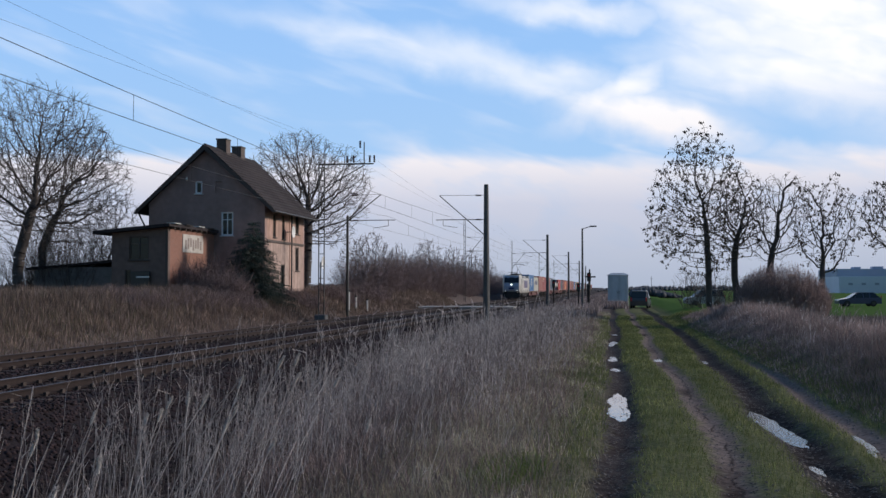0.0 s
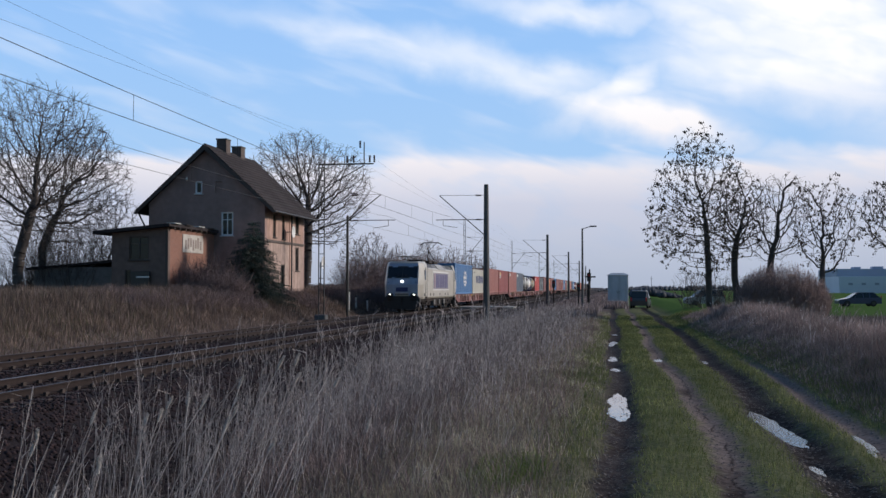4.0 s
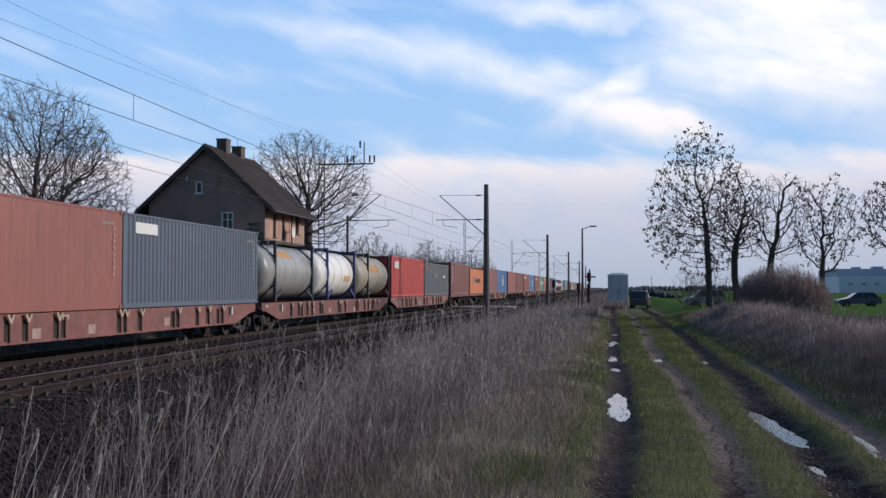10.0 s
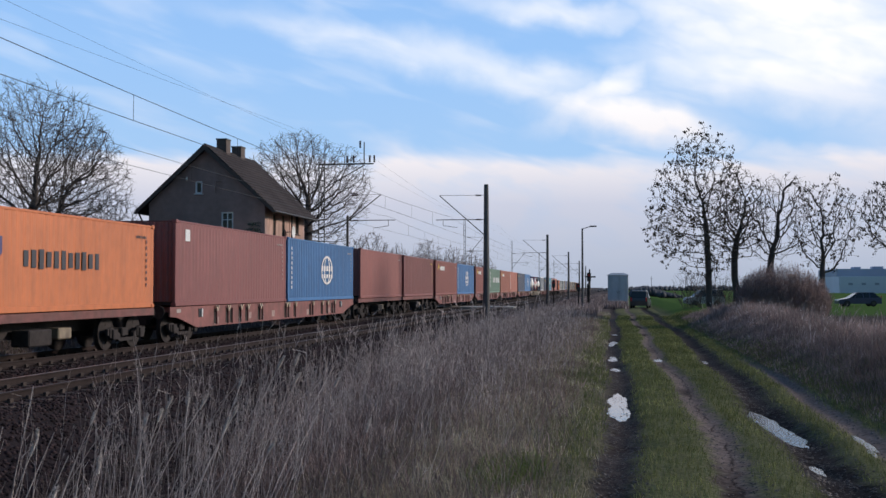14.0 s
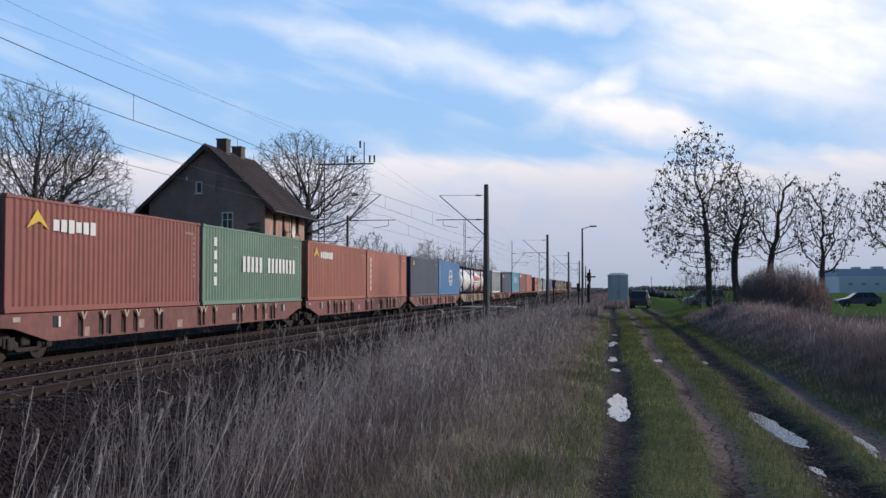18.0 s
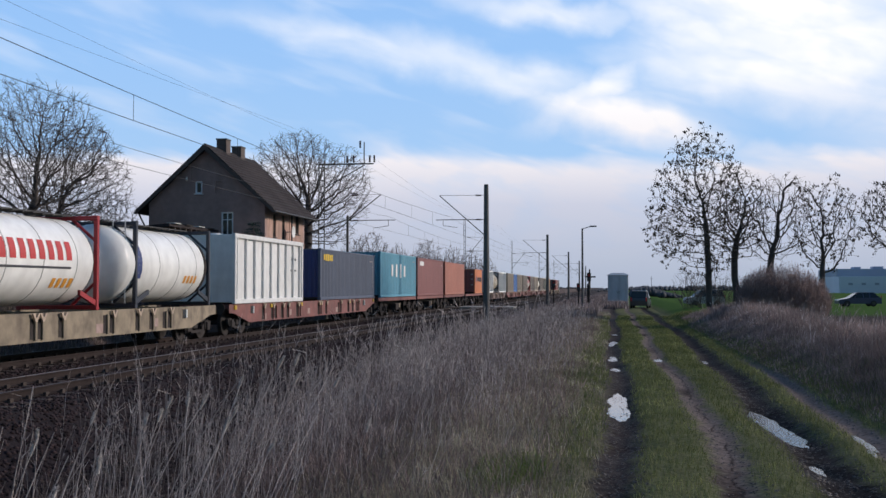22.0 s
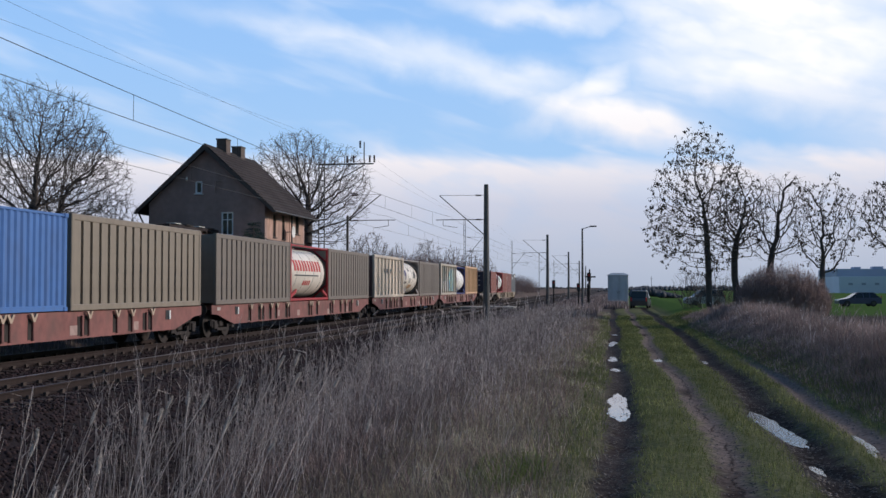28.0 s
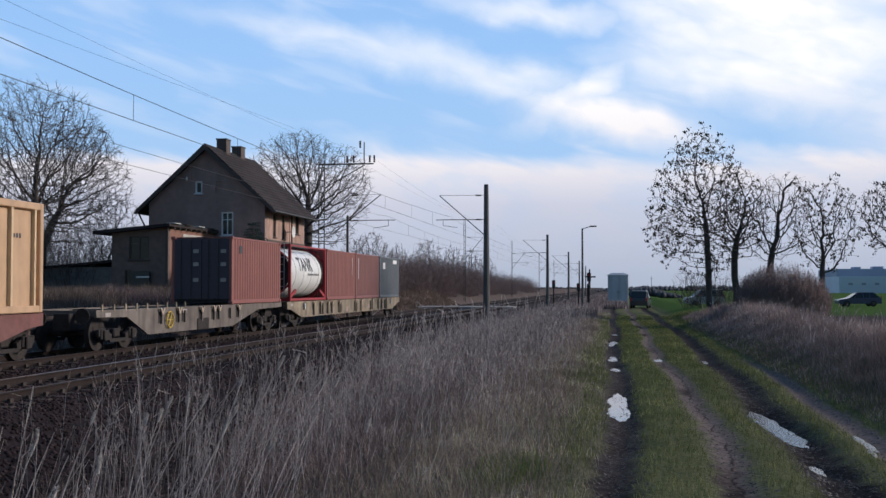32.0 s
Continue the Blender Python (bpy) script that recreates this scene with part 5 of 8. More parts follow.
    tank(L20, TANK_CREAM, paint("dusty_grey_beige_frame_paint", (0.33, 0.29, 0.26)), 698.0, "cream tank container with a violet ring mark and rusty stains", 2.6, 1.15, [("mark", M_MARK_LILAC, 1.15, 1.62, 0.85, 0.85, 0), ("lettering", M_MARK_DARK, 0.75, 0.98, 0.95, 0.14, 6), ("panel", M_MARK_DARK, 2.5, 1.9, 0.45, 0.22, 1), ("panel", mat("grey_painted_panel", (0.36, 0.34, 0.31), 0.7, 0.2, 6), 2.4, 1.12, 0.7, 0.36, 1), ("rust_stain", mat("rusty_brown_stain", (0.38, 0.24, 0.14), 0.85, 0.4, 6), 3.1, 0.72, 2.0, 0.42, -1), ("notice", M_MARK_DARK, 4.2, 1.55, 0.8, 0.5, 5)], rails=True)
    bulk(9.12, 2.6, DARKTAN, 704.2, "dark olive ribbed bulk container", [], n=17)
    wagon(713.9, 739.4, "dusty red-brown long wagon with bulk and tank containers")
    bulk(9.12, 2.68, CREAM_BULK, 714.3, "dirty pale bulk container covered in teal sprayed shapes", [("spray_blob", M_MARK_TEAL, 6.55, 1.25, ragged(1.75, 0.98, 5)), ("pale_patch", mat("grey_white_overpaint", (0.5, 0.5, 0.5), 0.7, 0.3, 3), 3.0, 0.95, lambda mb: [mb.prism([((0.9 + 0.12 * math.sin(5 * w + q)) * math.cos(w) + q * 1.25, (0.62 + 0.1 * q) * math.sin(w)) for w in [k * math.pi / 8 for k in range(16)]], "x", -0.022, 0.001 + 0.002 * (q + 1.5)) for q in (-1.5, 0, 1.4)]), ("dark_blob", M_MARK_GREEN, 2.4, 1.75, ragged(0.85, 0.6, 9))], M_end=M_BULK_END_SHADE)
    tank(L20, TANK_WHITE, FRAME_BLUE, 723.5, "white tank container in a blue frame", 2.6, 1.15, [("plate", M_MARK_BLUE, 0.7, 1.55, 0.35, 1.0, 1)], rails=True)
    bulk(9.12, 2.75, SAND_BULK, 729.8, "sand yellow ribbed bulk container", [("notice", M_MARK_DARK, 7.9, 1.9, bars(3, 0.12, 0.08, 0.05))], M_end=M_BULK_END_SHADE, M_rib=paint("pale_sand_rib_paint", (0.70, 0.52, 0.32)))
    wagon(741.7, 759.3, "dirty beige container wagon, mostly empty, one container at its rear", M=mat("dirty_cream_wagon_paint", (0.17, 0.14, 0.12), 0.8, 0.4, 3, dirt=(0.05, 0.038, 0.034), dirt_amount=0.9), kind="flat")
    # the doors' plum colour holds the deep shade of this front end
    container(L20, STD, RED_BROWN, 752.7, "brick red twenty foot container with a dark end", [("mark", M_MARK_DARK, 0.8, 2.1, plate(0.3, 0.3))], M_end=paint("shaded_plum_doors", (0.055, 0.04, 0.06)), doors_front=True)
    wagon(759.6, 785.7, "dirty beige long wagon at the end of the train", M=M_WAGON_BEIGE)
    tank(L20, TANK_WHITE, FRAME_RED, 760.2, "white tank container lettered TANK in a red frame", 2.6, 1.15, [("notice", M_MARK_DARK, 3.0, 1.25, 2.0, 0.1, 8)], rails=True, name_word="TANK")
    container(L20, STD, RED_BROWN, 766.5, "brick red twenty foot container", [("letter_column", M_MARK_WHITE, 5.3, 2.2, bars(6, 0.1, 0.08, 0.06, up=True))])
    container(L20, STD, RED_DULL, 772.7, "maroon twenty foot container", [("letter_column", M_MARK_WHITE, 0.6, 2.2, bars(6, 0.14, 0.1, 0.06, up=True))])
    container(L20, STD, GREY, 779.0, "slate grey twenty foot container at the end of the train", [("mark", M_MARK_WHITE, 0.9, 2.0, plate(0.7, 0.4)), ("name_plate", M_MARK_WHITE, 4.0, 2.3, plate(1.2, 0.25))])


build_train()


# ---- the locomotive ----
M_LOCO = mat("cream_white_locomotive_paint", (0.46, 0.43, 0.375), 0.38, 0.1, 1.5, dirt=(0.24, 0.19, 0.14), dirt_amount=0.55, streak=(1.2, 0.7, 0.5))
# cab front: blue skylit shade of the pale paint, put into the colour
M_LOCO_FRONT = mat("sky_shaded_cab_front", (0.30, 0.38, 0.50), 0.35, 0.08, 2.0, dirt=(0.16, 0.17, 0.2), dirt_amount=0.3)
M_LOCO_PANEL = mat("soiled_cream_roof_panel", (0.30, 0.285, 0.26), 0.5, 0.15, 3)
M_LOCO_GREY = mat("grey_locomotive_roof", (0.13, 0.125, 0.12), 0.6, 0.2, 3)
M_MARK_BRICK = mat("faded_red_lettering", (0.34, 0.12, 0.13), 0.6, 0.12, 9)
M_LOCO_DARK = mat("dark_grille", (0.05, 0.05, 0.052), 0.7, 0.2, 9)
M_LAMP = glow("lit_headlamp", (1.0, 0.95, 0.85), 7.0)
LEVELS = [(0.98, 1.42, 0.26), (1.12, 1.46, 0.12), (2.05, 1.49, 0.10), (2.40, 1.49, 0.22), (3.30, 1.46, 0.62), (3.66, 1.40, 0.80), (3.80, 1.28, 0.98)]


def nose(z):
    zs = [q[0] for q in LEVELS]
    return float(np.interp(z, zs, [q[2] for q in LEVELS])), float(np.interp(z, zs, [q[1] for q in LEVELS]))


def build_loco():
    LL = 18.9
    lo = thing("electric_locomotive", "cream white electric locomotive with lit headlamps and a blue-barred side panel", "locomotive", "wagons of the train")
    # the middle body with sloping shoulders, and a full-height cab at each end
    mb = MB().prism([(-1.40, 0.98), (1.40, 0.98), (1.485, 1.1), (1.485, 3.28), (1.06, 3.70), (-1.06, 3.70), (-1.485, 3.28), (-1.485, 1.1)], "y", 2.5, LL - 2.5)
    part("body", mb, M_LOCO, lo)
    for end in (0, 1):
        mb, rings = MB(), []
        for z, hw, yf in LEVELS:
            t = 0.28
            half = [(-hw, 2.72 - 0.12 * max(0, z - 3.0)), (-hw, yf + 0.95), (-(hw - 0.02), yf + 0.78), (-(hw - t), yf + 0.06), (-(hw - t) * 0.55, yf), (0, yf - 0.02)]
            ring = half + [(-x, y) for x, y in half[-2::-1]]
            rings.append([(x, y if end == 0 else LL - y, z) for x, y in ring])
        n = len(rings[0])
        fs = []
        for k in range(len(rings) - 1):
            fs += [(k * n + i, k * n + (i + 1) % n, (k + 1) * n + (i + 1) % n, (k + 1) * n + i) for i in range(n)]
        fs += [tuple(range(n)), tuple(range((len(rings) - 1) * n, len(rings) * n))]
        mb.add([p for r in rings for p in r], fs)
        part("cab_shell", mb, M_LOCO, lo)
    for end in (0, 1):
        Yq = (lambda y: y) if end == 0 else (lambda y: LL - y)
        # windscreen of two panes in a dark surround
        def pane(z0, z1, x0, x1, off, name, M, label=""):
            vs = []
            for z in (z0, z1):
                yf, hw = nose(z)
                for x in (x0, x1):
                    q = abs(x) / (hw - 0.26)
                    vs.append((x, Yq(yf - off + (0.06 * max(0, (q - 0.55) / 0.45))), z))
            m = MB().add([*vs, *[(a, b + (0.02 if end == 0 else -0.02), c) for a, b, c in vs]], [(0, 1, 3, 2), (4, 5, 7, 6), (0, 1, 5, 4), (2, 3, 7, 6), (0, 2, 6, 4), (1, 3, 7, 5)])
            return part(name, m, M, lo, label)
        # thin skin over the nose that carries the painted blue shade
        for z0, z1 in ((1.0, 1.12), (1.12, 2.05), (2.05, 2.40), (2.40, 3.30), (3.30, 3.64)):
            w = nose(z1)[1] - 0.29
            for a, b in ((-1.0, -0.56), (-0.56, 0.56), (0.56, 1.0)):
                pane(z0, z1, a * w, b * w, 0.028, "front_mask", M_LOCO_FRONT)
        pane(2.52, 3.44, -1.14, 0.0, 0.05, "windscreen_surround", M_LOCO_DARK)
        pane(2.52, 3.44, 0.0, 1.14, 0.05, "windscreen_surround", M_LOCO_DARK)
        pane(2.60, 3.36, -1.10, -0.02, 0.07, "windscreen", M_GLASS_DARK)
        pane(2.60, 3.36, 0.02, 1.10, 0.07, "windscreen", M_GLASS_DARK)
        pane(1.52, 1.84, -0.45, 0.45, 0.05, "front_panel", M_MARK_BLUE, "dark blue front plate")
        pane(1.20, 1.44, -0.52, 0.52, 0.05, "number_panel", M_LOCO)
        m = MB()
        yf, _ = nose(1.32)
        for i in range(9):
            m.box(-0.46 + i * 0.115, Yq(yf - 0.072), 1.32, 0.07, 0.01, 0.1)
        tagged(part("number_bars", m, M_MARK_DARK, lo), kind="stuff")
        for sx in (-1, 1):
            pane(1.14, 1.38, sx * 0.66, sx * 1.12, 0.07, "lamp_housing", M_LOCO_DARK)
            m = MB().lathe([(-0.02, 0.06), (0.0, 0.075), (0.03, 0.075)], "y", (sx * 0.92, Yq(0.04), 1.26), 14)
            part("headlamp", m, M_LAMP if end == 0 else M_WHITE, lo, "round lit headlamp")
            m = MB().tube((sx * 1.05, Yq(0.13), 1.75), (sx * 1.05, Yq(0.17), 2.25), 0.02, n=6)
            part("handrail", m, M_LOCO_DARK, lo)
            m = MB().lathe([(-0.45, 0.11), (-0.04, 0.11), (-0.04, 0.25), (0.0, 0.25)] if end else [(0.45, 0.11), (0.04, 0.11), (0.04, 0.25), (0.0, 0.25)], "y", (sx * 0.875, LL if end else 0.0, 1.05), 14)
            part("buffer", m, M_STEEL_DARK, lo)
            m = MB().tube((sx * 0.62, Yq(0.2), 2.5), (sx * 0.2, Yq(0.3), 2.78), 0.018, n=5)
            part("wiper", m, M_BLACK, lo)
        m = MB().lathe([(-0.02, 0.07), (0.0, 0.085), (0.03, 0.085)], "y", (0, Yq(0.11), 2.28), 14)
        part("headlamp", m, M_LAMP if end == 0 else M_WHITE, lo, "round lit headlamp")
        m = MB().prism([(-1.2, 1.2), (-1.36, 0.98), (-1.3, 0.42), (-0.9, 0.22), (0.9, 0.22), (1.3, 0.42), (1.36, 0.98), (1.2, 1.2)], "y", *sorted((Yq(0.07), Yq(0.62))))
        part("front_apron", m, M_BLACK, lo, "black snow plough under the cab")
        part("drawhook", MB().box(0, Yq(0.1), 1.02, 0.12, 0.4, 0.16, 0.02).tube((0, Yq(0.05), 0.95), (0, Yq(0.08), 0.5), 0.04, n=6), M_STEEL_DARK, lo)
    for s in (-1, 1):
        for y in (2.28, LL - 2.28):
            d = part("cab_door", MB().box(s * 1.490, y, 2.2, 0.015, 0.62, 2.2, 0.004), M_LOCO, lo)
            for q in (-0.33, 0.33):
                part("door_gap", MB().box(s * 1.494, y + q, 2.2, 0.02, 0.075, 2.3), M_BLACK, d)
            part("step", MB().box(s * 1.45, y, 1.08, 0.1, 0.55, 0.14).box(s * 1.38, y, 0.62, 0.2, 0.5, 0.05).tube((s * 1.42, y - 0.3, 0.5), (s * 1.42, y - 0.3, 1.0), 0.02, n=5).tube((s * 1.42, y + 0.3, 0.5), (s * 1.42, y + 0.3, 1.0), 0.02, n=5), M_STEEL_DARK, lo)
        for y in (1.66, LL - 1.66):
            part("cab_window", MB().box(s * 1.480, y, 2.78, 0.04, 0.40, 0.74, 0.015), M_GLASS_DARK, lo, "dark side window of the cab")
        # side panel with plain bars
        part("name_panel", MB().box(s * 1.489, 9.35, 2.36, 0.014, 8.1, 1.52, 0.004), M_WHITE, lo, "white framed name panel")
        part("name_field", MB().box(s * 1.494, 9.35, 2.36, 0.014, 7.85, 1.32, 0.004), mat("lilac_grey_panel", (0.26, 0.235, 0.26), 0.5, 0.08, 3), lo, "lilac grey field with dark blue bars")
        y = 6.62
        for w in (0.98, 0.72, 0.72, 0.80, 0.86, 0.82, 0.74):
            part("letter_bar", MB().box(s * 1.499, y + w / 2, 2.36, 0.01, w * 0.84, 1.1), M_MARK_LILAC, lo)
            y += w + 0.09
        part("letter_bar", MB().box(s * 1.499, 5.65, 2.36, 0.01, 0.24, 1.1), M_MARK_LILAC, lo)
        part("red_bar", MB().box(s * 1.499, 6.08, 2.36, 0.01, 0.22, 1.1), M_MARK_BRICK, lo)
        # lower vents and the sloping roof panels
        for y in (1.35, 4.1, 5.6, 8.7, 11.6, 13.2, LL - 1.35):
            part("side_vent", MB().box(s * 1.485, y, 1.28, 0.02, 0.3, 0.22), M_LOCO_DARK, lo)
        for k, (y0, y1, M) in enumerate(((2.9, 4.3, M_LOCO_DARK), (4.4, 6.3, M_LOCO_DARK), (6.4, 7.9, M_LOCO_GREY), (8.0, 11.4, M_LOCO_PANEL), (11.5, 13.0, M_LOCO_GREY), (13.1, 14.5, M_LOCO_DARK), (14.6, 15.9, M_LOCO_DARK))):
            lift = 0.05 if k == 3 else 0.012
            a, b = (s * (1.45 + lift), 3.30), (s * (1.07 + lift), 3.68 + lift)
            part("roof_panel", MB().prism([a, b, (b[0] - s * 0.08, b[1] - 0.1), (a[0] - s * 0.08, a[1] - 0.1)], "y", y0, y1), M, lo)
    part("roof_gear", MB().box(0, 6.2, 3.95, 1.2, 1.6, 0.22, 0.04).box(0, 12.0, 3.95, 1.2, 1.8, 0.22, 0.04).box(0.3, 9.2, 3.93, 0.7, 1.6, 0.2, 0.03).tube((-0.5, 4, 4.0), (-0.5, 15, 4.0), 0.03, n=6), M_STEEL_DARK, lo)
    for i, y in enumerate((5.0, 7.6, 10.2, 13.6)):
        part("insulator", MB().lathe([(0, 0.06), (0.04, 0.1), (0.08, 0.06), (0.12, 0.1), (0.16, 0.06), (0.22, 0.05)], "z", (-0.5, y, 3.8), 10), M_INSUL, lo)
    # front pantograph folded, rear one raised
    m = MB().tube((-0.4, 2.2, 4.02), (-0.4, 4.6, 4.1), 0.03, n=6).tube((0.4, 2.2, 4.02), (0.4, 4.6, 4.1), 0.03, n=6)
    for q in (2.25, 2.55):
        m.tube((-0.8, q, 4.2), (0.8, q, 4.2), 0.025, n=6)
    m.tube((-0.4, 4.6, 4.1), (0, 2.4, 4.18), 0.03, n=6).tube((0.4, 4.6, 4.1), (0, 2.4, 4.18), 0.03, n=6)
    part("pantograph", m, M_STEEL_DARK, lo, "folded pantograph")
    m = MB().tube((-0.4, 13.5, 3.95), (0, 11.75, 4.95), 0.04, n=6).tube((0.4, 13.5, 3.95), (0, 11.75, 4.95), 0.04, n=6)
    m.tube((0, 11.75, 4.95), (-0.45, 13.25, 5.66), 0.03, n=6).tube((0, 11.75, 4.95), (0.45, 13.25, 5.66), 0.03, n=6).box(0, 13.4, 3.93, 1.0, 0.9, 0.12, 0.02)
    for q in (13.1, 13.45):
        m.tube((-0.65, q, 5.72), (0.65, q, 5.72), 0.03, n=6).tube((-0.65, q, 5.72), (-0.95, q, 5.5), 0.025, n=6).tube((0.65, q, 5.72), (0.95, q, 5.5), 0.025, n=6)
    part("pantograph", m, M_STEEL_DARK, lo, "raised pantograph")
    part("underframe", MB().box(0, LL / 2, 0.88, 2.5, LL - 2.4, 0.24, 0.02), M_STEEL_DARK, lo)
    part("transformer_box", MB().box(0, LL / 2, 0.6, 2.4, 3.6, 0.55, 0.06), M_STEEL_DARK, lo)
    for s in (-1, 1):
        for y, l in ((6.9, 0.7), (11.9, 0.8), (9.4, 0.5)):
            part("equipment_box", MB().box(s * 1.2, y, 0.66, 0.3, l, 0.4, 0.03), M_LOCO_GREY, lo)
    for y in (3.95, LL - 3.95):
        def fill(mb):
            for s in (-1, 1):
                x = s * 1.08
                mb.prism([(-1.85, 0.55), (-1.85, 0.8), (-0.7, 0.8), (-0.5, 0.66), (0.5, 0.66), (0.7, 0.8), (1.85, 0.8), (1.85, 0.55), (0.8, 0.5), (0.5, 0.36), (-0.5, 0.36), (-0.8, 0.5)], "x", x - 0.06, x + 0.06)
                for q in (-1.3, 1.3):
                    mb.box(x + s * 0.06, q, 0.6, 0.22, 0.36, 0.36, 0.04)
                    for k in (-0.34, 0.34):
                        mb.tube((x + s * 0.06, q + k, 0.45), (x + s * 0.06, q + k, 0.85), 0.08, n=8)
                mb.tube((x + s * 0.12, -0.5, 0.45), (x + s * 0.12, 0.9, 0.8), 0.05, n=6)
            mb.box(0, 0, 0.62, 2.1, 0.7, 0.3, 0.03)
        bg = part("bogie", box_mesh("loco_bogie", M_STEEL_DARK, fill), M_STEEL_DARK, lo, at=(0, y, 0))
        for q in (-1.3, 1.3):
            wheelset(bg, q, 0.62)
    rolling(lo, 166.95)


build_loco()


# ---- overhead line ----
def mast(x, y, top, side, strut_to, arm_to, z_strut, z_arm, label, thick=0.22, lattice=False):
    """Mast beside the track; side: +1 when its arms reach towards +x."""
    zb = float(ground_z(x, y)) - 0.3
    m = thing("overhead_line_mast", label, "railway mast", "masts along the tracks", at=(x, y, 0))
    if lattice is None:
        part("pole", MB().tube((0, 0, zb), (0, 0, top), 0.11, 0.085, n=8), M_GALV, m)
    elif lattice:
        for sx in (-0.1, 0.1):
            part("leg", MB().box(sx, 0, (zb + top) / 2, 0.05, 0.1, top - zb, 0.01), M_GALV, m)
        mb = MB()
        z = zb + 0.6
        while z < top - 0.3:
            mb.box(0, 0, z, 0.2, 0.05, 0.05)
            z += 0.75
        part("batten_plates", mb, M_GALV, m)
    else:
        part("pole", MB().tube((0, 0, zb), (0, 0, top), thick * 1.12, thick * 0.72, n=10), M_CONCRETE, m)
    if strut_to is not None:
        dx = strut_to - x
        part("strut", MB().tube((-side * 0.9 if lattice is None else 0, 0, z_strut - 2.6 if lattice is None else z_strut - 2.9), (dx, 0, z_strut), 0.035, n=6), M_GALV, m)
        part("stay", MB().tube((0, 0, z_strut), (dx, 0, z_strut + 0.02), 0.014, n=5), M_GALV, m)
        part("arm", MB().tube((0, 0, z_arm), (arm_to - x, 0, z_arm), 0.028, n=6), M_GALV, m)
        e = arm_to - x - side * 0.5
        part("steady_arm", MB().tube((e, 0, z_arm), (e, 0, z_arm - 0.4), 0.02, n=5).tube((e, 0, z_arm - 0.4), (e - side * 1.0, 0, z_arm - 0.55), 0.018, n=5), M_GALV, m)
        for q, zz in ((side * 0.35, z_arm), (side * 0.35, z_strut)):
            part("insulator", MB().lathe([(k * 0.05, 0.035 + 0.03 * (k % 2)) for k in range(9)], "x", (q if q > 0 else q - 0.4, 0, zz), 8), M_INSUL, m)
    return m


for k, y in enumerate((74.4, 146.5, 218.5, 290.5, 362.0, 434.0, 2.4)):
    mast(-8.65, y, 9.3, -1, -11.95, -12.2, 8.55, 6.85, "tapered concrete mast of the overhead line in dry grass")
for y, x in ((74, -18.5), (139, -19.0), (206, -19.0), (278, -18.6), (350, -18.6), (3, -18.6)):
    if y < 100:
        mast(x, y, 7.2, 1, x + 2.4, x + 3.45, 8.65, 6.85, "slim steel mast with a slanting arm behind the far track", thick=0.1, lattice=None)
    else:
        mast(x, y, 11.1, 1, x + 2.4, x + 3.45, 8.65, 6.85, "tall twin-leg steel mast with a slanting arm behind the far track", lattice=True)

# tall switch mast with a crossbar of insulators
_m = thing("switch_mast", "tall twin-leg steel mast with a crossbar of insulators", "railway mast", at=(-17.5, 63.5, 0))
for _s in (-0.17, 0.17):
    part("leg", MB().box(_s, 0, 4.7, 0.055, 0.09, 10.3, 0.012), M_GALV, _m)
_b = MB()
for _i in range(13):
    _b.box(0, 0, 0.4 + _i * 0.75, 0.34, 0.05, 0.04)
part("batten_plates", _b, M_GALV, _m)
part("base_block", MB().box(0, 0, 0.1, 0.7, 0.7, 0.7, 0.05), M_CONCRETE, _m)
part("crossbar", MB().box(1.55, 0, 9.62, 3.4, 0.08, 0.08, 0.01), M_GALV, _m)
part("brace", MB().tube((0.2, 0, 8.2), (2.7, 0, 9.55), 0.03, n=6), M_GALV, _m)
part("top_rod", MB().tube((2.65, 0, 9.6), (2.65, 0, 10.95), 0.04, n=6), M_GALV, _m)
for _q, _z in ((1.6, 9.7), (2.0, 9.7), (3.0, 9.7), (3.28, 9.7), (2.4, 10.6)):
    part("insulator", MB().lathe([(_k * 0.06, 0.04 + 0.03 * (_k % 2)) for _k in range(8)], "z", (_q, 0, _z), 8), M_INSUL, _m)


def span_wire(x, z_end, z_mid, y0, y1, r, name, label, n=14):
    mb, pts = MB(), []
    for i in range(n + 1):
        q = 2 * i / n - 1
        pts.append((x, y0 + (y1 - y0) * i / n, z_mid + (z_end - z_mid) * q * q))
    for a, b in zip(pts, pts[1:]):
        mb.tube(a, b, r, n=4, caps=False)
    return mb


CONTACT_Z = 6.08
for x, yy in ((NEAR_X, (2.4, 74.4, 146.5, 218.5, 290.5, 362, 434)), (TRAIN_X, (2.0, 74.0, 139.0, 206.0, 278.0, 350.0, 430.0))):
    line = thing("catenary_wire", "thin dark overhead line wires with droppers above the track", "overhead wire", "overhead wires")
    cw, mw, dr = MB(), MB(), MB()
    for a, b in zip(yy, yy[1:]):
        cw.tube((x, a, CONTACT_Z), (x, b, CONTACT_Z), 0.009, n=4, caps=False)
        w = span_wire(x, 7.08, 6.62, a, b, 0.009, "", "")
        mw.add(w.v, w.f)
        k = int((b - a) / 7)
        for i in range(1, k):
            q = 2 * i / k - 1
            dr.tube((x, a + (b - a) * i / k, CONTACT_Z), (x, a + (b - a) * i / k, 6.62 + 0.46 * q * q), 0.006, n=4, caps=False)
    part("contact_wire", cw, M_WIRE, line)
    part("carrier_wire", mw, M_WIRE, line)
    tagged(part("droppers", dr, M_WIRE, line), kind="stuff")
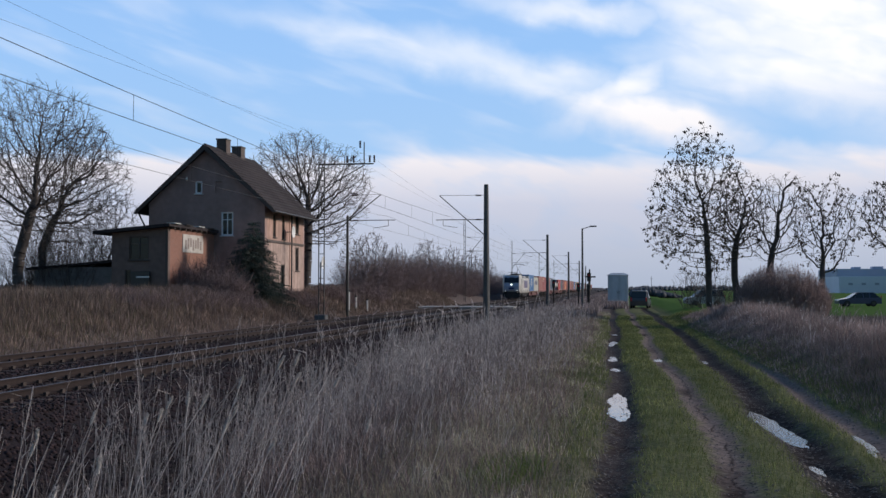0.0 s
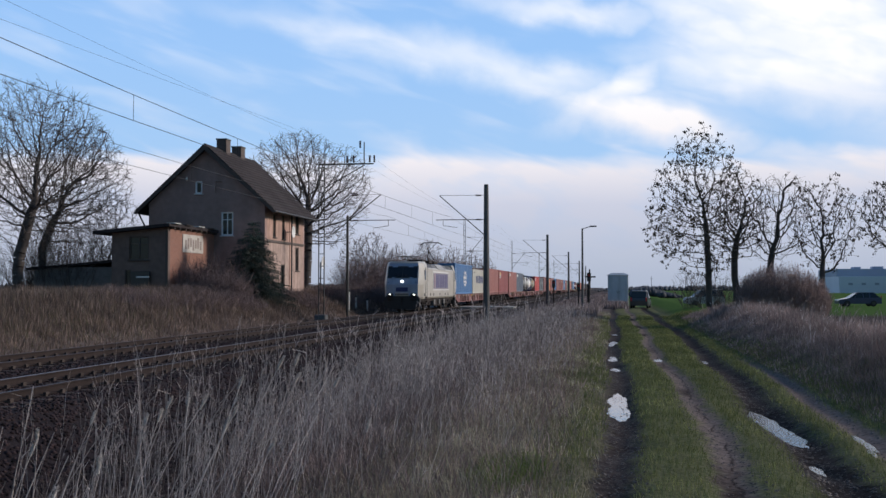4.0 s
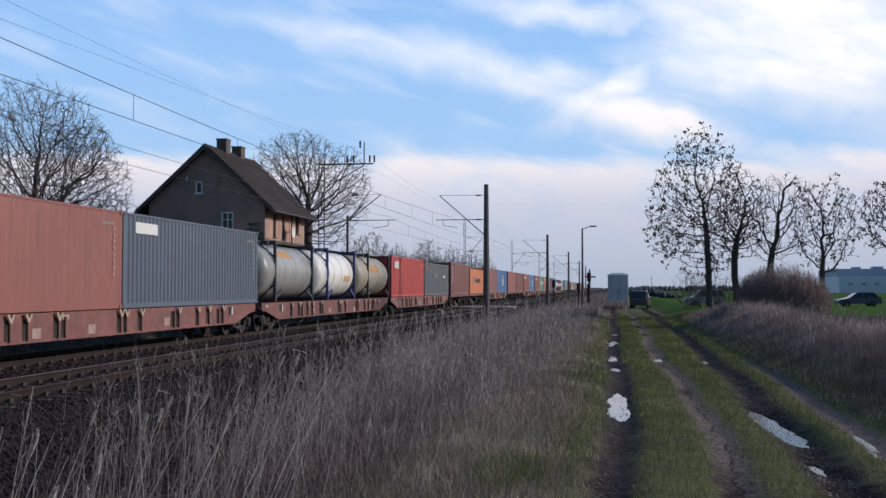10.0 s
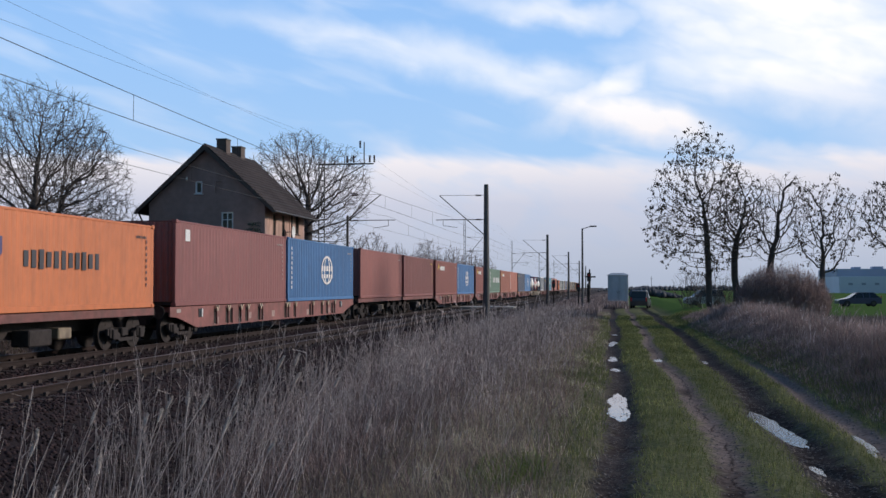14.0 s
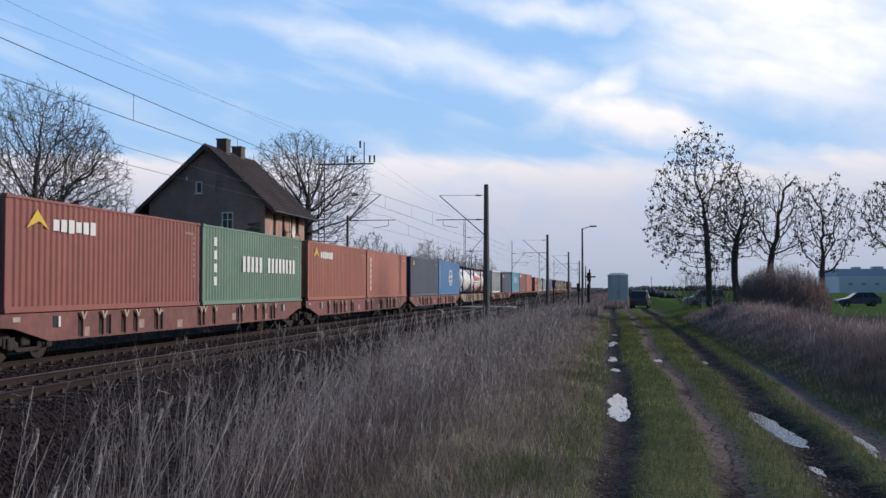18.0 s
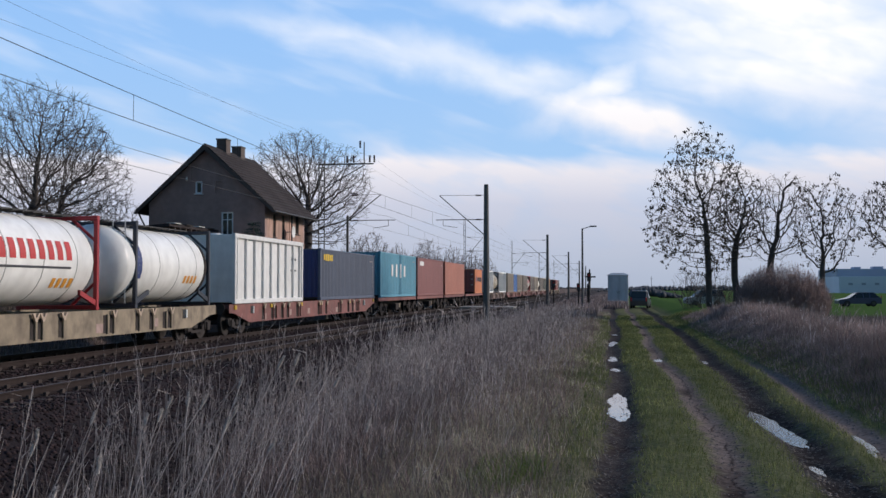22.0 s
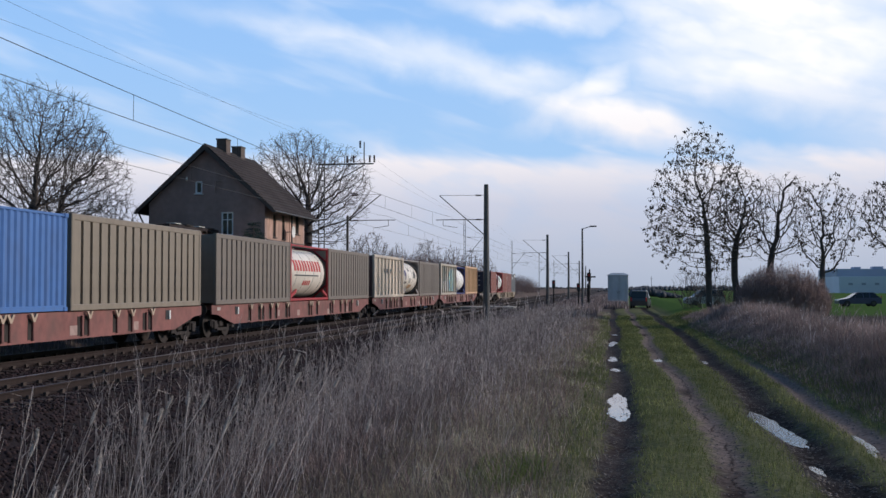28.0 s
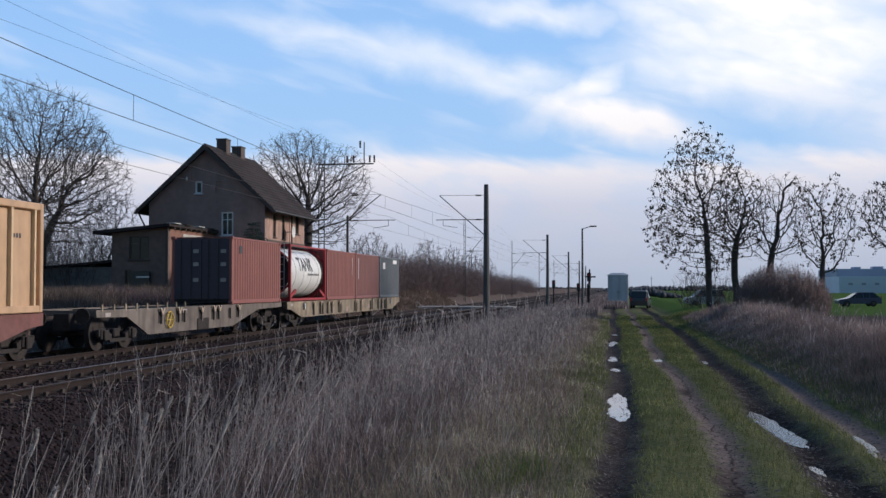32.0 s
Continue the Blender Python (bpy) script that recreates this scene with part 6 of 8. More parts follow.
for x, ze, zm, z_first in ((-15.5, 10.0, 9.55, None), (-14.3, 10.0, 9.2, 7.2)):
    fw = MB()
    for a, b in ((-10, 63.5), (63.5, 135), (135, 206)):
        if a < 0 and z_first:
            fw.tube((x, a, z_first), (x, b, ze), 0.004, n=4, caps=False)
            continue
        w = span_wire(x, ze, zm, a, b, 0.004, "", "")
        fw.add(w.v, w.f)
    solid("feeder_wire", fw, M_WIRE, "thin feeder wire high above the tracks", "overhead wire", "overhead wires")


# ---- railway house ----
M_GABLE = mat("dark_weathered_gable_brick", (0.38, 0.255, 0.225), 0.95, 0.25, 2.5, bump=0.4, bump_scale=18, dirt=(0.23, 0.17, 0.16), dirt_amount=0.7, streak=(0.7, 0.7, 0.5))
M_PLASTER = mat("weathered_brick_and_plaster", (0.43, 0.275, 0.22), 0.9, 0.28, 2.0, bump=0.5, bump_scale=25, dirt=(0.16, 0.10, 0.08), dirt_amount=0.7)
M_PLASTER_LOW = mat("pale_old_plaster", (0.46, 0.335, 0.28), 0.9, 0.28, 2.0, bump=0.5, bump_scale=25, dirt=(0.17, 0.12, 0.10), dirt_amount=0.7)
M_ROOF = mat("dark_roof_tiles", (0.05, 0.043, 0.044), 0.9, 0.35, 3, bump=0.8, bump_scale=14)
M_ROOF.node_tree.nodes["Principled BSDF"].inputs["Specular IOR Level"].default_value = 0.08
M_WINDOW = mat("dark_window_glass", (0.02, 0.022, 0.026), 0.25, 0.3, 2)
M_FRAME = mat("white_window_frame", (0.82, 0.82, 0.82), 0.6, 0.1, 8)
M_OLDFRAME = mat("grey_old_wood", (0.10, 0.08, 0.07), 0.85, 0.2, 8)


def brick_material():
    m = mat("orange_red_brickwork", (0.27, 0.125, 0.088), 0.9, 0.25, 3, bump=0.4)
    N, L = m.node_tree.nodes, m.node_tree.links
    b = N["Principled BSDF"]
    tc = N.new("ShaderNodeTexCoord")
    sp = N.new("ShaderNodeSeparateXYZ"); L.new(tc.outputs["Object"], sp.inputs[0])
    ad = N.new("ShaderNodeMath"); L.new(sp.outputs[0], ad.inputs[0]); L.new(sp.outputs[1], ad.inputs[1])
    cb = N.new("ShaderNodeCombineXYZ"); L.new(ad.outputs[0], cb.inputs[0]); L.new(sp.outputs[2], cb.inputs[1])
    bt = N.new("ShaderNodeTexBrick")
    bt.inputs["Scale"].default_value = 1.0
    bt.inputs["Brick Width"].default_value, bt.inputs["Row Height"].default_value, bt.inputs["Mortar Size"].default_value = 0.26, 0.077, 0.008
    bt.inputs["Color1"].default_value, bt.inputs["Color2"].default_value = (0.30, 0.14, 0.095, 1), (0.22, 0.10, 0.072, 1)
    bt.inputs["Mortar"].default_value = (0.26, 0.22, 0.19, 1)
    L.new(cb.outputs[0], bt.inputs["Vector"])
    src = b.inputs["Base Color"].links[0].from_socket
    mx = N.new("ShaderNodeMix"); mx.data_type = "RGBA"; mx.inputs[0].default_value = 0.55
    L.new(src, mx.inputs[6]); L.new(bt.outputs[0], mx.inputs[7]); L.new(mx.outputs[2], b.inputs["Base Color"])
    return m


M_BRICK = brick_material()


def holed(a0, a1, z0, top, holes, cuts=()):
    """Columns (a0, a1, z0, z1a, z1b) that fill a wall with rectangular holes (a0, a1, z0, z1); top(a) is its upper edge."""
    xs = sorted({a0, a1, *cuts, *[h[0] for h in holes], *[h[1] for h in holes]})
    out = []
    for p, q in zip(xs, xs[1:]):
        here = sorted([h for h in holes if h[0] <= p + 1e-6 and h[1] >= q - 1e-6], key=lambda h: h[2])
        z = z0
        for h in here:
            out.append((p, q, z, h[2], h[2]))
            z = h[3]
        out.append((p, q, z, top(p), top(q)))
    return out


def wall_mesh_holed(axis, plane, depth, cols):
    """axis x: the wall runs along x, its outer face at y = plane; axis y: along y at x = plane."""
    mb = MB()
    for p, q, z, za, zb in cols:
        poly = [(p, z), (q, z), (q, zb), (p, za)]
        mb.prism(poly, "y" if axis == "x" else "x", plane, plane + depth)
    # weld the columns into one wall
    seen, pos, remap = {}, [], []
    for v in mb.v:
        k = tuple(round(q, 4) for q in v)
        if k not in seen:
            seen[k] = len(pos)
            pos.append(v)
        remap.append(seen[k])
    mb.v, mb.f = pos, [tuple(remap[i] for i in f) for f in mb.f]
    return mb


def window(parent, axis, plane, inward, a0, a1, z0, z1, M_fr, bars_n=1, name="window"):
    """Frame, crossbars and panes set back in an opening."""
    w = new(name)
    w.parent = parent
    s = inward
    f = 0.1 if M_fr is M_FRAME else 0.07
    A = plane + s * 0.09

    def bx(mb, c0, c1, d0, d1, off, th):
        if axis == "x":
            mb.box((c0 + c1) / 2, A + s * off, (d0 + d1) / 2, c1 - c0, th, d1 - d0)
        else:
            mb.box(A + s * off, (c0 + c1) / 2, (d0 + d1) / 2, th, c1 - c0, d1 - d0)
        return mb
    fr = MB()
    bx(fr, a0, a1, z0, z0 + f, 0, 0.07); bx(fr, a0, a1, z1 - f, z1, 0, 0.07)
    bx(fr, a0, a0 + f, z0 + f, z1 - f, 0, 0.07); bx(fr, a1 - f, a1, z0 + f, z1 - f, 0, 0.07)
    if bars_n:
        m = (a0 + a1) / 2
        bx(fr, m - 0.03, m + 0.03, z0 + f, z1 - f, 0.0, 0.06)
        bx(fr, a0 + f, a1 - f, z0 + (z1 - z0) * 0.66, z0 + (z1 - z0) * 0.66 + 0.05, 0.0, 0.05)
    part("window_frame", fr, M_fr, w)
    part("pane", bx(MB(), a0 + f, a1 - f, z0 + f, z1 - f, 0.03, 0.015), M_WINDOW, w)
    sl = MB()
    if axis == "x":
        sl.box((a0 + a1) / 2, plane - s * 0.03, z0 - 0.03, a1 - a0 + 0.14, 0.16, 0.06, 0.01)
    else:
        sl.box(plane - s * 0.03, (a0 + a1) / 2, z0 - 0.03, 0.16, a1 - a0 + 0.14, 0.06, 0.01)
    part("window_sill", sl, M_fr, w)
    return w


def build_house():
    X0, X1, Y0, Y1 = -30.7, -22.6, 68.0, 77.2
    ZB, ZE, ZR_ = 1.0, 7.75, 11.35
    xm = (X0 + X1) / 2
    h = thing("railway_house", "two-storey old railway house with dark gable and tiled roof", "house")
    top = lambda x: ZE + (ZR_ - ZE) * (1 - abs(x - xm) / (xm - X0))
    gw = [(-25.62, -24.78, 5.54, 7.12), (-27.45, -26.95, 8.35, 9.2), (-26.05, -25.55, 8.35, 9.15)]
    gable = holed(X0, X1, ZB, top, gw, (xm,))
    part("gable_wall", wall_mesh_holed("x", Y0, 0.35, gable), M_GABLE, h, "dark weathered gable wall")
    window(h, "x", Y0, 1, *gw[0], M_FRAME)
    window(h, "x", Y0, 1, *gw[1], M_FRAME, 0)
    part("bricked_opening", MB().box(-25.8, Y0 + 0.2, 8.75, 0.5, 0.2, 0.8), M_GABLE, h)
    part("rear_gable_wall", wall_mesh_holed("x", Y1 - 0.35, 0.35, holed(X0, X1, ZB, top, [], (xm,))), M_GABLE, h)
    sw = [(69.75, 70.35, 5.5, 7.1), (71.75, 72.35, 5.45, 7.1), (74.95, 75.75, 5.95, 7.45), (74.95, 75.75, 3.3, 5.0), (71.5, 72.4, 1.5, 3.7)]
    part("side_wall", wall_mesh_holed("y", X1 - 0.35, 0.35, holed(Y0 + 0.35, Y1 - 0.35, 5.3, lambda y: ZE, [q for q in sw if q[2] > 5])), M_PLASTER, h, "sunlit brick and plaster upper wall")
    part("side_wall", wall_mesh_holed("y", X1 - 0.35, 0.35, holed(Y0 + 0.35, Y1 - 0.35, ZB, lambda y: 5.12, [q for q in sw if q[2] < 5])), M_PLASTER_LOW, h, "pale plastered lower wall")
    part("string_course", MB().box(X1 - 0.14, (Y0 + Y1) / 2, 5.21, 0.42, Y1 - Y0 - 0.7, 0.18, 0.02), M_OLDFRAME, h, "projecting band between the storeys")
    part("corner_pier", MB().box(X1 - 0.16, 73.55, (ZB + ZE) / 2, 0.4, 0.25, ZE - ZB), M_PLASTER, h)
    for q in sw:
        window(h, "y", X1, -1, *q, M_OLDFRAME)
    part("side_wall", wall_mesh_holed("y", X0, 0.35, holed(Y0 + 0.35, Y1 - 0.35, ZB, lambda y: ZE, [(71, 72, 5.4, 7.0)])), M_PLASTER, h)
    window(h, "y", X0, 1, 71, 72, 5.4, 7.0, M_OLDFRAME)
    part("floor_slab", MB().box(xm, (Y0 + Y1) / 2, ZB + 0.1, X1 - X0 - 0.8, Y1 - Y0 - 0.8, 0.2), M_CONCRETE, h)
    # roof: two slopes with overhang
    ov, oy, th = 0.75, 0.45, 0.2
    k = (ZR_ - ZE) / (xm - X0)
    for s in (-1, 1):
        e = (xm + s * (xm - X0 + ov), ZE - k * ov)
        r = (xm, ZR_)
        poly = [(r[0], r[1] + 0.02), (e[0], e[1] + 0.02), (e[0], e[1] + th), (r[0], r[1] + th + 0.12)]
        sl = part("roof_slope", MB().prism(poly, "y", Y0 - oy, Y1 + oy), M_ROOF, h, "dark tiled roof slope")
        mb = MB()
        n = 18
        for i in range(1, n):
            q = i / n
            x, z = e[0] + (r[0] - e[0]) * q, e[1] + th + (r[1] + 0.12 - e[1]) * q
            mb.box(x, (Y0 + Y1) / 2, z + 0.005, 0.06, Y1 - Y0 + 2 * oy - 0.02, 0.05)
        tagged(part("tile_course_edges", mb, M_ROOF, sl), kind="stuff")
        part("gutter", MB().tube((e[0] + s * 0.06, Y0 - oy, e[1] + 0.02), (e[0] + s * 0.06, Y1 + oy, e[1] + 0.02), 0.075, n=8), M_GALV, h)
        part("barge_board", MB().prism([(r[0], r[1] - 0.12), (e[0], e[1] - 0.12), (e[0], e[1] + th), (r[0], r[1] + th)], "y", Y0 - oy - 0.035, Y0 - oy), M_OLDFRAME, h)
    for y, zt in ((71.1, 12.25), (74.1, 12.1)):
        c = part("chimney", MB().box(xm, y, (ZR_ + zt) / 2 - 0.3, 0.72, 0.85, zt - ZR_ + 0.8, 0.02), mat("dull_chimney_brick", (0.13, 0.10, 0.088), 0.9, 0.3, 4, bump=0.5), h)
        part("chimney_cap", MB().box(xm, y, zt + 0.12, 0.8, 0.93, 0.1, 0.02), M_CONCRETE, c)
    part("downpipe", MB().tube((X0 - 0.65, Y0 - 0.1, 7.0), (X0 + 0.1, Y0 - 0.12, 5.6), 0.06, n=8).tube((X0 + 0.1, Y0 - 0.12, 5.6), (X0 + 0.1, Y0 - 0.12, 1.2), 0.06, n=8), M_GALV, h, "bent grey downpipe")
    part("downpipe", MB().tube((X1 + 0.08, 73.8, 7.4), (X1 + 0.08, 73.8, 1.2), 0.05, n=8), M_GALV, h)
    for x, y, z, nm in ((X1 + 0.45, 72.6, 6.0, "satellite_dish"),):
        d = part(nm, MB().lathe([(0.0, 0.05), (0.05, 0.25), (0.12, 0.42), (0.13, 0.42), (0.07, 0.25), (0.02, 0.05)], "x", (x, y, z), 18), M_WHITE, h, "white satellite dish")
        part("dish_arm", MB().tube((X1, y + 0.2, z), (x, y + 0.1, z), 0.025, n=6), M_GALV, d)
    part("wall_lamp", MB().box(-28.0, Y0 - 0.12, 9.35, 0.07, 0.2, 0.25, 0.02).tube((-28.0, Y0, 9.3), (-28.0, Y0 - 0.3, 9.35), 0.02, n=5), M_WHITE, h)

    # brick annex in front of the gable
    a = thing("brick_annex", "low brick outbuilding with a flat overhanging roof and a bare sign", "shed")
    ax0, ax1, ay0, ay1 = -29.6, -26.05, 60.4, 67.9
    zt0, zt1 = 5.4, 5.7
    # front wall coloured darker than the sunlit brick sides, as in shade
    part("front_wall", wall_mesh_holed("x", ay0, 0.3, holed(ax0, ax1, 1.0, lambda x: zt0 + (zt1 - zt0) * (x - ax0) / (ax1 - ax0), [(-28.5, -27.25, 3.75, 5.15), (-28.75, -28.35, 1.4, 3.15)])), mat("shaded_brown_brick_front", (0.165, 0.115, 0.098), 0.9, 0.3, 3, bump=0.5), a, "front wall with grey-brown shade in its colour")
    window(a, "x", ay0, 1, -28.5, -27.25, 3.75, 5.15, M_OLDFRAME)
    window(a, "x", ay0, 1, -28.75, -28.35, 1.4, 3.15, M_OLDFRAME, 0)
    part("meter_box", MB().box(-27.7, ay0 - 0.12, 2.45, 1.15, 0.24, 1.2, 0.02), M_GALV, a)
    part("pale_ledge", MB().box(-27.5, ay0 - 0.27, 2.72, 0.8, 0.06, 0.09, 0.01), M_WHITE, a)
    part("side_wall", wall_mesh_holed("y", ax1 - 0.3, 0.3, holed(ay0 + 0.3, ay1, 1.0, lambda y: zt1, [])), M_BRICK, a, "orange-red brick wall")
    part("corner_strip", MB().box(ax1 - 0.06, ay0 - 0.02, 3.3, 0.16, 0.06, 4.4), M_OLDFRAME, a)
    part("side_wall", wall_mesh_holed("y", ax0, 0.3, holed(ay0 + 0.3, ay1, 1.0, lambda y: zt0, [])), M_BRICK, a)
    mb = MB().prism([(ax0 - 1.0, zt0 - 0.12), (ax1 + 0.3, zt1 + 0.02), (ax1 + 0.3, zt1 + 0.2), (ax0 - 1.0, zt0 + 0.08)], "y", ay0 - 0.5, ay1)
    part("roof", mb, M_ROOF, a, "flat dark felt roof")
    mb = MB()
    for i in range(9):
        part("rafter_end", MB().box(ax1 + 0.16, ay0 + 0.3 + i * 0.85, zt1 - 0.06, 0.3, 0.1, 0.14), M_OLDFRAME, a)
    for i in range(4):
        part("edge_sheet", MB().box(ax1 + 0.2, ay0 + 0.4 + i * 1.9, zt1 + 0.23, 0.5, 1.0, 0.04), M_WHITE if i % 2 == 0 else M_GALV, a)
    sg = part("sign_board", MB().box(ax1 + 0.02, 64.2, 4.83, 0.05, 3.3, 1.12, 0.01), mat("weathered_white_board", (0.5, 0.47, 0.43), 0.8, 0.2, 3, dirt=(0.3, 0.24, 0.2), dirt_amount=0.6), a, "weathered white board with faint bars")
    for i in range(7):
        part("faint_bar", MB().box(ax1 + 0.048, 63.0 + i * 0.4, 4.83 + 0.07 * (i % 3 - 1), 0.006, 0.27, 0.55 + 0.12 * (i % 2)), mat("faded_sign_paint", (0.27, 0.22, 0.20), 0.85, 0.3, 5) if i == 0 else bpy.data.materials["faded_sign_paint"], sg)
    # low dark sheds to the left of the annex and a dish on a post
    lean = thing("low_shed", "low dark wooden lean-to beside the brick outbuilding", "shed")
    part("body", MB().box(-33.4, 66.0, 2.2, 6.0, 5.0, 2.4, 0.03), mat("weathered_grey_boards", (0.19, 0.18, 0.18), 0.9, 0.3, 3), lean)
    part("roof", MB().prism([(-36.8, 3.2), (-30.2, 3.75), (-30.2, 3.9), (-36.8, 3.35)], "y", 63.2, 68.8), M_ROOF, lean)
    dp = thing("dish_post", "white satellite dish on a post beside the house", "satellite dish", at=(-21.7, 78.5, 0))
    part("post", MB().tube((0, 0, 1.0), (0, 0, 4.0), 0.05, n=8), M_GALV, dp)
    part("dish", MB().lathe([(0.0, 0.06), (0.07, 0.3), (0.16, 0.5), (0.17, 0.5), (0.09, 0.3), (0.03, 0.06)], "x", (0.1, -0.15, 3.95), 18), M_WHITE, dp)


build_house()


# ---- trees, shrubs and grass ----
M_BARK = mat("dark_wet_bark", (0.085, 0.07, 0.063), 0.9, 0.3, 6)
M_TWIG = mat("grey_brown_twigs", (0.10, 0.083, 0.077), 0.9, 0.25, 3, island=0.5)
M_TWIG_RED = mat("red_brown_twigs", (0.20, 0.145, 0.14), 0.9, 0.25, 3, island=0.6)
M_LEAF = mat("withered_dark_leaves", (0.055, 0.042, 0.022), 0.8, 0.3, 4, island=0.9)
M_NEEDLE = mat("dark_spruce_needles", (0.036, 0.056, 0.044), 0.85, 0.3, 4, island=0.8)


def sticks(A, B, ra, rb, sides):
    """Tapered bars from arrays of ends and radii."""
    d = B - A
    d = d / np.maximum(np.linalg.norm(d, axis=1, keepdims=True), 1e-6)
    ref = np.where(np.abs(d[:, 2:3]) < 0.9, np.array([[0, 0, 1.0]]), np.array([[1.0, 0, 0]]))
    u = np.cross(d, ref)
    u /= np.linalg.norm(u, axis=1, keepdims=True)
    v = np.cross(d, u)
    n = len(A)
    w = 2 * np.pi * np.arange(sides) / sides
    ring = np.cos(w)[None, :, None] * u[:, None] + np.sin(w)[None, :, None] * v[:, None]
    V = np.concatenate([A[:, None] + ring * ra[:, None, None], B[:, None] + ring * rb[:, None, None]], 1).reshape(-1, 3)
    i = np.arange(sides)
    f = np.stack([i, (i + 1) % sides, sides + (i + 1) % sides, sides + i], 1)
    F = (f[None] + 2 * sides * np.arange(n)[:, None, None]).reshape(-1, 4)
    return V, F


def colonise(seed, trunk, lobes, n=1300, step=0.27, reach=2.6, kill=0.40, up=0.06, gnarl=0.22):
    """Bare tree that grows towards points spread through its crown. trunk: points of the stem; lobes: (x, y, z, rx, ry, rz)."""
    r = np.random.default_rng(seed)
    share = np.array([q[3] * q[4] * q[5] for q in lobes])
    pick = r.choice(len(lobes), n, p=share / share.sum())
    d = r.normal(0, 1, (n, 3)); d /= np.linalg.norm(d, axis=1, keepdims=True)
    lob = np.array(lobes)[pick]
    goal = lob[:, :3] + d * lob[:, 3:] * (r.uniform(0, 1, n) ** 0.42)[:, None]
    nodes, parent = [np.array(trunk[0], float)], [-1]
    for a, b in zip(trunk, trunk[1:]):
        a, b = np.array(a, float), np.array(b, float)
        k = max(2, int(np.linalg.norm(b - a) / step))
        for i in range(1, k + 1):
            nodes.append(a + (b - a) * i / k + r.normal(0, 0.02, 3)); parent.append(len(nodes) - 2)
    P = np.array(nodes)
    dist = np.linalg.norm(goal[:, None] - P[None], axis=2)
    near, best = dist.argmin(1), dist.min(1)
    live = np.ones(n, bool)
    for it in range(160):
        act = live & (best < (reach if it > 6 else 9.0))
        if not act.any():
            break
        pull = np.zeros_like(P)
        v = goal[act] - P[near[act]]
        np.add.at(pull, near[act], v / np.maximum(np.linalg.norm(v, axis=1, keepdims=True), 1e-6))
        k = np.unique(near[act])
        g = pull[k] / np.maximum(np.linalg.norm(pull[k], axis=1, keepdims=True), 1e-6) + r.normal(0, gnarl, (len(k), 3)) + [0, 0, up]
        q = P[k] + g / np.linalg.norm(g, axis=1, keepdims=True) * step
        o = len(P)
        P = np.concatenate([P, q]); parent += list(k)
        dn = np.linalg.norm(goal[:, None] - q[None], axis=2)
        j, b = dn.argmin(1), dn.min(1)
        closer = b < best
        near[closer], best[closer] = o + j[closer], b[closer]
        live &= best > kill
        # a point that pulls without being reached is given up in time
        live &= r.uniform(0, 1, n) > 0.006
    parent = np.array(parent)
    load = np.zeros(len(P))
    kids = np.bincount(parent[1:], minlength=len(P))
    load[kids == 0] = 1
    for i in range(len(P) - 1, 0, -1):
        load[parent[i]] += load[i]
    return P, parent, load


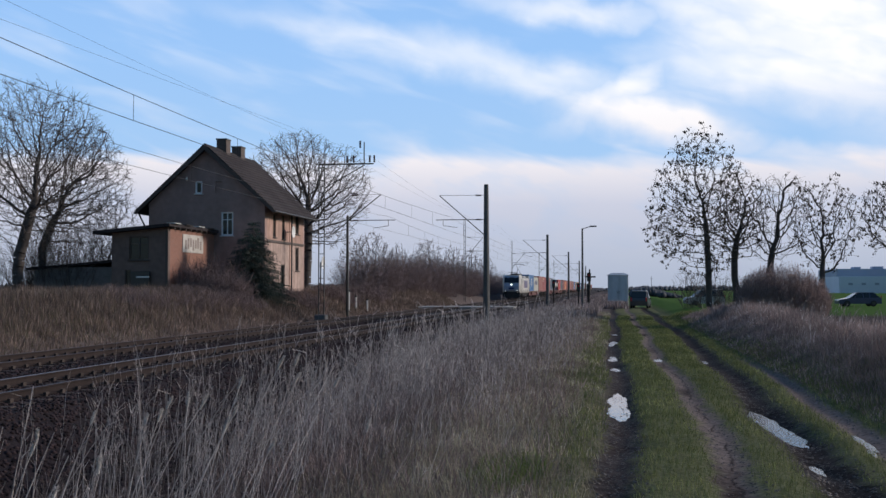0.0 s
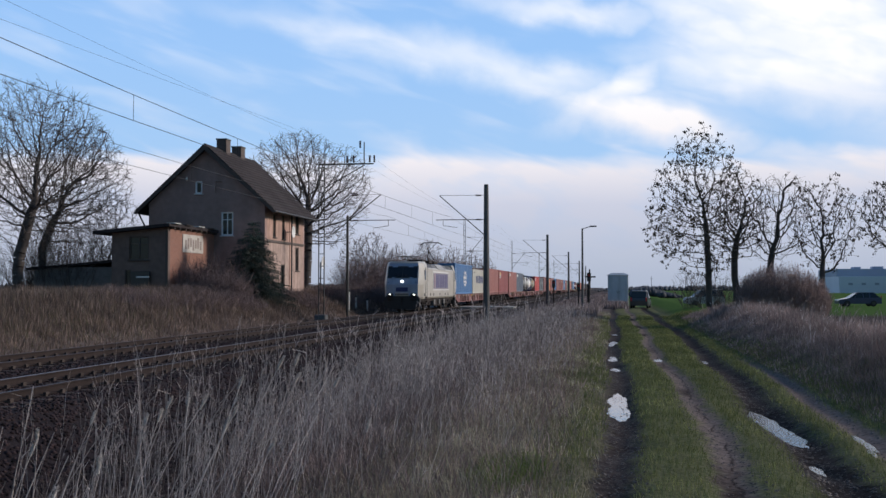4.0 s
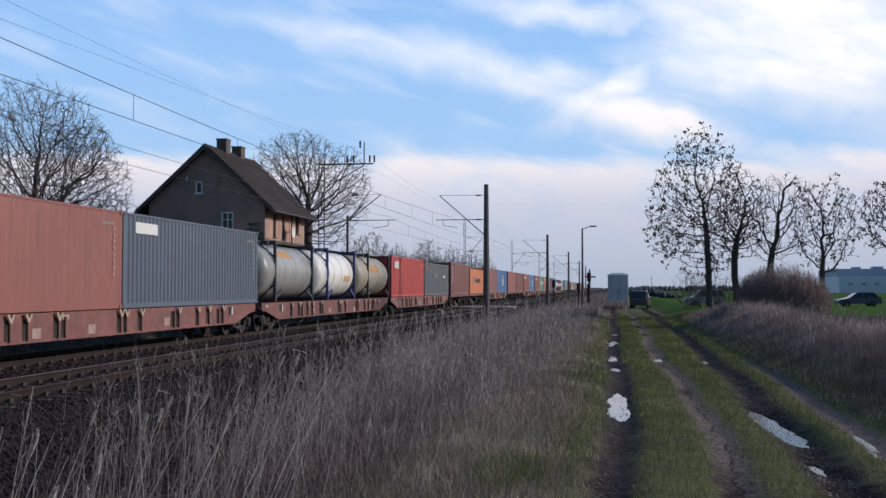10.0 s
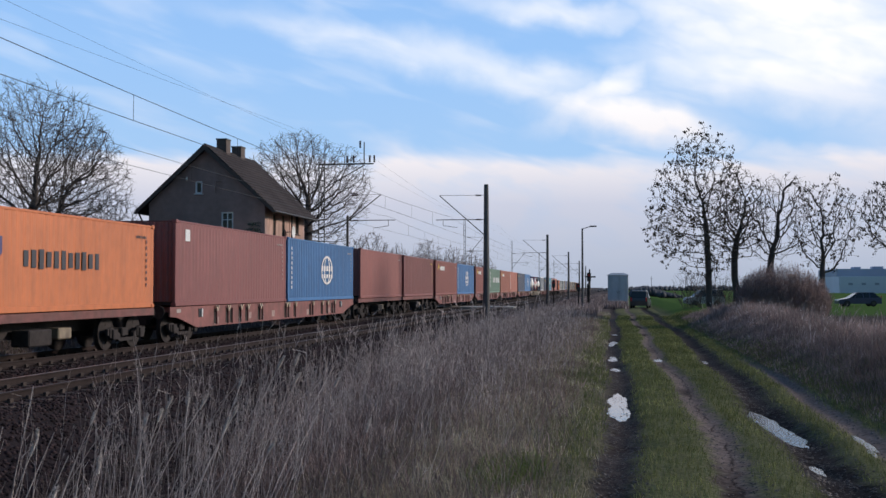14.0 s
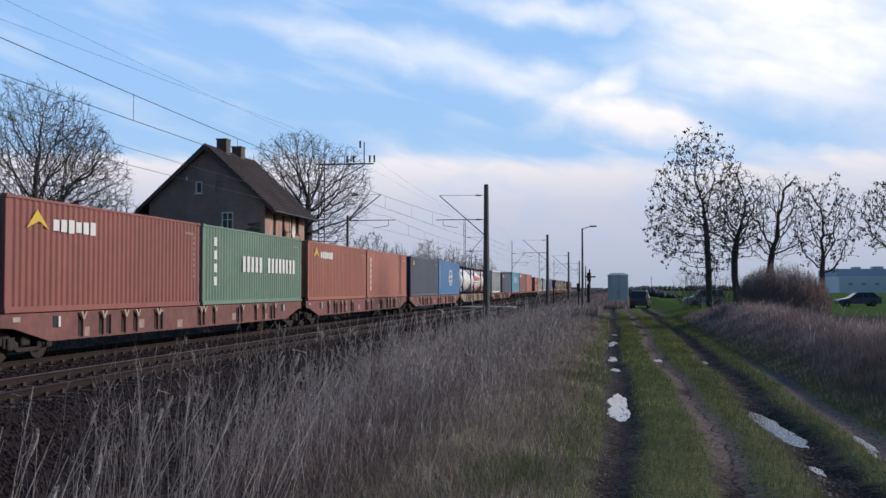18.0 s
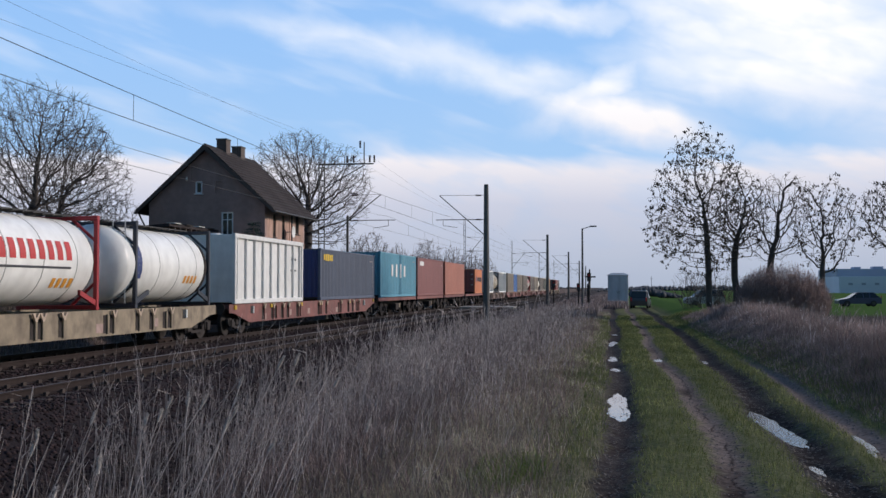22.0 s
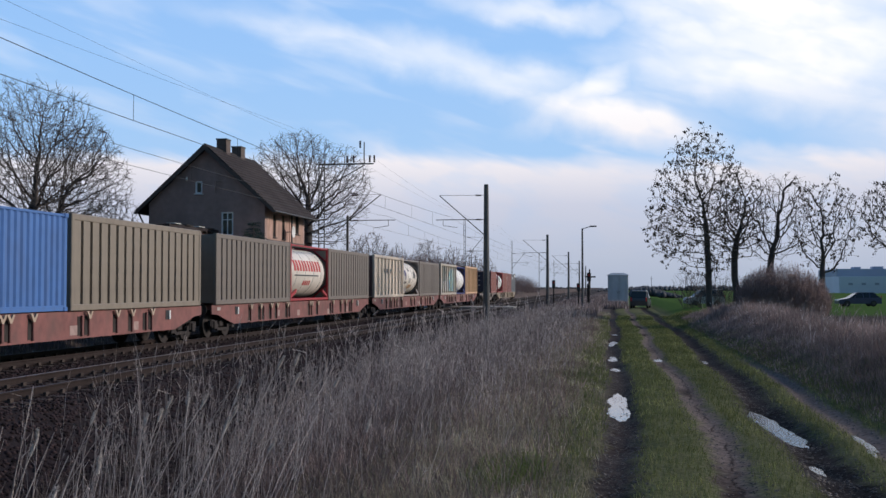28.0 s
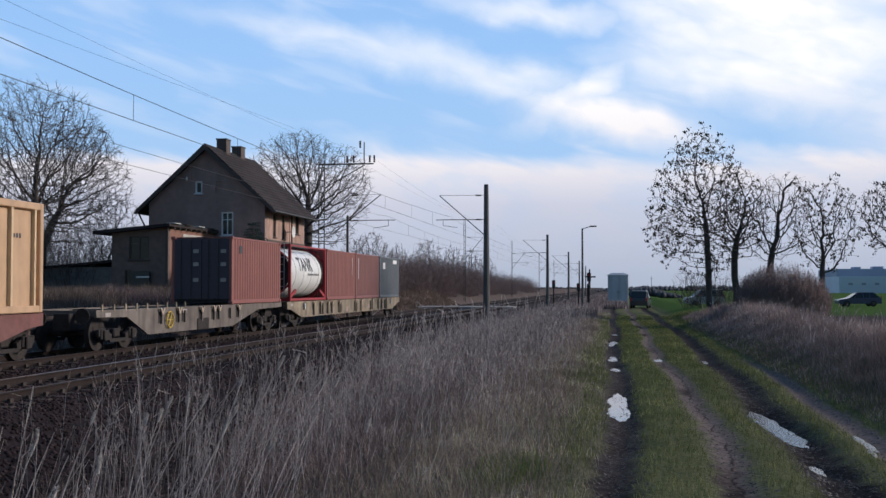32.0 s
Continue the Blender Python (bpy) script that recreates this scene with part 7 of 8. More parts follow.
def crown_tree(x, y, zb, seed, trunk, lobes, trunk_r, label, leaves=0, name="bare_tree", M_t=None, twigs=2, thin=0.0105, taper=1.85, **kw):
    """Tree with stem, limbs and twigs that fill an uneven crown."""
    P, parent, load = colonise(seed, trunk, lobes, **kw)
    r = np.random.default_rng(seed + 1)
    t = thing(name, label, "tree", "trees around the line", at=(x, y, zb))
    rad = np.maximum(trunk_r * (load / load[0]) ** (1 / taper), thin)
    i = np.arange(1, len(P))
    A, B, ra, rb = P[parent[i]], P[i], np.minimum(rad[parent[i]], rad[i] * 1.35), rad[i]
    main = np.zeros(len(P), bool)
    k = 0
    while load[k] > 0.1 * load[0]:
        main[k] = True
        c = np.flatnonzero(parent == k)
        if not len(c):
            break
        k = c[load[c].argmax()]
    ra[0] = trunk_r * 1.25
    k = main[i]
    part("trunk", smooth(quads("trunk", *sticks(A[k], B[k], ra[k], rb[k], 8), M_BARK)), M_BARK, t)
    k = ~main[i] & (rad[i] > thin * 1.9)
    tagged(part("branchwork", quads("branchwork", *sticks(A[k], B[k], ra[k], rb[k], 5), M_BARK), M_BARK, t), kind="stuff")
    k = ~main[i] & (rad[i] <= thin * 1.9)
    tip = np.flatnonzero(load <= 3)
    tip = np.repeat(tip[tip > 0], twigs)
    g = P[tip] - P[parent[tip]]
    g = g / np.linalg.norm(g, axis=1, keepdims=True) + r.normal(0, 0.55, g.shape)
    g /= np.linalg.norm(g, axis=1, keepdims=True)
    e = P[tip] + g * r.uniform(0.2, 0.62, len(tip))[:, None]
    a2, b2 = np.concatenate([A[k], P[tip]]), np.concatenate([B[k], e])
    r2, r3 = np.concatenate([ra[k], np.full(len(tip), thin * 0.85)]), np.concatenate([rb[k], np.full(len(tip), thin * 0.5)])
    tagged(part("crown", quads("crown", *sticks(a2, b2, r2, r3, 3), M_t or M_TWIG), None, t, "crown of fine bare twigs"), kind="stuff")
    if leaves:
        # withered leaves hang in small bunches from the twig ends
        c = e[r.integers(0, len(e), leaves // 3)]
        pick = np.repeat(c, 3, 0) + r.normal(0, 0.07, (len(c) * 3, 3)) - [0, 0, 0.06]
        m = len(pick)
        s = r.uniform(0.055, 0.125, m)
        u = r.normal(0, 0.5, (m, 3)); u[:, 2] -= 1.0
        u /= np.linalg.norm(u, axis=1, keepdims=True)
        v = np.cross(u, r.normal(0, 1, (m, 3))); v /= np.linalg.norm(v, axis=1, keepdims=True)
        V = np.stack([pick - u * s[:, None], pick + v * s[:, None] * 0.55, pick + u * s[:, None], pick - v * s[:, None] * 0.55], 1).reshape(-1, 3)
        tagged(part("leaves", quads("leaves", V, np.arange(4 * m).reshape(-1, 4), M_LEAF), M_LEAF, t, "sparse withered leaves"), kind="stuff")
    return t


def plant_bush(x, y, w, d, h, seed, label, n=900, M_t=None, name="bare_shrub", dome_top=False):
    """Many stems fanned out from a patch of ground, each with twigs."""
    r = np.random.default_rng(seed)
    base = np.c_[r.uniform(-w / 2, w / 2, n) * 0.8, r.uniform(-d / 2, d / 2, n) * 0.8, np.zeros(n)]
    z0 = ground_z(x + base[:, 0], y + base[:, 1])
    base[:, 2] = z0 - 0.05
    dome = np.sqrt(np.maximum(0.08, 1 - (base[:, 0] / (w * 0.5)) ** 2 * 0.85))
    ln = h * dome * r.uniform(0.55, 1.05, n)
    dr = np.c_[base[:, 0] / w * 0.7 + r.normal(0, 0.22, n), base[:, 1] / d * 0.5 + r.normal(0, 0.22, n), np.ones(n)]
    dr /= np.linalg.norm(dr, axis=1, keepdims=True)
    mid = base + dr * ln[:, None] * 0.5
    dr2 = dr + r.normal(0, 0.2, (n, 3)); dr2 /= np.linalg.norm(dr2, axis=1, keepdims=True)
    tip = mid + dr2 * ln[:, None] * 0.5
    A, B, ra, rb = [base, mid], [mid, tip], [np.full(n, .016), np.full(n, .011)], [np.full(n, .011), np.full(n, .006)]
    for k in range(5):
        f = r.uniform(0.15, 1.0, n)[:, None]
        st = np.where(f < 0.5, base + (mid - base) * f * 2, mid + (tip - mid) * (f - 0.5) * 2)
        dd = dr2 + r.normal(0, 0.5, (n, 3)); dd /= np.linalg.norm(dd, axis=1, keepdims=True)
        A.append(st); B.append(st + dd * (h * r.uniform(0.1, 0.24, n))[:, None])
        ra.append(np.full(n, .009)); rb.append(np.full(n, .005))
    zb = float(z0.min())
    if dome_top:
        for P in A + B:
            q = P - [0, 0, zb]
            rr = np.sqrt((q[:, 0] / (w / 2)) ** 2 + (q[:, 1] / (d / 2)) ** 2 + (q[:, 2] / h) ** 2)
            f = np.where(rr > 1, np.maximum(rr, 1) ** -0.6, 1.0)[:, None]
            P[:] = q * f + [0, 0, zb]
    ob = thing(name, label, "shrub", "shrubs along the line", at=(x, y, zb))
    for nm, a, b in (("stem_mass", 0, 2), ("twig_mass", 2, 7)):
        V, F = sticks(np.concatenate(A[a:b]), np.concatenate(B[a:b]), np.concatenate(ra[a:b]), np.concatenate(rb[a:b]), 3)
        tagged(part(nm, quads(nm, V - np.array([0, 0, zb]), F, M_t or M_TWIG_RED), None, ob), kind="stuff")
    return ob


BANK = 1.2
crown_tree(-36.1, 61.0, BANK, 11, [(0, 0, -0.4), (0.15, 0, 2.8), (0.9, 0.3, 6.0)], [(0.6, 0, 8.6, 5.4, 4.4, 5.2), (2.6, -0.5, 10.4, 2.8, 2.6, 2.6), (2.0, 0, 5.2, 3.0, 2.6, 1.8)], 0.34, "tall bare broad tree behind the railway bank", n=5200, thin=0.0145)
crown_tree(-37.2, 66.0, BANK, 12, [(0, 0, -0.4), (-0.05, 0, 3.6), (0.8, 0, 5.5)], [(2.2, 0, 7.6, 3.6, 3.2, 4.6), (4.2, 0, 8.0, 1.9, 2.2, 2.6)], 0.27, "bare tree with a forked trunk behind the bank", n=3400, thin=0.0145, up=0.0)
crown_tree(-40.6, 60.0, BANK, 13, [(0, 0, -0.4), (0.1, 0, 3.5)], [(0.5, 0, 8.4, 3.6, 3.4, 5.2)], 0.28, "tall bare tree behind the bank", n=2400, thin=0.0145)
crown_tree(-34.2, 69.0, BANK, 14, [(0, 0, -0.3), (0.0, 0, 1.6)], [(0.3, 0, 4.6, 2.4, 2.2, 3.0)], 0.13, "slender bare tree near the brick shed", n=1200, thin=0.0145)
plant_bush(-35.5, 65.0, 7.0, 4.0, 5.0, 95, "tall leafless thicket under the bare trees", 520, M_TWIG)
crown_tree(-24.8, 85.0, BANK, 15, [(0, 0, -0.4), (0.1, 0, 4.2), (0.2, 0, 6.2)], [(-0.6, 0, 9.6, 4.6, 4.0, 4.3), (3.6, 0, 9.0, 2.0, 2.4, 3.4), (2.2, 0, 5.6, 2.2, 2.2, 1.6)], 0.46, "large bare tree behind the railway house", n=5600, thin=0.0155, up=-0.02)
crown_tree(-34.0, 82.0, BANK, 16, [(0, 0, -0.3), (0, 0, 2.5)], [(0, 0, 6.0, 2.4, 2.2, 2.8)], 0.13, "small bare tree behind the house", n=1200, thin=0.012)
# twigs lightened in colour to stand for haze over the distance
M_TWIG_HAZED = mat("hazed_grey_brown_twigs", (0.20, 0.17, 0.165), 0.9, 0.25, 3, island=0.6)
for x, y, h, w, seed, n in ((-27.4, 112, 6.3, 1.8, 301, 420), (-26.7, 118, 7.3, 2.4, 302, 800), (-25.8, 128, 6.4, 1.2, 303, 700), (-24.1, 140, 7.5, 1.9, 304, 600), (-22.3, 150, 7.0, 1.6, 305, 450), (-21.7, 165, 6.9, 2.0, 306, 450), (-21.8, 185, 6.2, 2.2, 307, 400)):
    crown_tree(x, y, BANK, seed, [(0, 0, -0.4), (0.1, 0, h * 0.28)], [(0, 0, h * 0.62, w, w, h * 0.38), (-0.5 * w, 0, h * 0.5, w * 0.6, w * 0.6, h * 0.25), (0.5 * w, 0, h * 0.55, w * 0.6, w * 0.6, h * 0.28)], 0.14, "bare young tree in the thicket by the line", n=n, M_t=M_TWIG_HAZED, thin=0.022, up=0.35)
crown_tree(6.55, 75.0, 0.1, 237, [(0, 0, -0.4), (-0.05, 0, 3.0), (-0.2, 0, 6.6)], [(-0.6, 0, 7.6, 3.5, 3.2, 5.2), (-2.6, 0, 6.2, 2.0, 2.2, 2.6), (-0.5, 0, 11.6, 1.5, 1.6, 1.6)], 0.215, "roadside tree with sparse withered leaves still on", leaves=3600, name="roadside_tree", n=2400, step=0.33, kill=0.5)
crown_tree(8.6, 76.0, 0.1, 51, [(0, 0, -0.4), (-0.3, 0, 3.4), (-0.1, 0, 5.4)], [(0.1, 0, 7.0, 2.3, 2.4, 3.2)], 0.23, "leaning roadside tree with a few withered leaves", leaves=700, name="roadside_tree", n=1100, step=0.33, kill=0.5)
crown_tree(10.7, 77.0, 0.1, 52, [(0, 0, -0.4), (0.1, 0, 3.2), (0.3, 0, 4.6)], [(0.5, 0, 6.8, 2.5, 2.4, 3.2), (1.4, 0, 8.4, 1.3, 1.4, 1.8)], 0.22, "nearly bare roadside tree", leaves=60, name="roadside_tree", n=1100, step=0.33, kill=0.5)
crown_tree(14.5, 78.0, 0.1, 242, [(0, 0, -0.4), (0.0, 0, 3.4)], [(0.25, 0, 6.4, 2.5, 2.4, 3.4)], 0.185, "roadside tree with sparse withered leaves still on", leaves=1100, name="roadside_tree", n=1200, step=0.33, kill=0.5)
crown_tree(19.8, 79.0, 0.1, 54, [(0, 0, -0.4), (-0.1, 0, 3.4)], [(-0.1, 0, 7.0, 2.6, 2.6, 3.0)], 0.2, "roadside tree with sparse withered leaves still on", leaves=1500, name="roadside_tree", n=1200, step=0.33, kill=0.5)

for i, (x, y, w, d, h, n) in enumerate(((-24.5, 108, 7, 10, 4.3, 800), (-23.8, 122, 6, 14, 5.0, 900), (-23.0, 138, 6, 16, 5.2, 900), (-22.5, 158, 6, 20, 5.0, 900), (-22.5, 182, 6, 24, 4.2, 900), (-22.5, 215, 7, 36, 4.0, 900), (-23, 270, 8, 60, 4.0, 900))):
    plant_bush(x, y, w, d, h, 70 + i, "dense red-brown leafless thicket beside the line", n)
plant_bush(9.1, 60.0, 4.9, 4.2, 3.4, 90, "dense rounded brown shrub by the field", 1700, mat("brown_shrub_twigs", (0.30, 0.215, 0.198), 0.9, 0.25, 3, island=0.6), dome_top=True)
plant_bush(8.2, 90.0, 6.4, 3.0, 3.6, 91, "loose grey shrub behind the roadside trees", 150, M_TWIG)
plant_bush(-22.3, 60.5, 2.6, 2.4, 2.0, 92, "low brown shrub on the bank before the house", 500)
plant_bush(-24.6, 62.0, 2.2, 2.2, 2.4, 93, "low brown shrub beside the brick shed", 500)
for i, (x, y, w, h) in enumerate(((-21.9, 47, 6, 1.0), (-21.6, 53, 6, 1.1), (-21.0, 58, 5, 1.1), (-20.8, 70, 5, 1.2), (-20.8, 80, 6, 1.5), (-21, 92, 7, 1.8))):
    plant_bush(x, y, 3.2, w, h, 100 + i, "low russet scrub on the railway bank", 420)


def spruce(x, y, zb, h, w, seed):
    t = thing("spruce_tree", "small dark green spruce in front of the house", "tree", "trees around the line", at=(x, y, zb))
    part("trunk", MB().tube((0, 0, -0.2), (0, 0, h), 0.11, 0.02, n=8), M_BARK, t)
    r = np.random.default_rng(seed)
    n = 620
    f = np.sqrt(r.uniform(0.0, 1, n))
    z = h * (1 - f) + 0.15
    a = r.uniform(0, 6.283, n)
    ln = w / 2 * (0.12 + 0.95 * f) * r.uniform(0.7, 1.1, n)
    A = np.c_[0 * z, 0 * z, z]
    B = A + np.c_[np.cos(a) * ln, np.sin(a) * ln, -0.28 * ln + 0.1]
    V, F = sticks(A, B, np.full(n, .02), np.full(n, .008), 3)
    tagged(part("branchwork", quads("branchwork", V, F, M_BARK), M_BARK, t), kind="stuff")
    m = 34
    q = r.uniform(0.2, 1.03, (n, m))[..., None]
    P = (A[:, None] + (B - A)[:, None] * q).reshape(-1, 3)
    dd = r.normal(0, 1, P.shape); dd[:, 2] -= 0.5
    dd /= np.linalg.norm(dd, axis=1, keepdims=True)
    V, F = sticks(P, P + dd * r.uniform(0.1, 0.24, len(P))[:, None], np.full(len(P), .014), np.full(len(P), .004), 3)
    tagged(part("crown", quads("crown", V, F, M_NEEDLE), M_NEEDLE, t, "dense dark needles"), kind="stuff")


spruce(-22.2, 64.5, 1.0, 5.2, 5.8, 3)
plant_bush(-24.0, 63.4, 2.4, 2.0, 3.0, 94, "upright brown shrub before the dark gable", 420)


def dry_material(name, lo, hi, rough=0.85, through_light=0.35):
    m = bpy.data.materials.new(name)
    m.use_nodes = True
    N, L = m.node_tree.nodes, m.node_tree.links
    g = N.new("ShaderNodeNewGeometry")
    cr = N.new("ShaderNodeValToRGB")
    cr.color_ramp.elements[0].color, cr.color_ramp.elements[1].color = (*lo, 1), (*hi, 1)
    mid = cr.color_ramp.elements.new(0.66)
    mid.color = (*[p + (q - p) * 0.26 for p, q in zip(lo, hi)], 1)
    n = N.new("ShaderNodeTexNoise"); n.inputs["Scale"].default_value = 0.7
    L.new(g.outputs["Position"], n.inputs["Vector"])
    a = N.new("ShaderNodeMath"); a.operation = "MULTIPLY_ADD"; a.inputs[1].default_value = 0.7
    L.new(g.outputs["Random Per Island"], a.inputs[0])
    s = N.new("ShaderNodeMath"); s.operation = "MULTIPLY_ADD"; s.inputs[1].default_value, s.inputs[2].default_value = 1.0, -0.35
    L.new(n.outputs[0], s.inputs[0]); L.new(s.outputs[0], a.inputs[2])
    L.new(a.outputs[0], cr.inputs[0])
    b = N["Principled BSDF"]
    L.new(cr.outputs[0], b.inputs["Base Color"])
    b.inputs["Roughness"].default_value = rough
    b.inputs["Specular IOR Level"].default_value = 0.25
    tr = N.new("ShaderNodeBsdfTranslucent")
    L.new(cr.outputs[0], tr.inputs[0])
    ms = N.new("ShaderNodeMixShader"); ms.inputs[0].default_value = through_light
    L.new(b.outputs[0], ms.inputs[1]); L.new(tr.outputs[0], ms.inputs[2])
    L.new(ms.outputs[0], N["Material Output"].inputs[0])
    return m


M_DRY = dry_material("bleached_dry_grass", (0.055, 0.042, 0.041), (0.88, 0.72, 0.68))
M_STALK = dry_material("grey_dead_stalks", (0.17, 0.137, 0.133), (0.98, 0.88, 0.83), through_light=0.1)
M_PALE = dry_material("pale_dead_stalks", (0.40, 0.34, 0.32), (0.86, 0.77, 0.72), through_light=0.0)
M_LITTER = dry_material("matted_red_brown_litter", (0.11, 0.08, 0.073), (0.78, 0.59, 0.53))
M_DRY_ROSE = dry_material("pinkish_brown_dry_grass", (0.18, 0.136, 0.128), (0.82, 0.64, 0.59))
M_BANK = dry_material("brown_bank_grass", (0.085, 0.063, 0.052), (0.56, 0.42, 0.345))
M_BANK_OLIVE = dry_material("olive_bank_grass", (0.07, 0.07, 0.038), (0.30, 0.28, 0.16))
M_GREEN = dry_material("short_green_grass", (0.075, 0.095, 0.033), (0.44, 0.45, 0.175), through_light=0.25)


def blades(x, y, h, w, lean, seed, material, name, label, z_off=-0.02):
    r = np.random.default_rng(seed)
    n = len(x)
    z = ground_z(x, y) + z_off
    a = r.uniform(0, 6.283, n)
    b = r.uniform(0, 6.283, n)
    side = np.c_[np.cos(a), np.sin(a), np.zeros(n)] * w[:, None] / 2
    bend = np.c_[np.cos(b), np.sin(b), np.zeros(n)] * (lean * h)[:, None]
    P0 = np.c_[x, y, z]
    P1 = P0 + bend * 0.35 + np.c_[np.zeros(n), np.zeros(n), h * 0.58]
    P2 = P0 + bend + np.c_[np.zeros(n), np.zeros(n), h * np.sqrt(np.maximum(1 - lean ** 2, 0.2))]
    V = np.stack([P0 - side, P0 + side, P1 - side * 0.8, P1 + side * 0.8, P2], 1).reshape(-1, 3)
    f = np.array([(0, 1, 3), (0, 3, 2), (2, 3, 4)])
    F = (f[None] + 5 * np.arange(n)[:, None, None]).reshape(-1, 3)
    return solid(name, quads(name, V, F, material), None, label, "grass", kind="stuff")


def scatter(n, x0, x1, y0, y1, power, seed):
    r = np.random.default_rng(seed)
    y = y0 * (y1 / y0) ** (r.uniform(0, 1, n) ** power)
    return r.uniform(x0, x1, n), y, r


VERGE_Y = [4, 8, 10, 14, 20, 70]
VERGE_X = [-2.2, -2.9, -3.5, -4.7, -6.3, -7.2]


def patchy(x, y, s):
    """0 to 1, uneven in clumps of two sizes."""
    return np.clip(0.5 + 0.45 * lump(x, y, s) + 0.3 * lump(x + 31, y - 17, s * 3.1), 0, 1)


# mown-off tangle of thin dry grass between the tracks and the path
x, y, r = scatter(125000, -7.8, -0.7, 4.2, 118, 0.85, 1)
tuft = patchy(x, y, 1.3)
edge = np.interp(y, VERGE_Y, VERGE_X)
chance = np.interp(y, [4, 8, 14, 20], [0.06, 0.08, 0.28, 0.95]) * np.clip((x - edge) / 2.2 + 0.4, 0.06, 1) * (0.15 + 0.85 * tuft) * np.interp(x + 0.4 * lump(x, y, 0.7), [-3.4, -2.2, -1.2, -0.8], [1, 0.9, 0.6, 0.15])
keep = r.uniform(0, 1, len(x)) < chance
x, y, tuft = x[keep], y[keep], tuft[keep]
tall = np.interp(x, [-7.5, -5.5, -3.6, -2.4, -1.6, -0.8], [0.62, 0.66, 0.54, 0.34, 0.18, 0.08])
h = tall * r.uniform(0.2, 1.2, len(x)) * (0.45 + 0.75 * tuft)
blades(x, y, h, np.maximum(0.006, y * 0.00043) * r.uniform(0.5, 1.3, len(x)), np.abs(r.normal(0.3, 0.34, len(x))).clip(0, 0.95), 2, M_DRY, "dry_grass", "tall bleached dry grass beside the tracks")
# matted litter at its foot
x, y, r = scatter(85000, -7.0, -0.6, 4.5, 80, 0.85, 3)
k = (r.uniform(0, 1, len(x)) < np.interp(y, [7, 13], [0.3, 1])) & (x > np.interp(y, VERGE_Y, VERGE_X) - 0.6) & (r.uniform(0, 1, len(x)) < np.interp(x + 0.4 * lump(x, y, 0.7), [-1.9, -1.0, -0.6], [1, 0.35, 0.05]))
x, y = x[k], y[k]
blades(x, y, r.uniform(0.12, 0.5, len(x)) * (0.6 + 0.6 * patchy(x, y, 0.9)), np.maximum(0.007, y * 0.00048), r.uniform(0.45, 0.93, len(x)), 4, M_LITTER, "grass_litter", "matted red-brown grass litter under the stalks")


def stalks(n, x0, x1, y0, y1, h0, h1, seed, name, label, material, wide=0.00032, side_twigs=2, bend=0.11, chance=None):
    """Single dead stems, kinked at their joints, with short side twigs and husks above."""
    x, y, r = scatter(n, x0, x1, y0, y1, 0.9, seed)
    if chance is not None:
        k = r.uniform(0, 1, len(x)) < chance(x, y)
        x, y = x[k], y[k]
    n = len(x)
    h = h0 + (h1 - h0) * r.uniform(0, 1, n) ** 1.6
    if x1 < 0:
        h = h * np.interp(x, [-3.5, -1.4, -0.9], [1.0, 0.65, 0.4])
    p = np.c_[x, y, ground_z(x, y) - 0.02]
    d = np.c_[r.normal(0.02, 0.10, n), r.normal(0, 0.10, n), np.ones(n)]
    flop = r.uniform(0, 1, n) < 0.09
    d[flop, :2] += r.normal(0, 0.6, (int(flop.sum()), 2))
    w = np.maximum(0.0021, y * wide) * r.uniform(0.55, 1.25, n)
    A, B, ra, rb = [], [], [], []
    m = 5
    for k in range(m):
        q = p + d * (h / m)[:, None]
        A.append(p); B.append(q); ra.append(w * (1 - 0.13 * k)); rb.append(w * (1 - 0.13 * (k + 1)))
        if k >= 2:
            for j in range(side_twigs):
                s = p + (q - p) * r.uniform(0, 1, n)[:, None]
                dd = d + r.normal(0, 0.5, (n, 3))
                on = r.uniform(0, 1, n) < 0.6
                A.append(s[on]); B.append((s + dd * (h * r.uniform(0.02, 0.10, n))[:, None])[on]); ra.append(w[on] * 1.0); rb.append(w[on] * 0.5)
        p, d = q, d + np.c_[r.normal(0.015, bend, n), r.normal(0, bend, n), np.zeros(n)]
    V, F = sticks(np.concatenate(A), np.concatenate(B), np.concatenate(ra), np.concatenate(rb), 3)
    solid(name, quads(name, V, F, material), None, label, "grass", kind="stuff")


_in = lambda x, y, pad: np.clip((x - np.interp(y, VERGE_Y, VERGE_X) + pad + np.interp(y, [8, 16], [2.2, 0.3])) / 1.6, 0.03, 1)
stalks(17000, -7.7, -0.9, 4.8, 105, 0.35, 1.1, 31, "dead_stalks", "grey-brown dead stalks with husks in the grass", M_STALK,
       chance=lambda x, y: _in(x, y, 0.6) * np.interp(x, [-4.0, -2.2, -1.0], [1.0, 0.9, 0.4]) * (0.15 + 0.85 * patchy(x, y, 1.7)) * np.interp(y, [6, 13, 19], [0.05, 0.2, 0.9]))
stalks(5200, -7.7, -1.0, 4.8, 90, 0.5, 1.3, 37, "dead_stalks", "pale dead stalks with branched tops in the grass", M_PALE,
       chance=lambda x, y: _in(x, y, 1.2) * np.interp(x, [-4.0, -2.2, -1.0], [1.0, 0.8, 0.25]) * (patchy(x, y, 1.1) > 0.45) * np.interp(y, [6, 13, 19], [0.08, 0.25, 1.0]))
stalks(1500, -7.4, -3.6, 10.0, 62, 0.8, 2.1, 38, "tall_stalks", "tall thin lone stalks before the tracks", M_PALE, wide=0.00026, side_twigs=3, bend=0.06,
       chance=lambda x, y: _in(x, y, 2.2) * (patchy(x, y, 0.8) > 0.4))
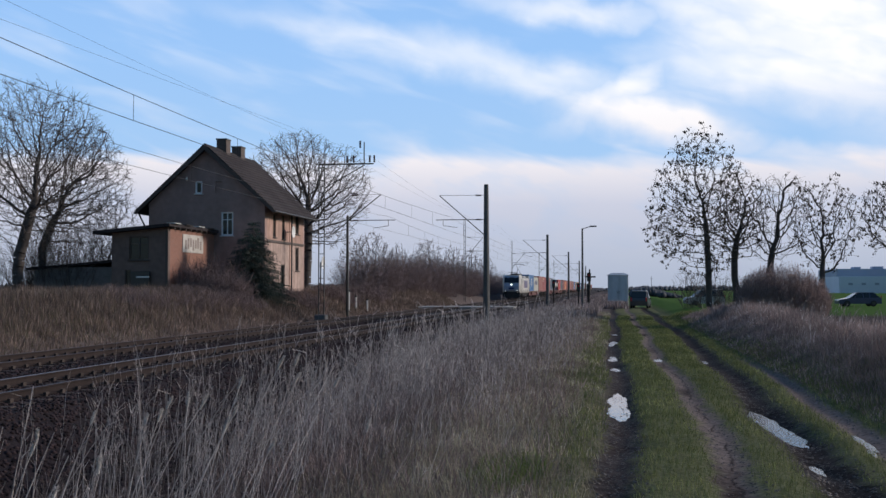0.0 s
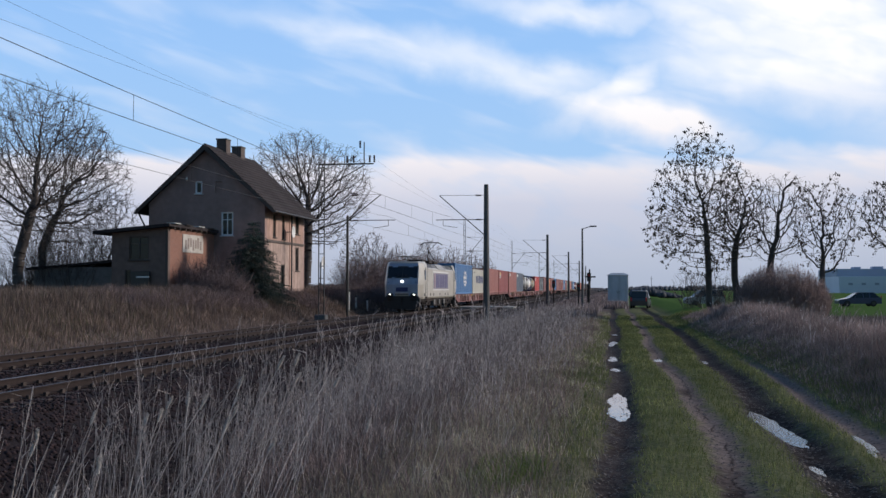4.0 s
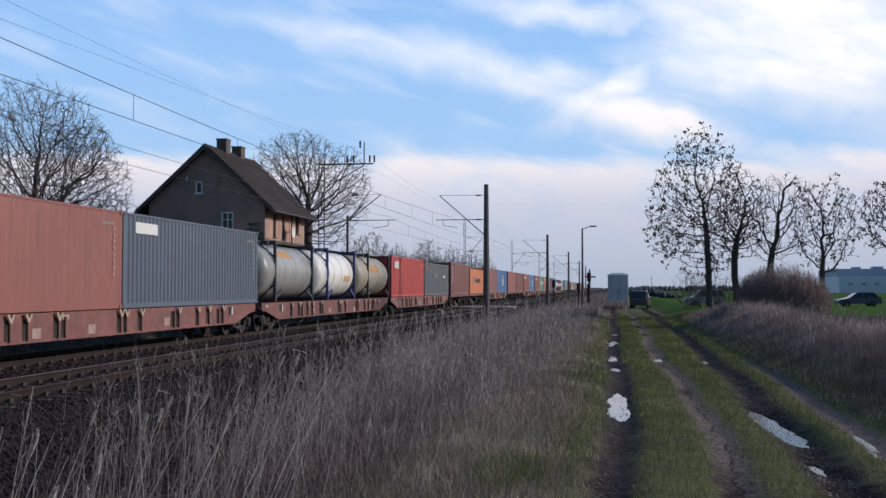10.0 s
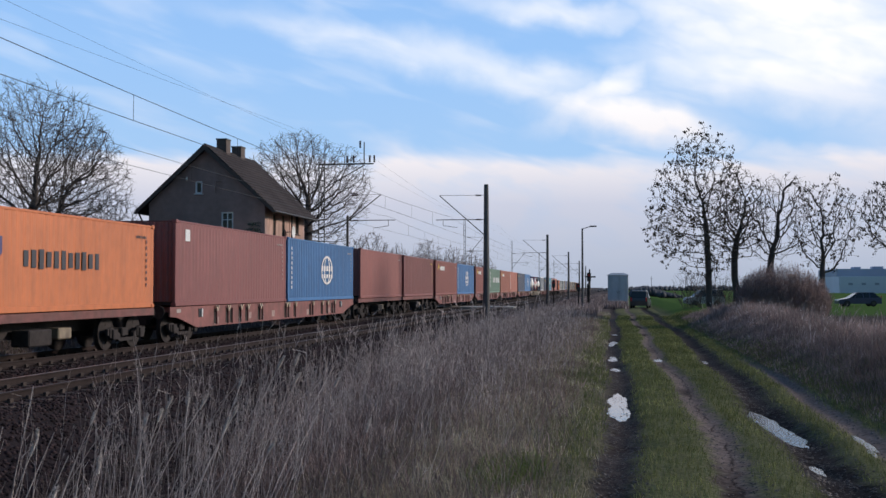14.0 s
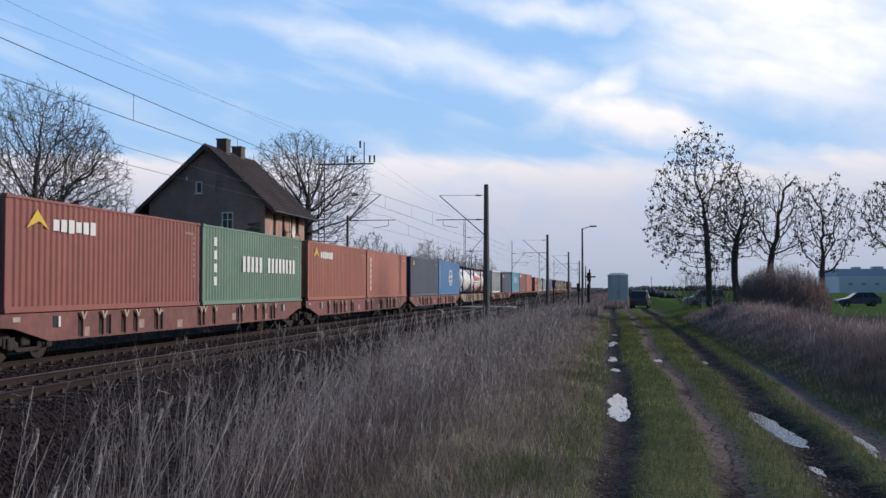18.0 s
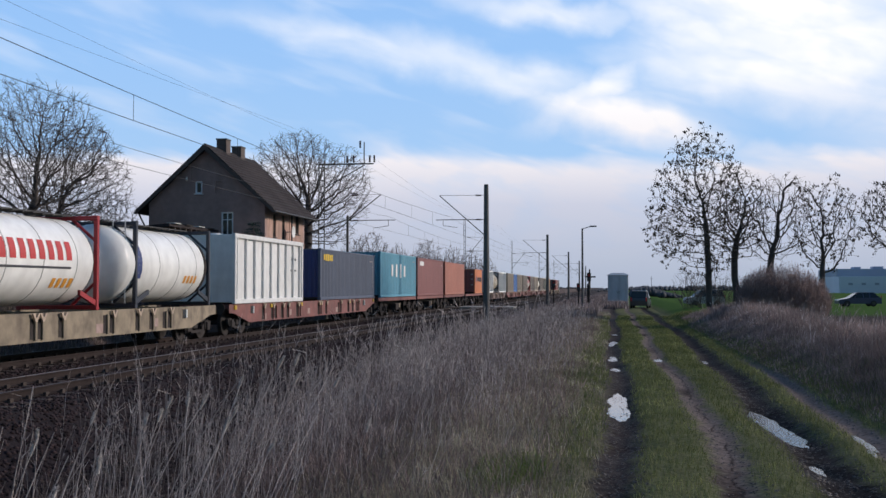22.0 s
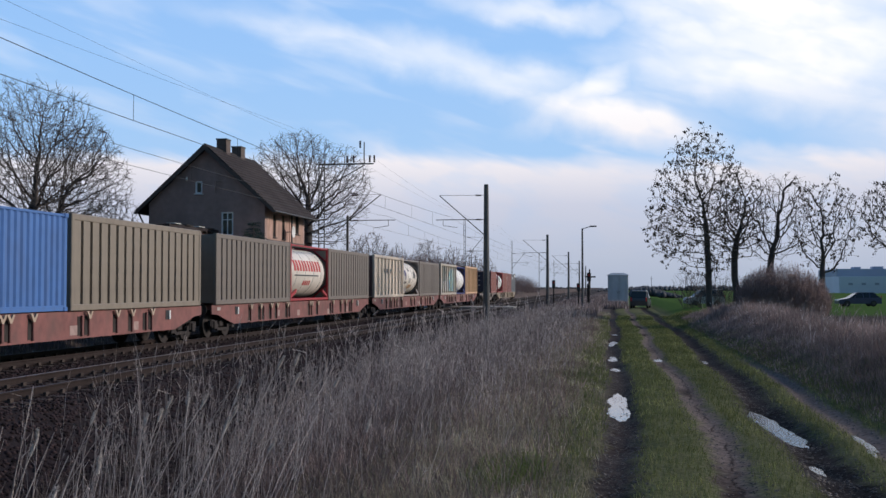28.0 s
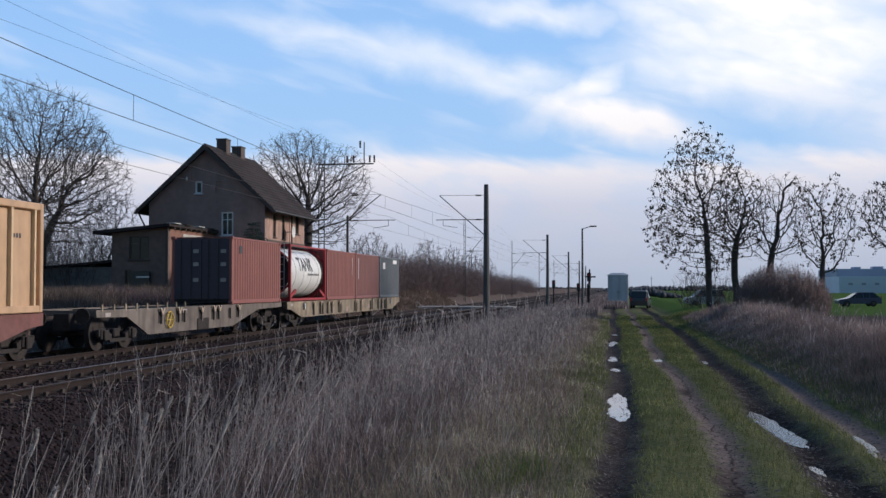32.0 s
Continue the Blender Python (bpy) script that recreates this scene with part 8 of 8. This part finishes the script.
stalks(900, 5.2, 8.2, 14, 64, 0.4, 1.0, 32, "dead_stalks", "pale dead stalks along the field edge", M_STALK)
# the verge goes on into the distance
x, y, r = scatter(16000, -7.4, -1.0, 70, 230, 1.0, 45)
blades(x, y, r.uniform(0.35, 0.95, len(x)), y * 0.00065 * r.uniform(0.6, 1.3, len(x)), np.abs(r.normal(0.2, 0.2, len(x))).clip(0, 0.8), 46, M_DRY, "dry_grass", "dry grass along the line in the distance")
x, y, r = scatter(1500, -1.6, 1.6, 106, 117.5, 1.0, 47)
blades(x, y, r.uniform(0.3, 0.9, len(x)), np.full(len(x), 0.07), np.abs(r.normal(0.2, 0.2, len(x))).clip(0, 0.8), 48, M_DRY, "dry_grass", "brown weeds in front of the kiosk")
# bright green tuft and green shoots on the near verge
x, y, r = scatter(8000, -1.9, -0.4, 10.0, 14.5, 1.0, 33)
keep = ((x + 1.15) / 0.5) ** 2 + ((y - 12.0) / 1.3) ** 2 < r.uniform(0.2, 1.0, len(x))
blades(x[keep], y[keep], r.uniform(0.08, 0.24, keep.sum()), np.full(keep.sum(), 0.007), r.uniform(0.1, 0.7, keep.sum()), 34, dry_material("fresh_green_grass", (0.085, 0.125, 0.03), (0.34, 0.42, 0.13)), "green_tuft", "fresh green grass tuft on the verge")
# verge on the field side
x, y, r = scatter(70000, 4.3, 8.5, 13, 70, 0.8, 5)
k = (x > np.interp(y, [38, 55], [4.7, 4.1]) + 0.35 * lump(x, y, 0.6)) & (r.uniform(0, 1, len(x)) < 0.35 + patchy(x, y, 1.2))
x, y = x[k], y[k]
tuft = patchy(x, y, 0.8)
h = np.interp(x, [4.2, 5.5, 6.8, 7.8, 8.5], [0.15, 0.45, 0.7, 0.55, 0.15]) * r.uniform(0.3, 1.2, len(x)) * (0.5 + 0.7 * tuft) * np.interp(y, [30, 45, 66], [0.95, 1.15, 1.3])
blades(x, y, h, np.maximum(0.007, y * 0.00045) * r.uniform(0.6, 1.3, len(x)), np.abs(r.normal(0.2, 0.24, len(x))).clip(0, 0.9), 6, M_DRY_ROSE, "dry_grass", "dry pale grass along the field edge")
x, y, r = scatter(30000, 4.0, 6.4, 11, 60, 0.85, 35)
blades(x, y, np.interp(x, [4.0, 5.0, 6.2], [0.1, 0.28, 0.5]) * r.uniform(0.4, 1.3, len(x)), np.maximum(0.008, y * 0.0005), r.uniform(0.2, 0.85, len(x)), 36, M_LITTER, "verge_litter", "bent brown grass at the foot of the field verge")
# tall rough grass on the bank behind the far track
for n_, M_, seed_, nm_, lb_, lo_ in ((120000, M_BANK, 7, "bank_grass", "tall brown rough grass on the bank", None), (42000, M_BANK_OLIVE, 17, "bank_grass", "olive green weeds among the dry grass of the bank", 0.35)):
    x, y, r = scatter(n_, -27, -18.1, 21, 130, 0.85, seed_)
    tuft = patchy(x, y, 0.45)
    if lo_:
        k = r.uniform(0, 1, len(x)) < np.clip(lump(x * 0.5 + 5, y * 0.35, 0.5) + np.interp(y, [25, 38, 45], [0.9, 0.7, 0.25]) - np.interp(y, [60, 80], [0, 0.3]), 0, 1)
        x, y, tuft = x[k], y[k], tuft[k]
    h = np.interp(x, [-27, -22, -20.5, -18.1], [1.0, 1.0, 0.85, 0.2]) * r.uniform(0.35, 1.1, len(x)) * (0.6 + 0.5 * tuft) * (0.8 if lo_ else 1.0)
    blades(x, y, h, np.maximum(0.012, y * 0.0005) * r.uniform(0.5, 1.4, len(x)), np.abs(r.normal(0.28, 0.26, len(x))).clip(0, 0.92), seed_ + 1, M_, nm_, lb_)
# short green grass on the strips of the path
x, y, r = scatter(215000, -2.9, 5.6, 8.5, 80, 0.8, 9)
wx = rut_x(x, y)
inrut = np.zeros(len(x))
for c, w_, d_ in RUTS:
    inrut = np.maximum(inrut, np.exp(-((wx - c - (drift(y) if c > 2 else 0)) / (w_ * 1.15)) ** 4) * (np.interp(y, [26, 34], [1, 0.3]) if c > 3 else 1))
keep = r.uniform(0, 1, len(x)) > inrut * 1.02 + 0.25 * (lump(x, y, 2.0) > 0.4) + np.interp(x + 0.5 * lump(x, y, 0.7), [-2.4, -1.2, -0.4], [0.97, 0.85, 0.1])
x, y = x[keep], y[keep]
blades(x, y, r.uniform(0.035, 0.13, len(x)) * np.interp(x, [-1, 0, 4, 5.4], [1.6, 1, 1, 2.4]), np.maximum(0.006, y * 0.00045), r.uniform(0.1, 0.8, len(x)), 10, M_GREEN, "path_grass", "short green grass between the wheel ruts")


# low olive tangle where the verge meets the path
x, y, r = scatter(64000, -3.6, -0.15, 8, 90, 0.85, 41)
k = r.uniform(0, 1, len(x)) < np.interp(x + 0.4 * lump(x, y, 0.7), [-3.6, -2.4, -1.2, -0.3], [0.15, 0.9, 0.9, 0.25])
x, y = x[k], y[k]
blades(x, y, r.uniform(0.06, 0.36, len(x)) * np.interp(x, [-1.5, -0.3], [1, 0.5]), np.maximum(0.006, y * 0.00045), r.uniform(0.2, 0.85, len(x)), 42, dry_material("olive_and_straw_grass", (0.20, 0.18, 0.12), (0.90, 0.80, 0.59)), "verge_grass", "low olive and straw tangle beside the path")


# sparse dark weeds among the stones
x, y, r = scatter(9500, -7.2, -2.2, 6.5, 18, 0.9, 43)
blades(x, y, r.uniform(0.1, 0.45, len(x)), np.full(len(x), 0.007), r.uniform(0.2, 0.8, len(x)), 44, dry_material("dark_withered_weeds", (0.05, 0.039, 0.036), (0.40, 0.315, 0.275)), "withered_weeds", "sparse dark withered weeds among the stones")


# reeds with plumes close to the eye
def reeds():
    r = np.random.default_rng(21)
    n = 120
    bold = np.arange(n) < 26
    x = np.r_[r.uniform(-6.0, -3.6, 26), r.uniform(-5.2, -2.4, 44), r.uniform(-6.4, -2.0, 50)]
    y = np.r_[r.uniform(8.6, 11.2, 26), r.uniform(6.5, 10, 44), r.uniform(9, 17, 50)]
    h = np.where(bold, r.uniform(1.0, 1.75, n), r.uniform(0.6, 1.3, n))
    A, B, ra, rb, P = [], [], [], [], []
    z = ground_z(x, y)
    for i in range(n):
        p = np.array([x[i], y[i], z[i]])
        d = np.array([r.normal(0.24, 0.16), r.normal(0, 0.15), 1.0])
        thick = 0.0062 if bold[i] else 0.0032
        for k in range(4):
            q = p + d * h[i] / 4
            A.append(p); B.append(q); ra.append(thick * (1 - 0.12 * k)); rb.append(thick * (1 - 0.12 * (k + 1)))
            p, d = q, d + np.array([r.normal(0.03, 0.05), r.normal(0, 0.05), 0])
        if (bold[i] and i % 2 == 0) or i % 11 == 0:
            P.append((p, d / np.linalg.norm(d), r.uniform(0.09, 0.17)))
    V, F = sticks(np.array(A), np.array(B), np.array(ra), np.array(rb), 4)
    solid("reed_stalks", quads("reed_stalks", V, F, M_PALE), None, "thin pale reed stalks near the ballast", "reeds", kind="stuff")
    A, B = [], []
    for p, d, long_ in P:
        m = 70
        s = r.uniform(0, 1, m)
        st = p[None] - d[None] * long_ * s[:, None]
        o = r.normal(0, 1, (m, 3)); o[:, 2] = np.abs(o[:, 2]) * 1.2
        o /= np.linalg.norm(o, axis=1, keepdims=True)
        A.append(st); B.append(st + d[None] * 0.02 + o * (0.008 + 0.018 * np.sin(np.pi * (0.1 + 0.8 * s)))[:, None])
    m = len(P)
    C = np.array([p for p, d, q in P]); D = np.array([p - d * q for p, d, q in P])
    ra = np.r_[np.full(70 * m, .003), np.full(m, .010), np.full(m, .013)]
    rb = np.r_[np.full(70 * m, .0015), np.full(m, .013), np.full(m, .003)]
    A, B = np.concatenate(A + [D, (C + D) / 2]), np.concatenate(B + [(C + D) / 2, C])
    V, F = sticks(A, B, ra, rb, 5)
    solid("reed_plumes", quads("reed_plumes", V, F, dry_material("pale_reed_plume", (0.62, 0.56, 0.52), (0.88, 0.83, 0.78))), None, "pale feathery seed heads of reeds", "reeds", kind="stuff")


reeds()


# ---- vehicles, cabinet, crossing and far things ----
M_TYRE = mat("black_tyre", (0.02, 0.02, 0.02), 0.85, 0.2, 10)
M_CAR_BLUE = mat("dark_blue_car_paint", (0.045, 0.055, 0.12), 0.3, 0.1, 2, coat=0.5)
M_CAR_SILVER = mat("silver_car_paint", (0.35, 0.36, 0.37), 0.3, 0.1, 2, coat=0.5)
M_CAR_GLASS = mat("car_glass", (0.02, 0.025, 0.03), 0.06, 0.1, 2)


def car(name, label, at, rz, M, prof, cabin, L, w, h, M_roof=None):
    """Passenger car: side outline extruded with tucked-in glasshouse, wheels, lamps. The front looks towards -x of the car."""
    c = thing(name, label, "car", "parked cars", at=at, rz=rz)
    mb = MB()
    n = len(prof)
    lo = [(x, -w / 2, z) for x, z in prof] + [(x, w / 2, z) for x, z in prof]
    mb.add(lo, [(i, (i + 1) % n, n + (i + 1) % n, n + i) for i in range(n)] + [tuple(range(n)), tuple(range(n, 2 * n))])
    part("body", mb, M, c)
    mb = MB()
    n = len(cabin)
    zlo, zhi = min(q[1] for q in cabin), max(q[1] for q in cabin)
    ins = lambda z: w / 2 - 0.04 - 0.16 * (z - zlo) / (zhi - zlo)
    mb.add([(x, -ins(z), z) for x, z in cabin] + [(x, ins(z), z) for x, z in cabin], [(i, (i + 1) % n, n + (i + 1) % n, n + i) for i in range(n)] + [tuple(range(n)), tuple(range(n, 2 * n))])
    part("glasshouse", mb, M_CAR_GLASS, c, "dark windows")
    top = [q for q in cabin if q[1] > zhi - 0.12]
    x0, x1 = min(q[0] for q in top), max(q[0] for q in top)
    part("roof", MB().box((x0 + x1) / 2, 0, zhi + 0.02, x1 - x0, w - 0.36, 0.06, 0.025), M_roof or M, c)
    for x in (x0 + (x1 - x0) * 0.36, x0 + (x1 - x0) * 0.72):
        for s in (-1, 1):
            part("pillar", MB().tube((x, s * (w / 2 - 0.03), zlo), (x, s * (w / 2 - 0.19), zhi), 0.04, n=6), M, c)
    for x in (-L / 2 + 0.85, L / 2 - 0.85):
        for s in (-1, 1):
            wh = part("wheel", MB().lathe([(-0.1, 0.22), (-0.1, 0.30), (-0.07, 0.325), (0.07, 0.325), (0.1, 0.30), (0.1, 0.22)], "y", (x, s * (w / 2 - 0.06), 0.325), 20), M_TYRE, c)
            part("rim", MB().lathe([(-0.105, 0.2), (-0.09, 0.22), (0.09, 0.22), (0.105, 0.2)], "y", (x, s * (w / 2 - 0.06), 0.325), 16), M_GALV, wh)
    for s in (-1, 1):
        part("headlamp", MB().box(-L / 2 + 0.06, s * (w / 2 - 0.3), 0.68, 0.12, 0.4, 0.16, 0.03), M_WHITE, c)
        part("tail_lamp", MB().box(L / 2 - 0.03, s * (w / 2 - 0.12), 0.95, 0.08, 0.16, 0.4, 0.02), M_MARK_RED, c)
        part("mirror", MB().box(-0.55, s * (w / 2 + 0.08), 1.0, 0.1, 0.16, 0.13, 0.03), M, c)
    return c


ESTATE = [(-2.2, 0.28), (-2.22, 0.6), (-2.1, 0.72), (-1.15, 0.9), (1.95, 0.95), (2.18, 0.9), (2.2, 0.3)]
ESTATE_C = [(-1.15, 0.9), (-0.35, 1.40), (0.2, 1.46), (1.5, 1.44), (2.05, 0.94)]
VAN = [(-2.0, 0.3), (-2.02, 0.75), (-1.8, 0.95), (-1.1, 1.05), (2.0, 1.05), (2.05, 0.8), (2.05, 0.3)]
VAN_C = [(-1.15, 1.05), (-0.5, 1.68), (0, 1.76), (1.85, 1.75), (2.0, 1.05)]
car("estate_car", "dark blue estate car parked on the field edge", (25.9, 120.0, float(ground_z(25.9, 120))), 4, M_CAR_BLUE, ESTATE, ESTATE_C, 4.4, 1.75, 1.46)
car("small_van", "black compact van with a pale roof standing beside the pale kiosk", (2.9, 112.0, float(ground_z(2.9, 112))), -97, mat("black_car_paint", (0.03, 0.033, 0.042), 0.3, 0.1, 2, coat=0.4), VAN, VAN_C, 4.1, 1.75, 1.8, M_WHITE)
car("silver_car", "silver car half hidden behind dry grass and trees", (9.7, 118.0, float(ground_z(9.7, 118))), 12, M_CAR_SILVER, VAN, VAN_C, 4.1, 1.75, 1.8)

M_CABINET = mat("pale_grey_green_cabinet_paint", (0.56, 0.58, 0.62), 0.6, 0.1, 2, dirt=(0.14, 0.15, 0.14), dirt_amount=0.4)
_c = thing("transformer_kiosk", "tall pale grey-green metal kiosk at the path's end", "kiosk", at=(0.65, 119.0, 0))
part("body", MB().box(0, 0, 1.72, 2.2, 2.0, 3.44, 0.03), M_CABINET, _c)
part("roof", MB().add([(-1.22, -1.1, 3.44), (1.22, -1.1, 3.44), (1.22, 1.1, 3.44), (-1.22, 1.1, 3.44), (-0.7, -0.6, 3.68), (0.7, -0.6, 3.68), (0.7, 0.6, 3.68), (-0.7, 0.6, 3.68)], [(0, 1, 2, 3), (4, 5, 6, 7), (0, 1, 5, 4), (1, 2, 6, 5), (2, 3, 7, 6), (3, 0, 4, 7)]), M_CABINET, _c)
for _s in (-0.52, 0.52):
    _d = part("door", MB().box(_s, -1.012, 1.7, 0.98, 0.03, 3.0, 0.008), M_CABINET, _c)
    part("handle", MB().box(_s * 0.2, -1.05, 1.6, 0.04, 0.05, 0.25), M_STEEL_DARK, _d)
part("plinth", MB().box(0, 0, 0.02, 2.3, 2.1, 0.24, 0.02), M_CONCRETE, _c)

# lamp post and signals by the crossing
_l = thing("street_lamp", "slim grey lamp post with one short arm", "street lamp", at=(-2.55, 95.0, 0))
part("pole", MB().tube((0, 0, -0.3), (0, 0, 7.3), 0.12, 0.07, n=10), M_CONCRETE, _l)
part("arm", MB().tube((0, 0, 7.25), (0.7, 0, 7.45), 0.035, n=6), M_GALV, _l)
part("lamp_head", MB().box(0.95, 0, 7.47, 0.6, 0.22, 0.12, 0.03), M_GALV, _l)


def signal(x, y, h, label):
    s = thing("crossing_signal", label, "railway signal", "signals by the crossing", at=(x, y, float(ground_z(x, y))))
    part("post", MB().tube((0, 0, -0.2), (0, 0, h), 0.07, n=8), M_STEEL_DARK, s)
    part("signal_head", MB().box(0, -0.05, h - 0.3, 0.36, 0.16, 0.8, 0.03), M_BLACK, s)
    part("hood", MB().box(0, -0.2, h - 0.05, 0.24, 0.25, 0.04), M_BLACK, s)
    part("lens", MB().lathe([(-0.02, 0.09), (0, 0.09)], "y", (0, -0.14, h - 0.15), 12), M_MARK_RED, s)
    part("lens", MB().lathe([(-0.02, 0.09), (0, 0.09)], "y", (0, -0.14, h - 0.45), 12), M_MARK_DARK, s)
    return s


signal(-2.05, 98.0, 3.4, "dark crossing signal post in the dry grass")
signal(-6.3, 118.0, 3.3, "dark railway signal beside the near track")
signal(-3.3, 108.0, 2.6, "dark crossing signal post in the dry grass")
_t = thing("crossing_barrier", "raised barrier drive with a flat dark board", "barrier", at=(-2.4, 112, 0))
part("post", MB().box(0, 0, 1.2, 0.3, 0.3, 2.6, 0.03), M_STEEL_DARK, _t)
part("board", MB().box(0.2, 0, 3.2, 1.1, 0.25, 0.14, 0.03), M_STEEL_DARK, _t)
part("mast_tube", MB().tube((0.1, 0, 2.4), (0.1, 0, 4.0), 0.05, n=6), M_STEEL_DARK, _t)

M_SLAB = mat("pale_concrete_crossing_slab", (0.40, 0.37, 0.33), 0.9, 0.2, 2, bump=0.3)
_x = thing("level_crossing", "pale concrete slabs of a level crossing between the rails", "level crossing", kind="structure")
for _i, (_a, _b) in enumerate(((-20.6, -16.35), (-16.1, -14.85), (-14.6, -12.1), (-11.85, -10.6), (-10.35, -9.3))):
    _w = (_b - _a) / 2
    for _k in range(2):
        part("slab", MB().box(_a + _w * (_k + 0.5), 104.5, RAIL_Z - 0.1, _w - 0.02, 4.0, 0.18, 0.02), M_SLAB, _x)

for _x0, _y0, _h in ((-19.0, 76.5, 1.5), (-19.2, 79.5, 1.0), (-18.9, 82.0, 0.9)):
    _p = thing("marker_post", "short white trackside marker post", "post", "marker posts", at=(_x0, _y0, float(ground_z(_x0, _y0))))
    part("post", MB().box(0, 0, _h / 2, 0.12, 0.12, _h, 0.02), M_WHITE, _p)
    part("cap", MB().box(0, 0, _h + 0.03, 0.16, 0.16, 0.12, 0.02), M_BLACK, _p)

# long pale factory beyond the fields
# bluish distance haze is mixed into both factory colours
M_FACT = mat("hazed_blue_white_factory_cladding", (0.66, 0.68, 0.76), 0.7, 0.12, 0.08)
M_FACT_UP = mat("hazed_grey_blue_factory_roof", (0.40, 0.43, 0.54), 0.7, 0.15, 0.08)
_f = thing("factory_hall", "long low factory hall with a grey-blue roof far away", "factory", at=(0, 430, 0))
part("wall", MB().box(180, 0, 3.0, 196, 40, 6.4, 0.1), M_FACT, _f)
part("roof", MB().box(180, 2, 7.6, 196, 36, 2.8, 0.1), M_FACT_UP, _f)
for _i in range(16):
    part("roof_light", MB().box(90 + _i * 7.5, -10, 9.3, 2.6 + (_i % 3), 5, 0.9 + 0.3 * (_i % 2), 0.05), M_FACT_UP, _f)
for _i in range(22):
    part("window", MB().box(86 + _i * 4.6, -20.05, 3.4, 1.5, 0.12, 0.8), mat("dim_factory_window", (0.30, 0.33, 0.42), 0.5, 0.1, 0.3) if _i == 0 else bpy.data.materials["dim_factory_window"], _f)

# far hedges and woods on the horizon
def far_woods():
    r = np.random.default_rng(77)
    n = 5200
    x = np.r_[r.uniform(4, 13, 900), r.uniform(-420, 420, 4300)]
    y = np.r_[r.uniform(205, 235, 900), r.uniform(640, 720, 4300)]
    keep = (x > -19) | (x < -60) | (y > 500)
    x, y = x[keep], y[keep]
    n = len(x)
    h = np.where(y < 300, r.uniform(0.9, 2.2, n) * (0.6 + 0.4 * np.sin(x * 0.3)), r.uniform(1.2, 3.6, n) * (0.7 + 0.4 * np.sin(x * 0.03)))
    w = h * r.uniform(0.35, 0.6, n)
    base = np.array([(1, 0, 0.25), (0, 1, 0.3), (-1, 0, 0.3), (0, -1, 0.25), (0.15, 0.1, 1.0), (0, 0, 0.0)])
    V = np.stack([x[:, None] + base[None, :, 0] * w[:, None] * r.uniform(0.6, 1.2, (n, 6)), y[:, None] + base[None, :, 1] * w[:, None], ground_z(x, y)[:, None] + base[None, :, 2] * h[:, None]], -1).reshape(-1, 3)
    f = np.array([(0, 1, 4), (1, 2, 4), (2, 3, 4), (3, 0, 4), (1, 0, 5), (2, 1, 5), (3, 2, 5), (0, 3, 5)])
    F = (f[None] + 6 * np.arange(n)[:, None, None]).reshape(-1, 3)
    solid("far_woods", quads("far_woods", V, F, mat("hazy_far_woods", (0.065, 0.07, 0.08), 0.95, 0.2, 0.2, island=0.6)), None, "dim hedges and woods on the horizon", "woods", kind="stuff")


far_woods()
for _i, (_x1, _y1, _h1) in enumerate(((28, 420, 7), (45, 520, 8), (60, 500, 7), (20, 560, 8))):
    _p = thing("far_pylon", "thin far lattice pylon on the horizon", "pylon", "far pylons", at=(_x1, _y1, 0))
    part("shaft", MB().tube((0, 0, 0), (0, 0, _h1), 0.2, 0.08, n=4), M_GALV, _p)
    part("crossarm", MB().box(0, 0, _h1 * 0.82, 1.6, 0.15, 0.15), M_GALV, _p)


# ---- what moves ----
def motions():
    times = [0.5 * i for i in range(65)]
    ts = np.arange(33)
    # smooth travel between the full seconds
    def travel(t):
        i = min(int(t), 31)
        q = t - i
        p0, p1 = TRAVEL[i], TRAVEL[i + 1]
        m0 = (TRAVEL[i + 1] - TRAVEL[i - 1]) / 2 if i else p1 - p0
        m1 = (TRAVEL[i + 2] - TRAVEL[i]) / 2 if i < 31 else p1 - p0
        return (2 * q ** 3 - 3 * q ** 2 + 1) * p0 + (q ** 3 - 2 * q ** 2 + q) * m0 + (-2 * q ** 3 + 3 * q ** 2) * p1 + (q ** 3 - q ** 2) * m1
    for ob, u, dz in CARRIED:
        walk(ob, [(t, pose(TRAIN_X, u - travel(t), RAIL_Z + dz)) for t in range(33)])
    # the wheels turn as they roll; alike wheelsets share one turning
    firsts = {}
    for ob, r in WHEELSETS:
        if r not in firsts:
            rows = []
            for i in range(32 * FPS + 1):
                t = i / FPS
                rows.append((t, Matrix.Rotation(travel(t) / r, 4, "X")))
            walk(ob, rows)
            firsts[r] = ob
        else:
            lead = firsts[r].animation_data
            ob.rotation_mode = "QUATERNION"
            ad = ob.animation_data_create()
            ad.action = lead.action
            ad.action_slot = lead.action_slot
    walk(SKY, [(0, pose(0, 0, EYE_Z, 0, 0, 8.944)), (SECONDS, pose(0, 0, EYE_Z, 0, 0, 8.944 + 2.0))])


motions()
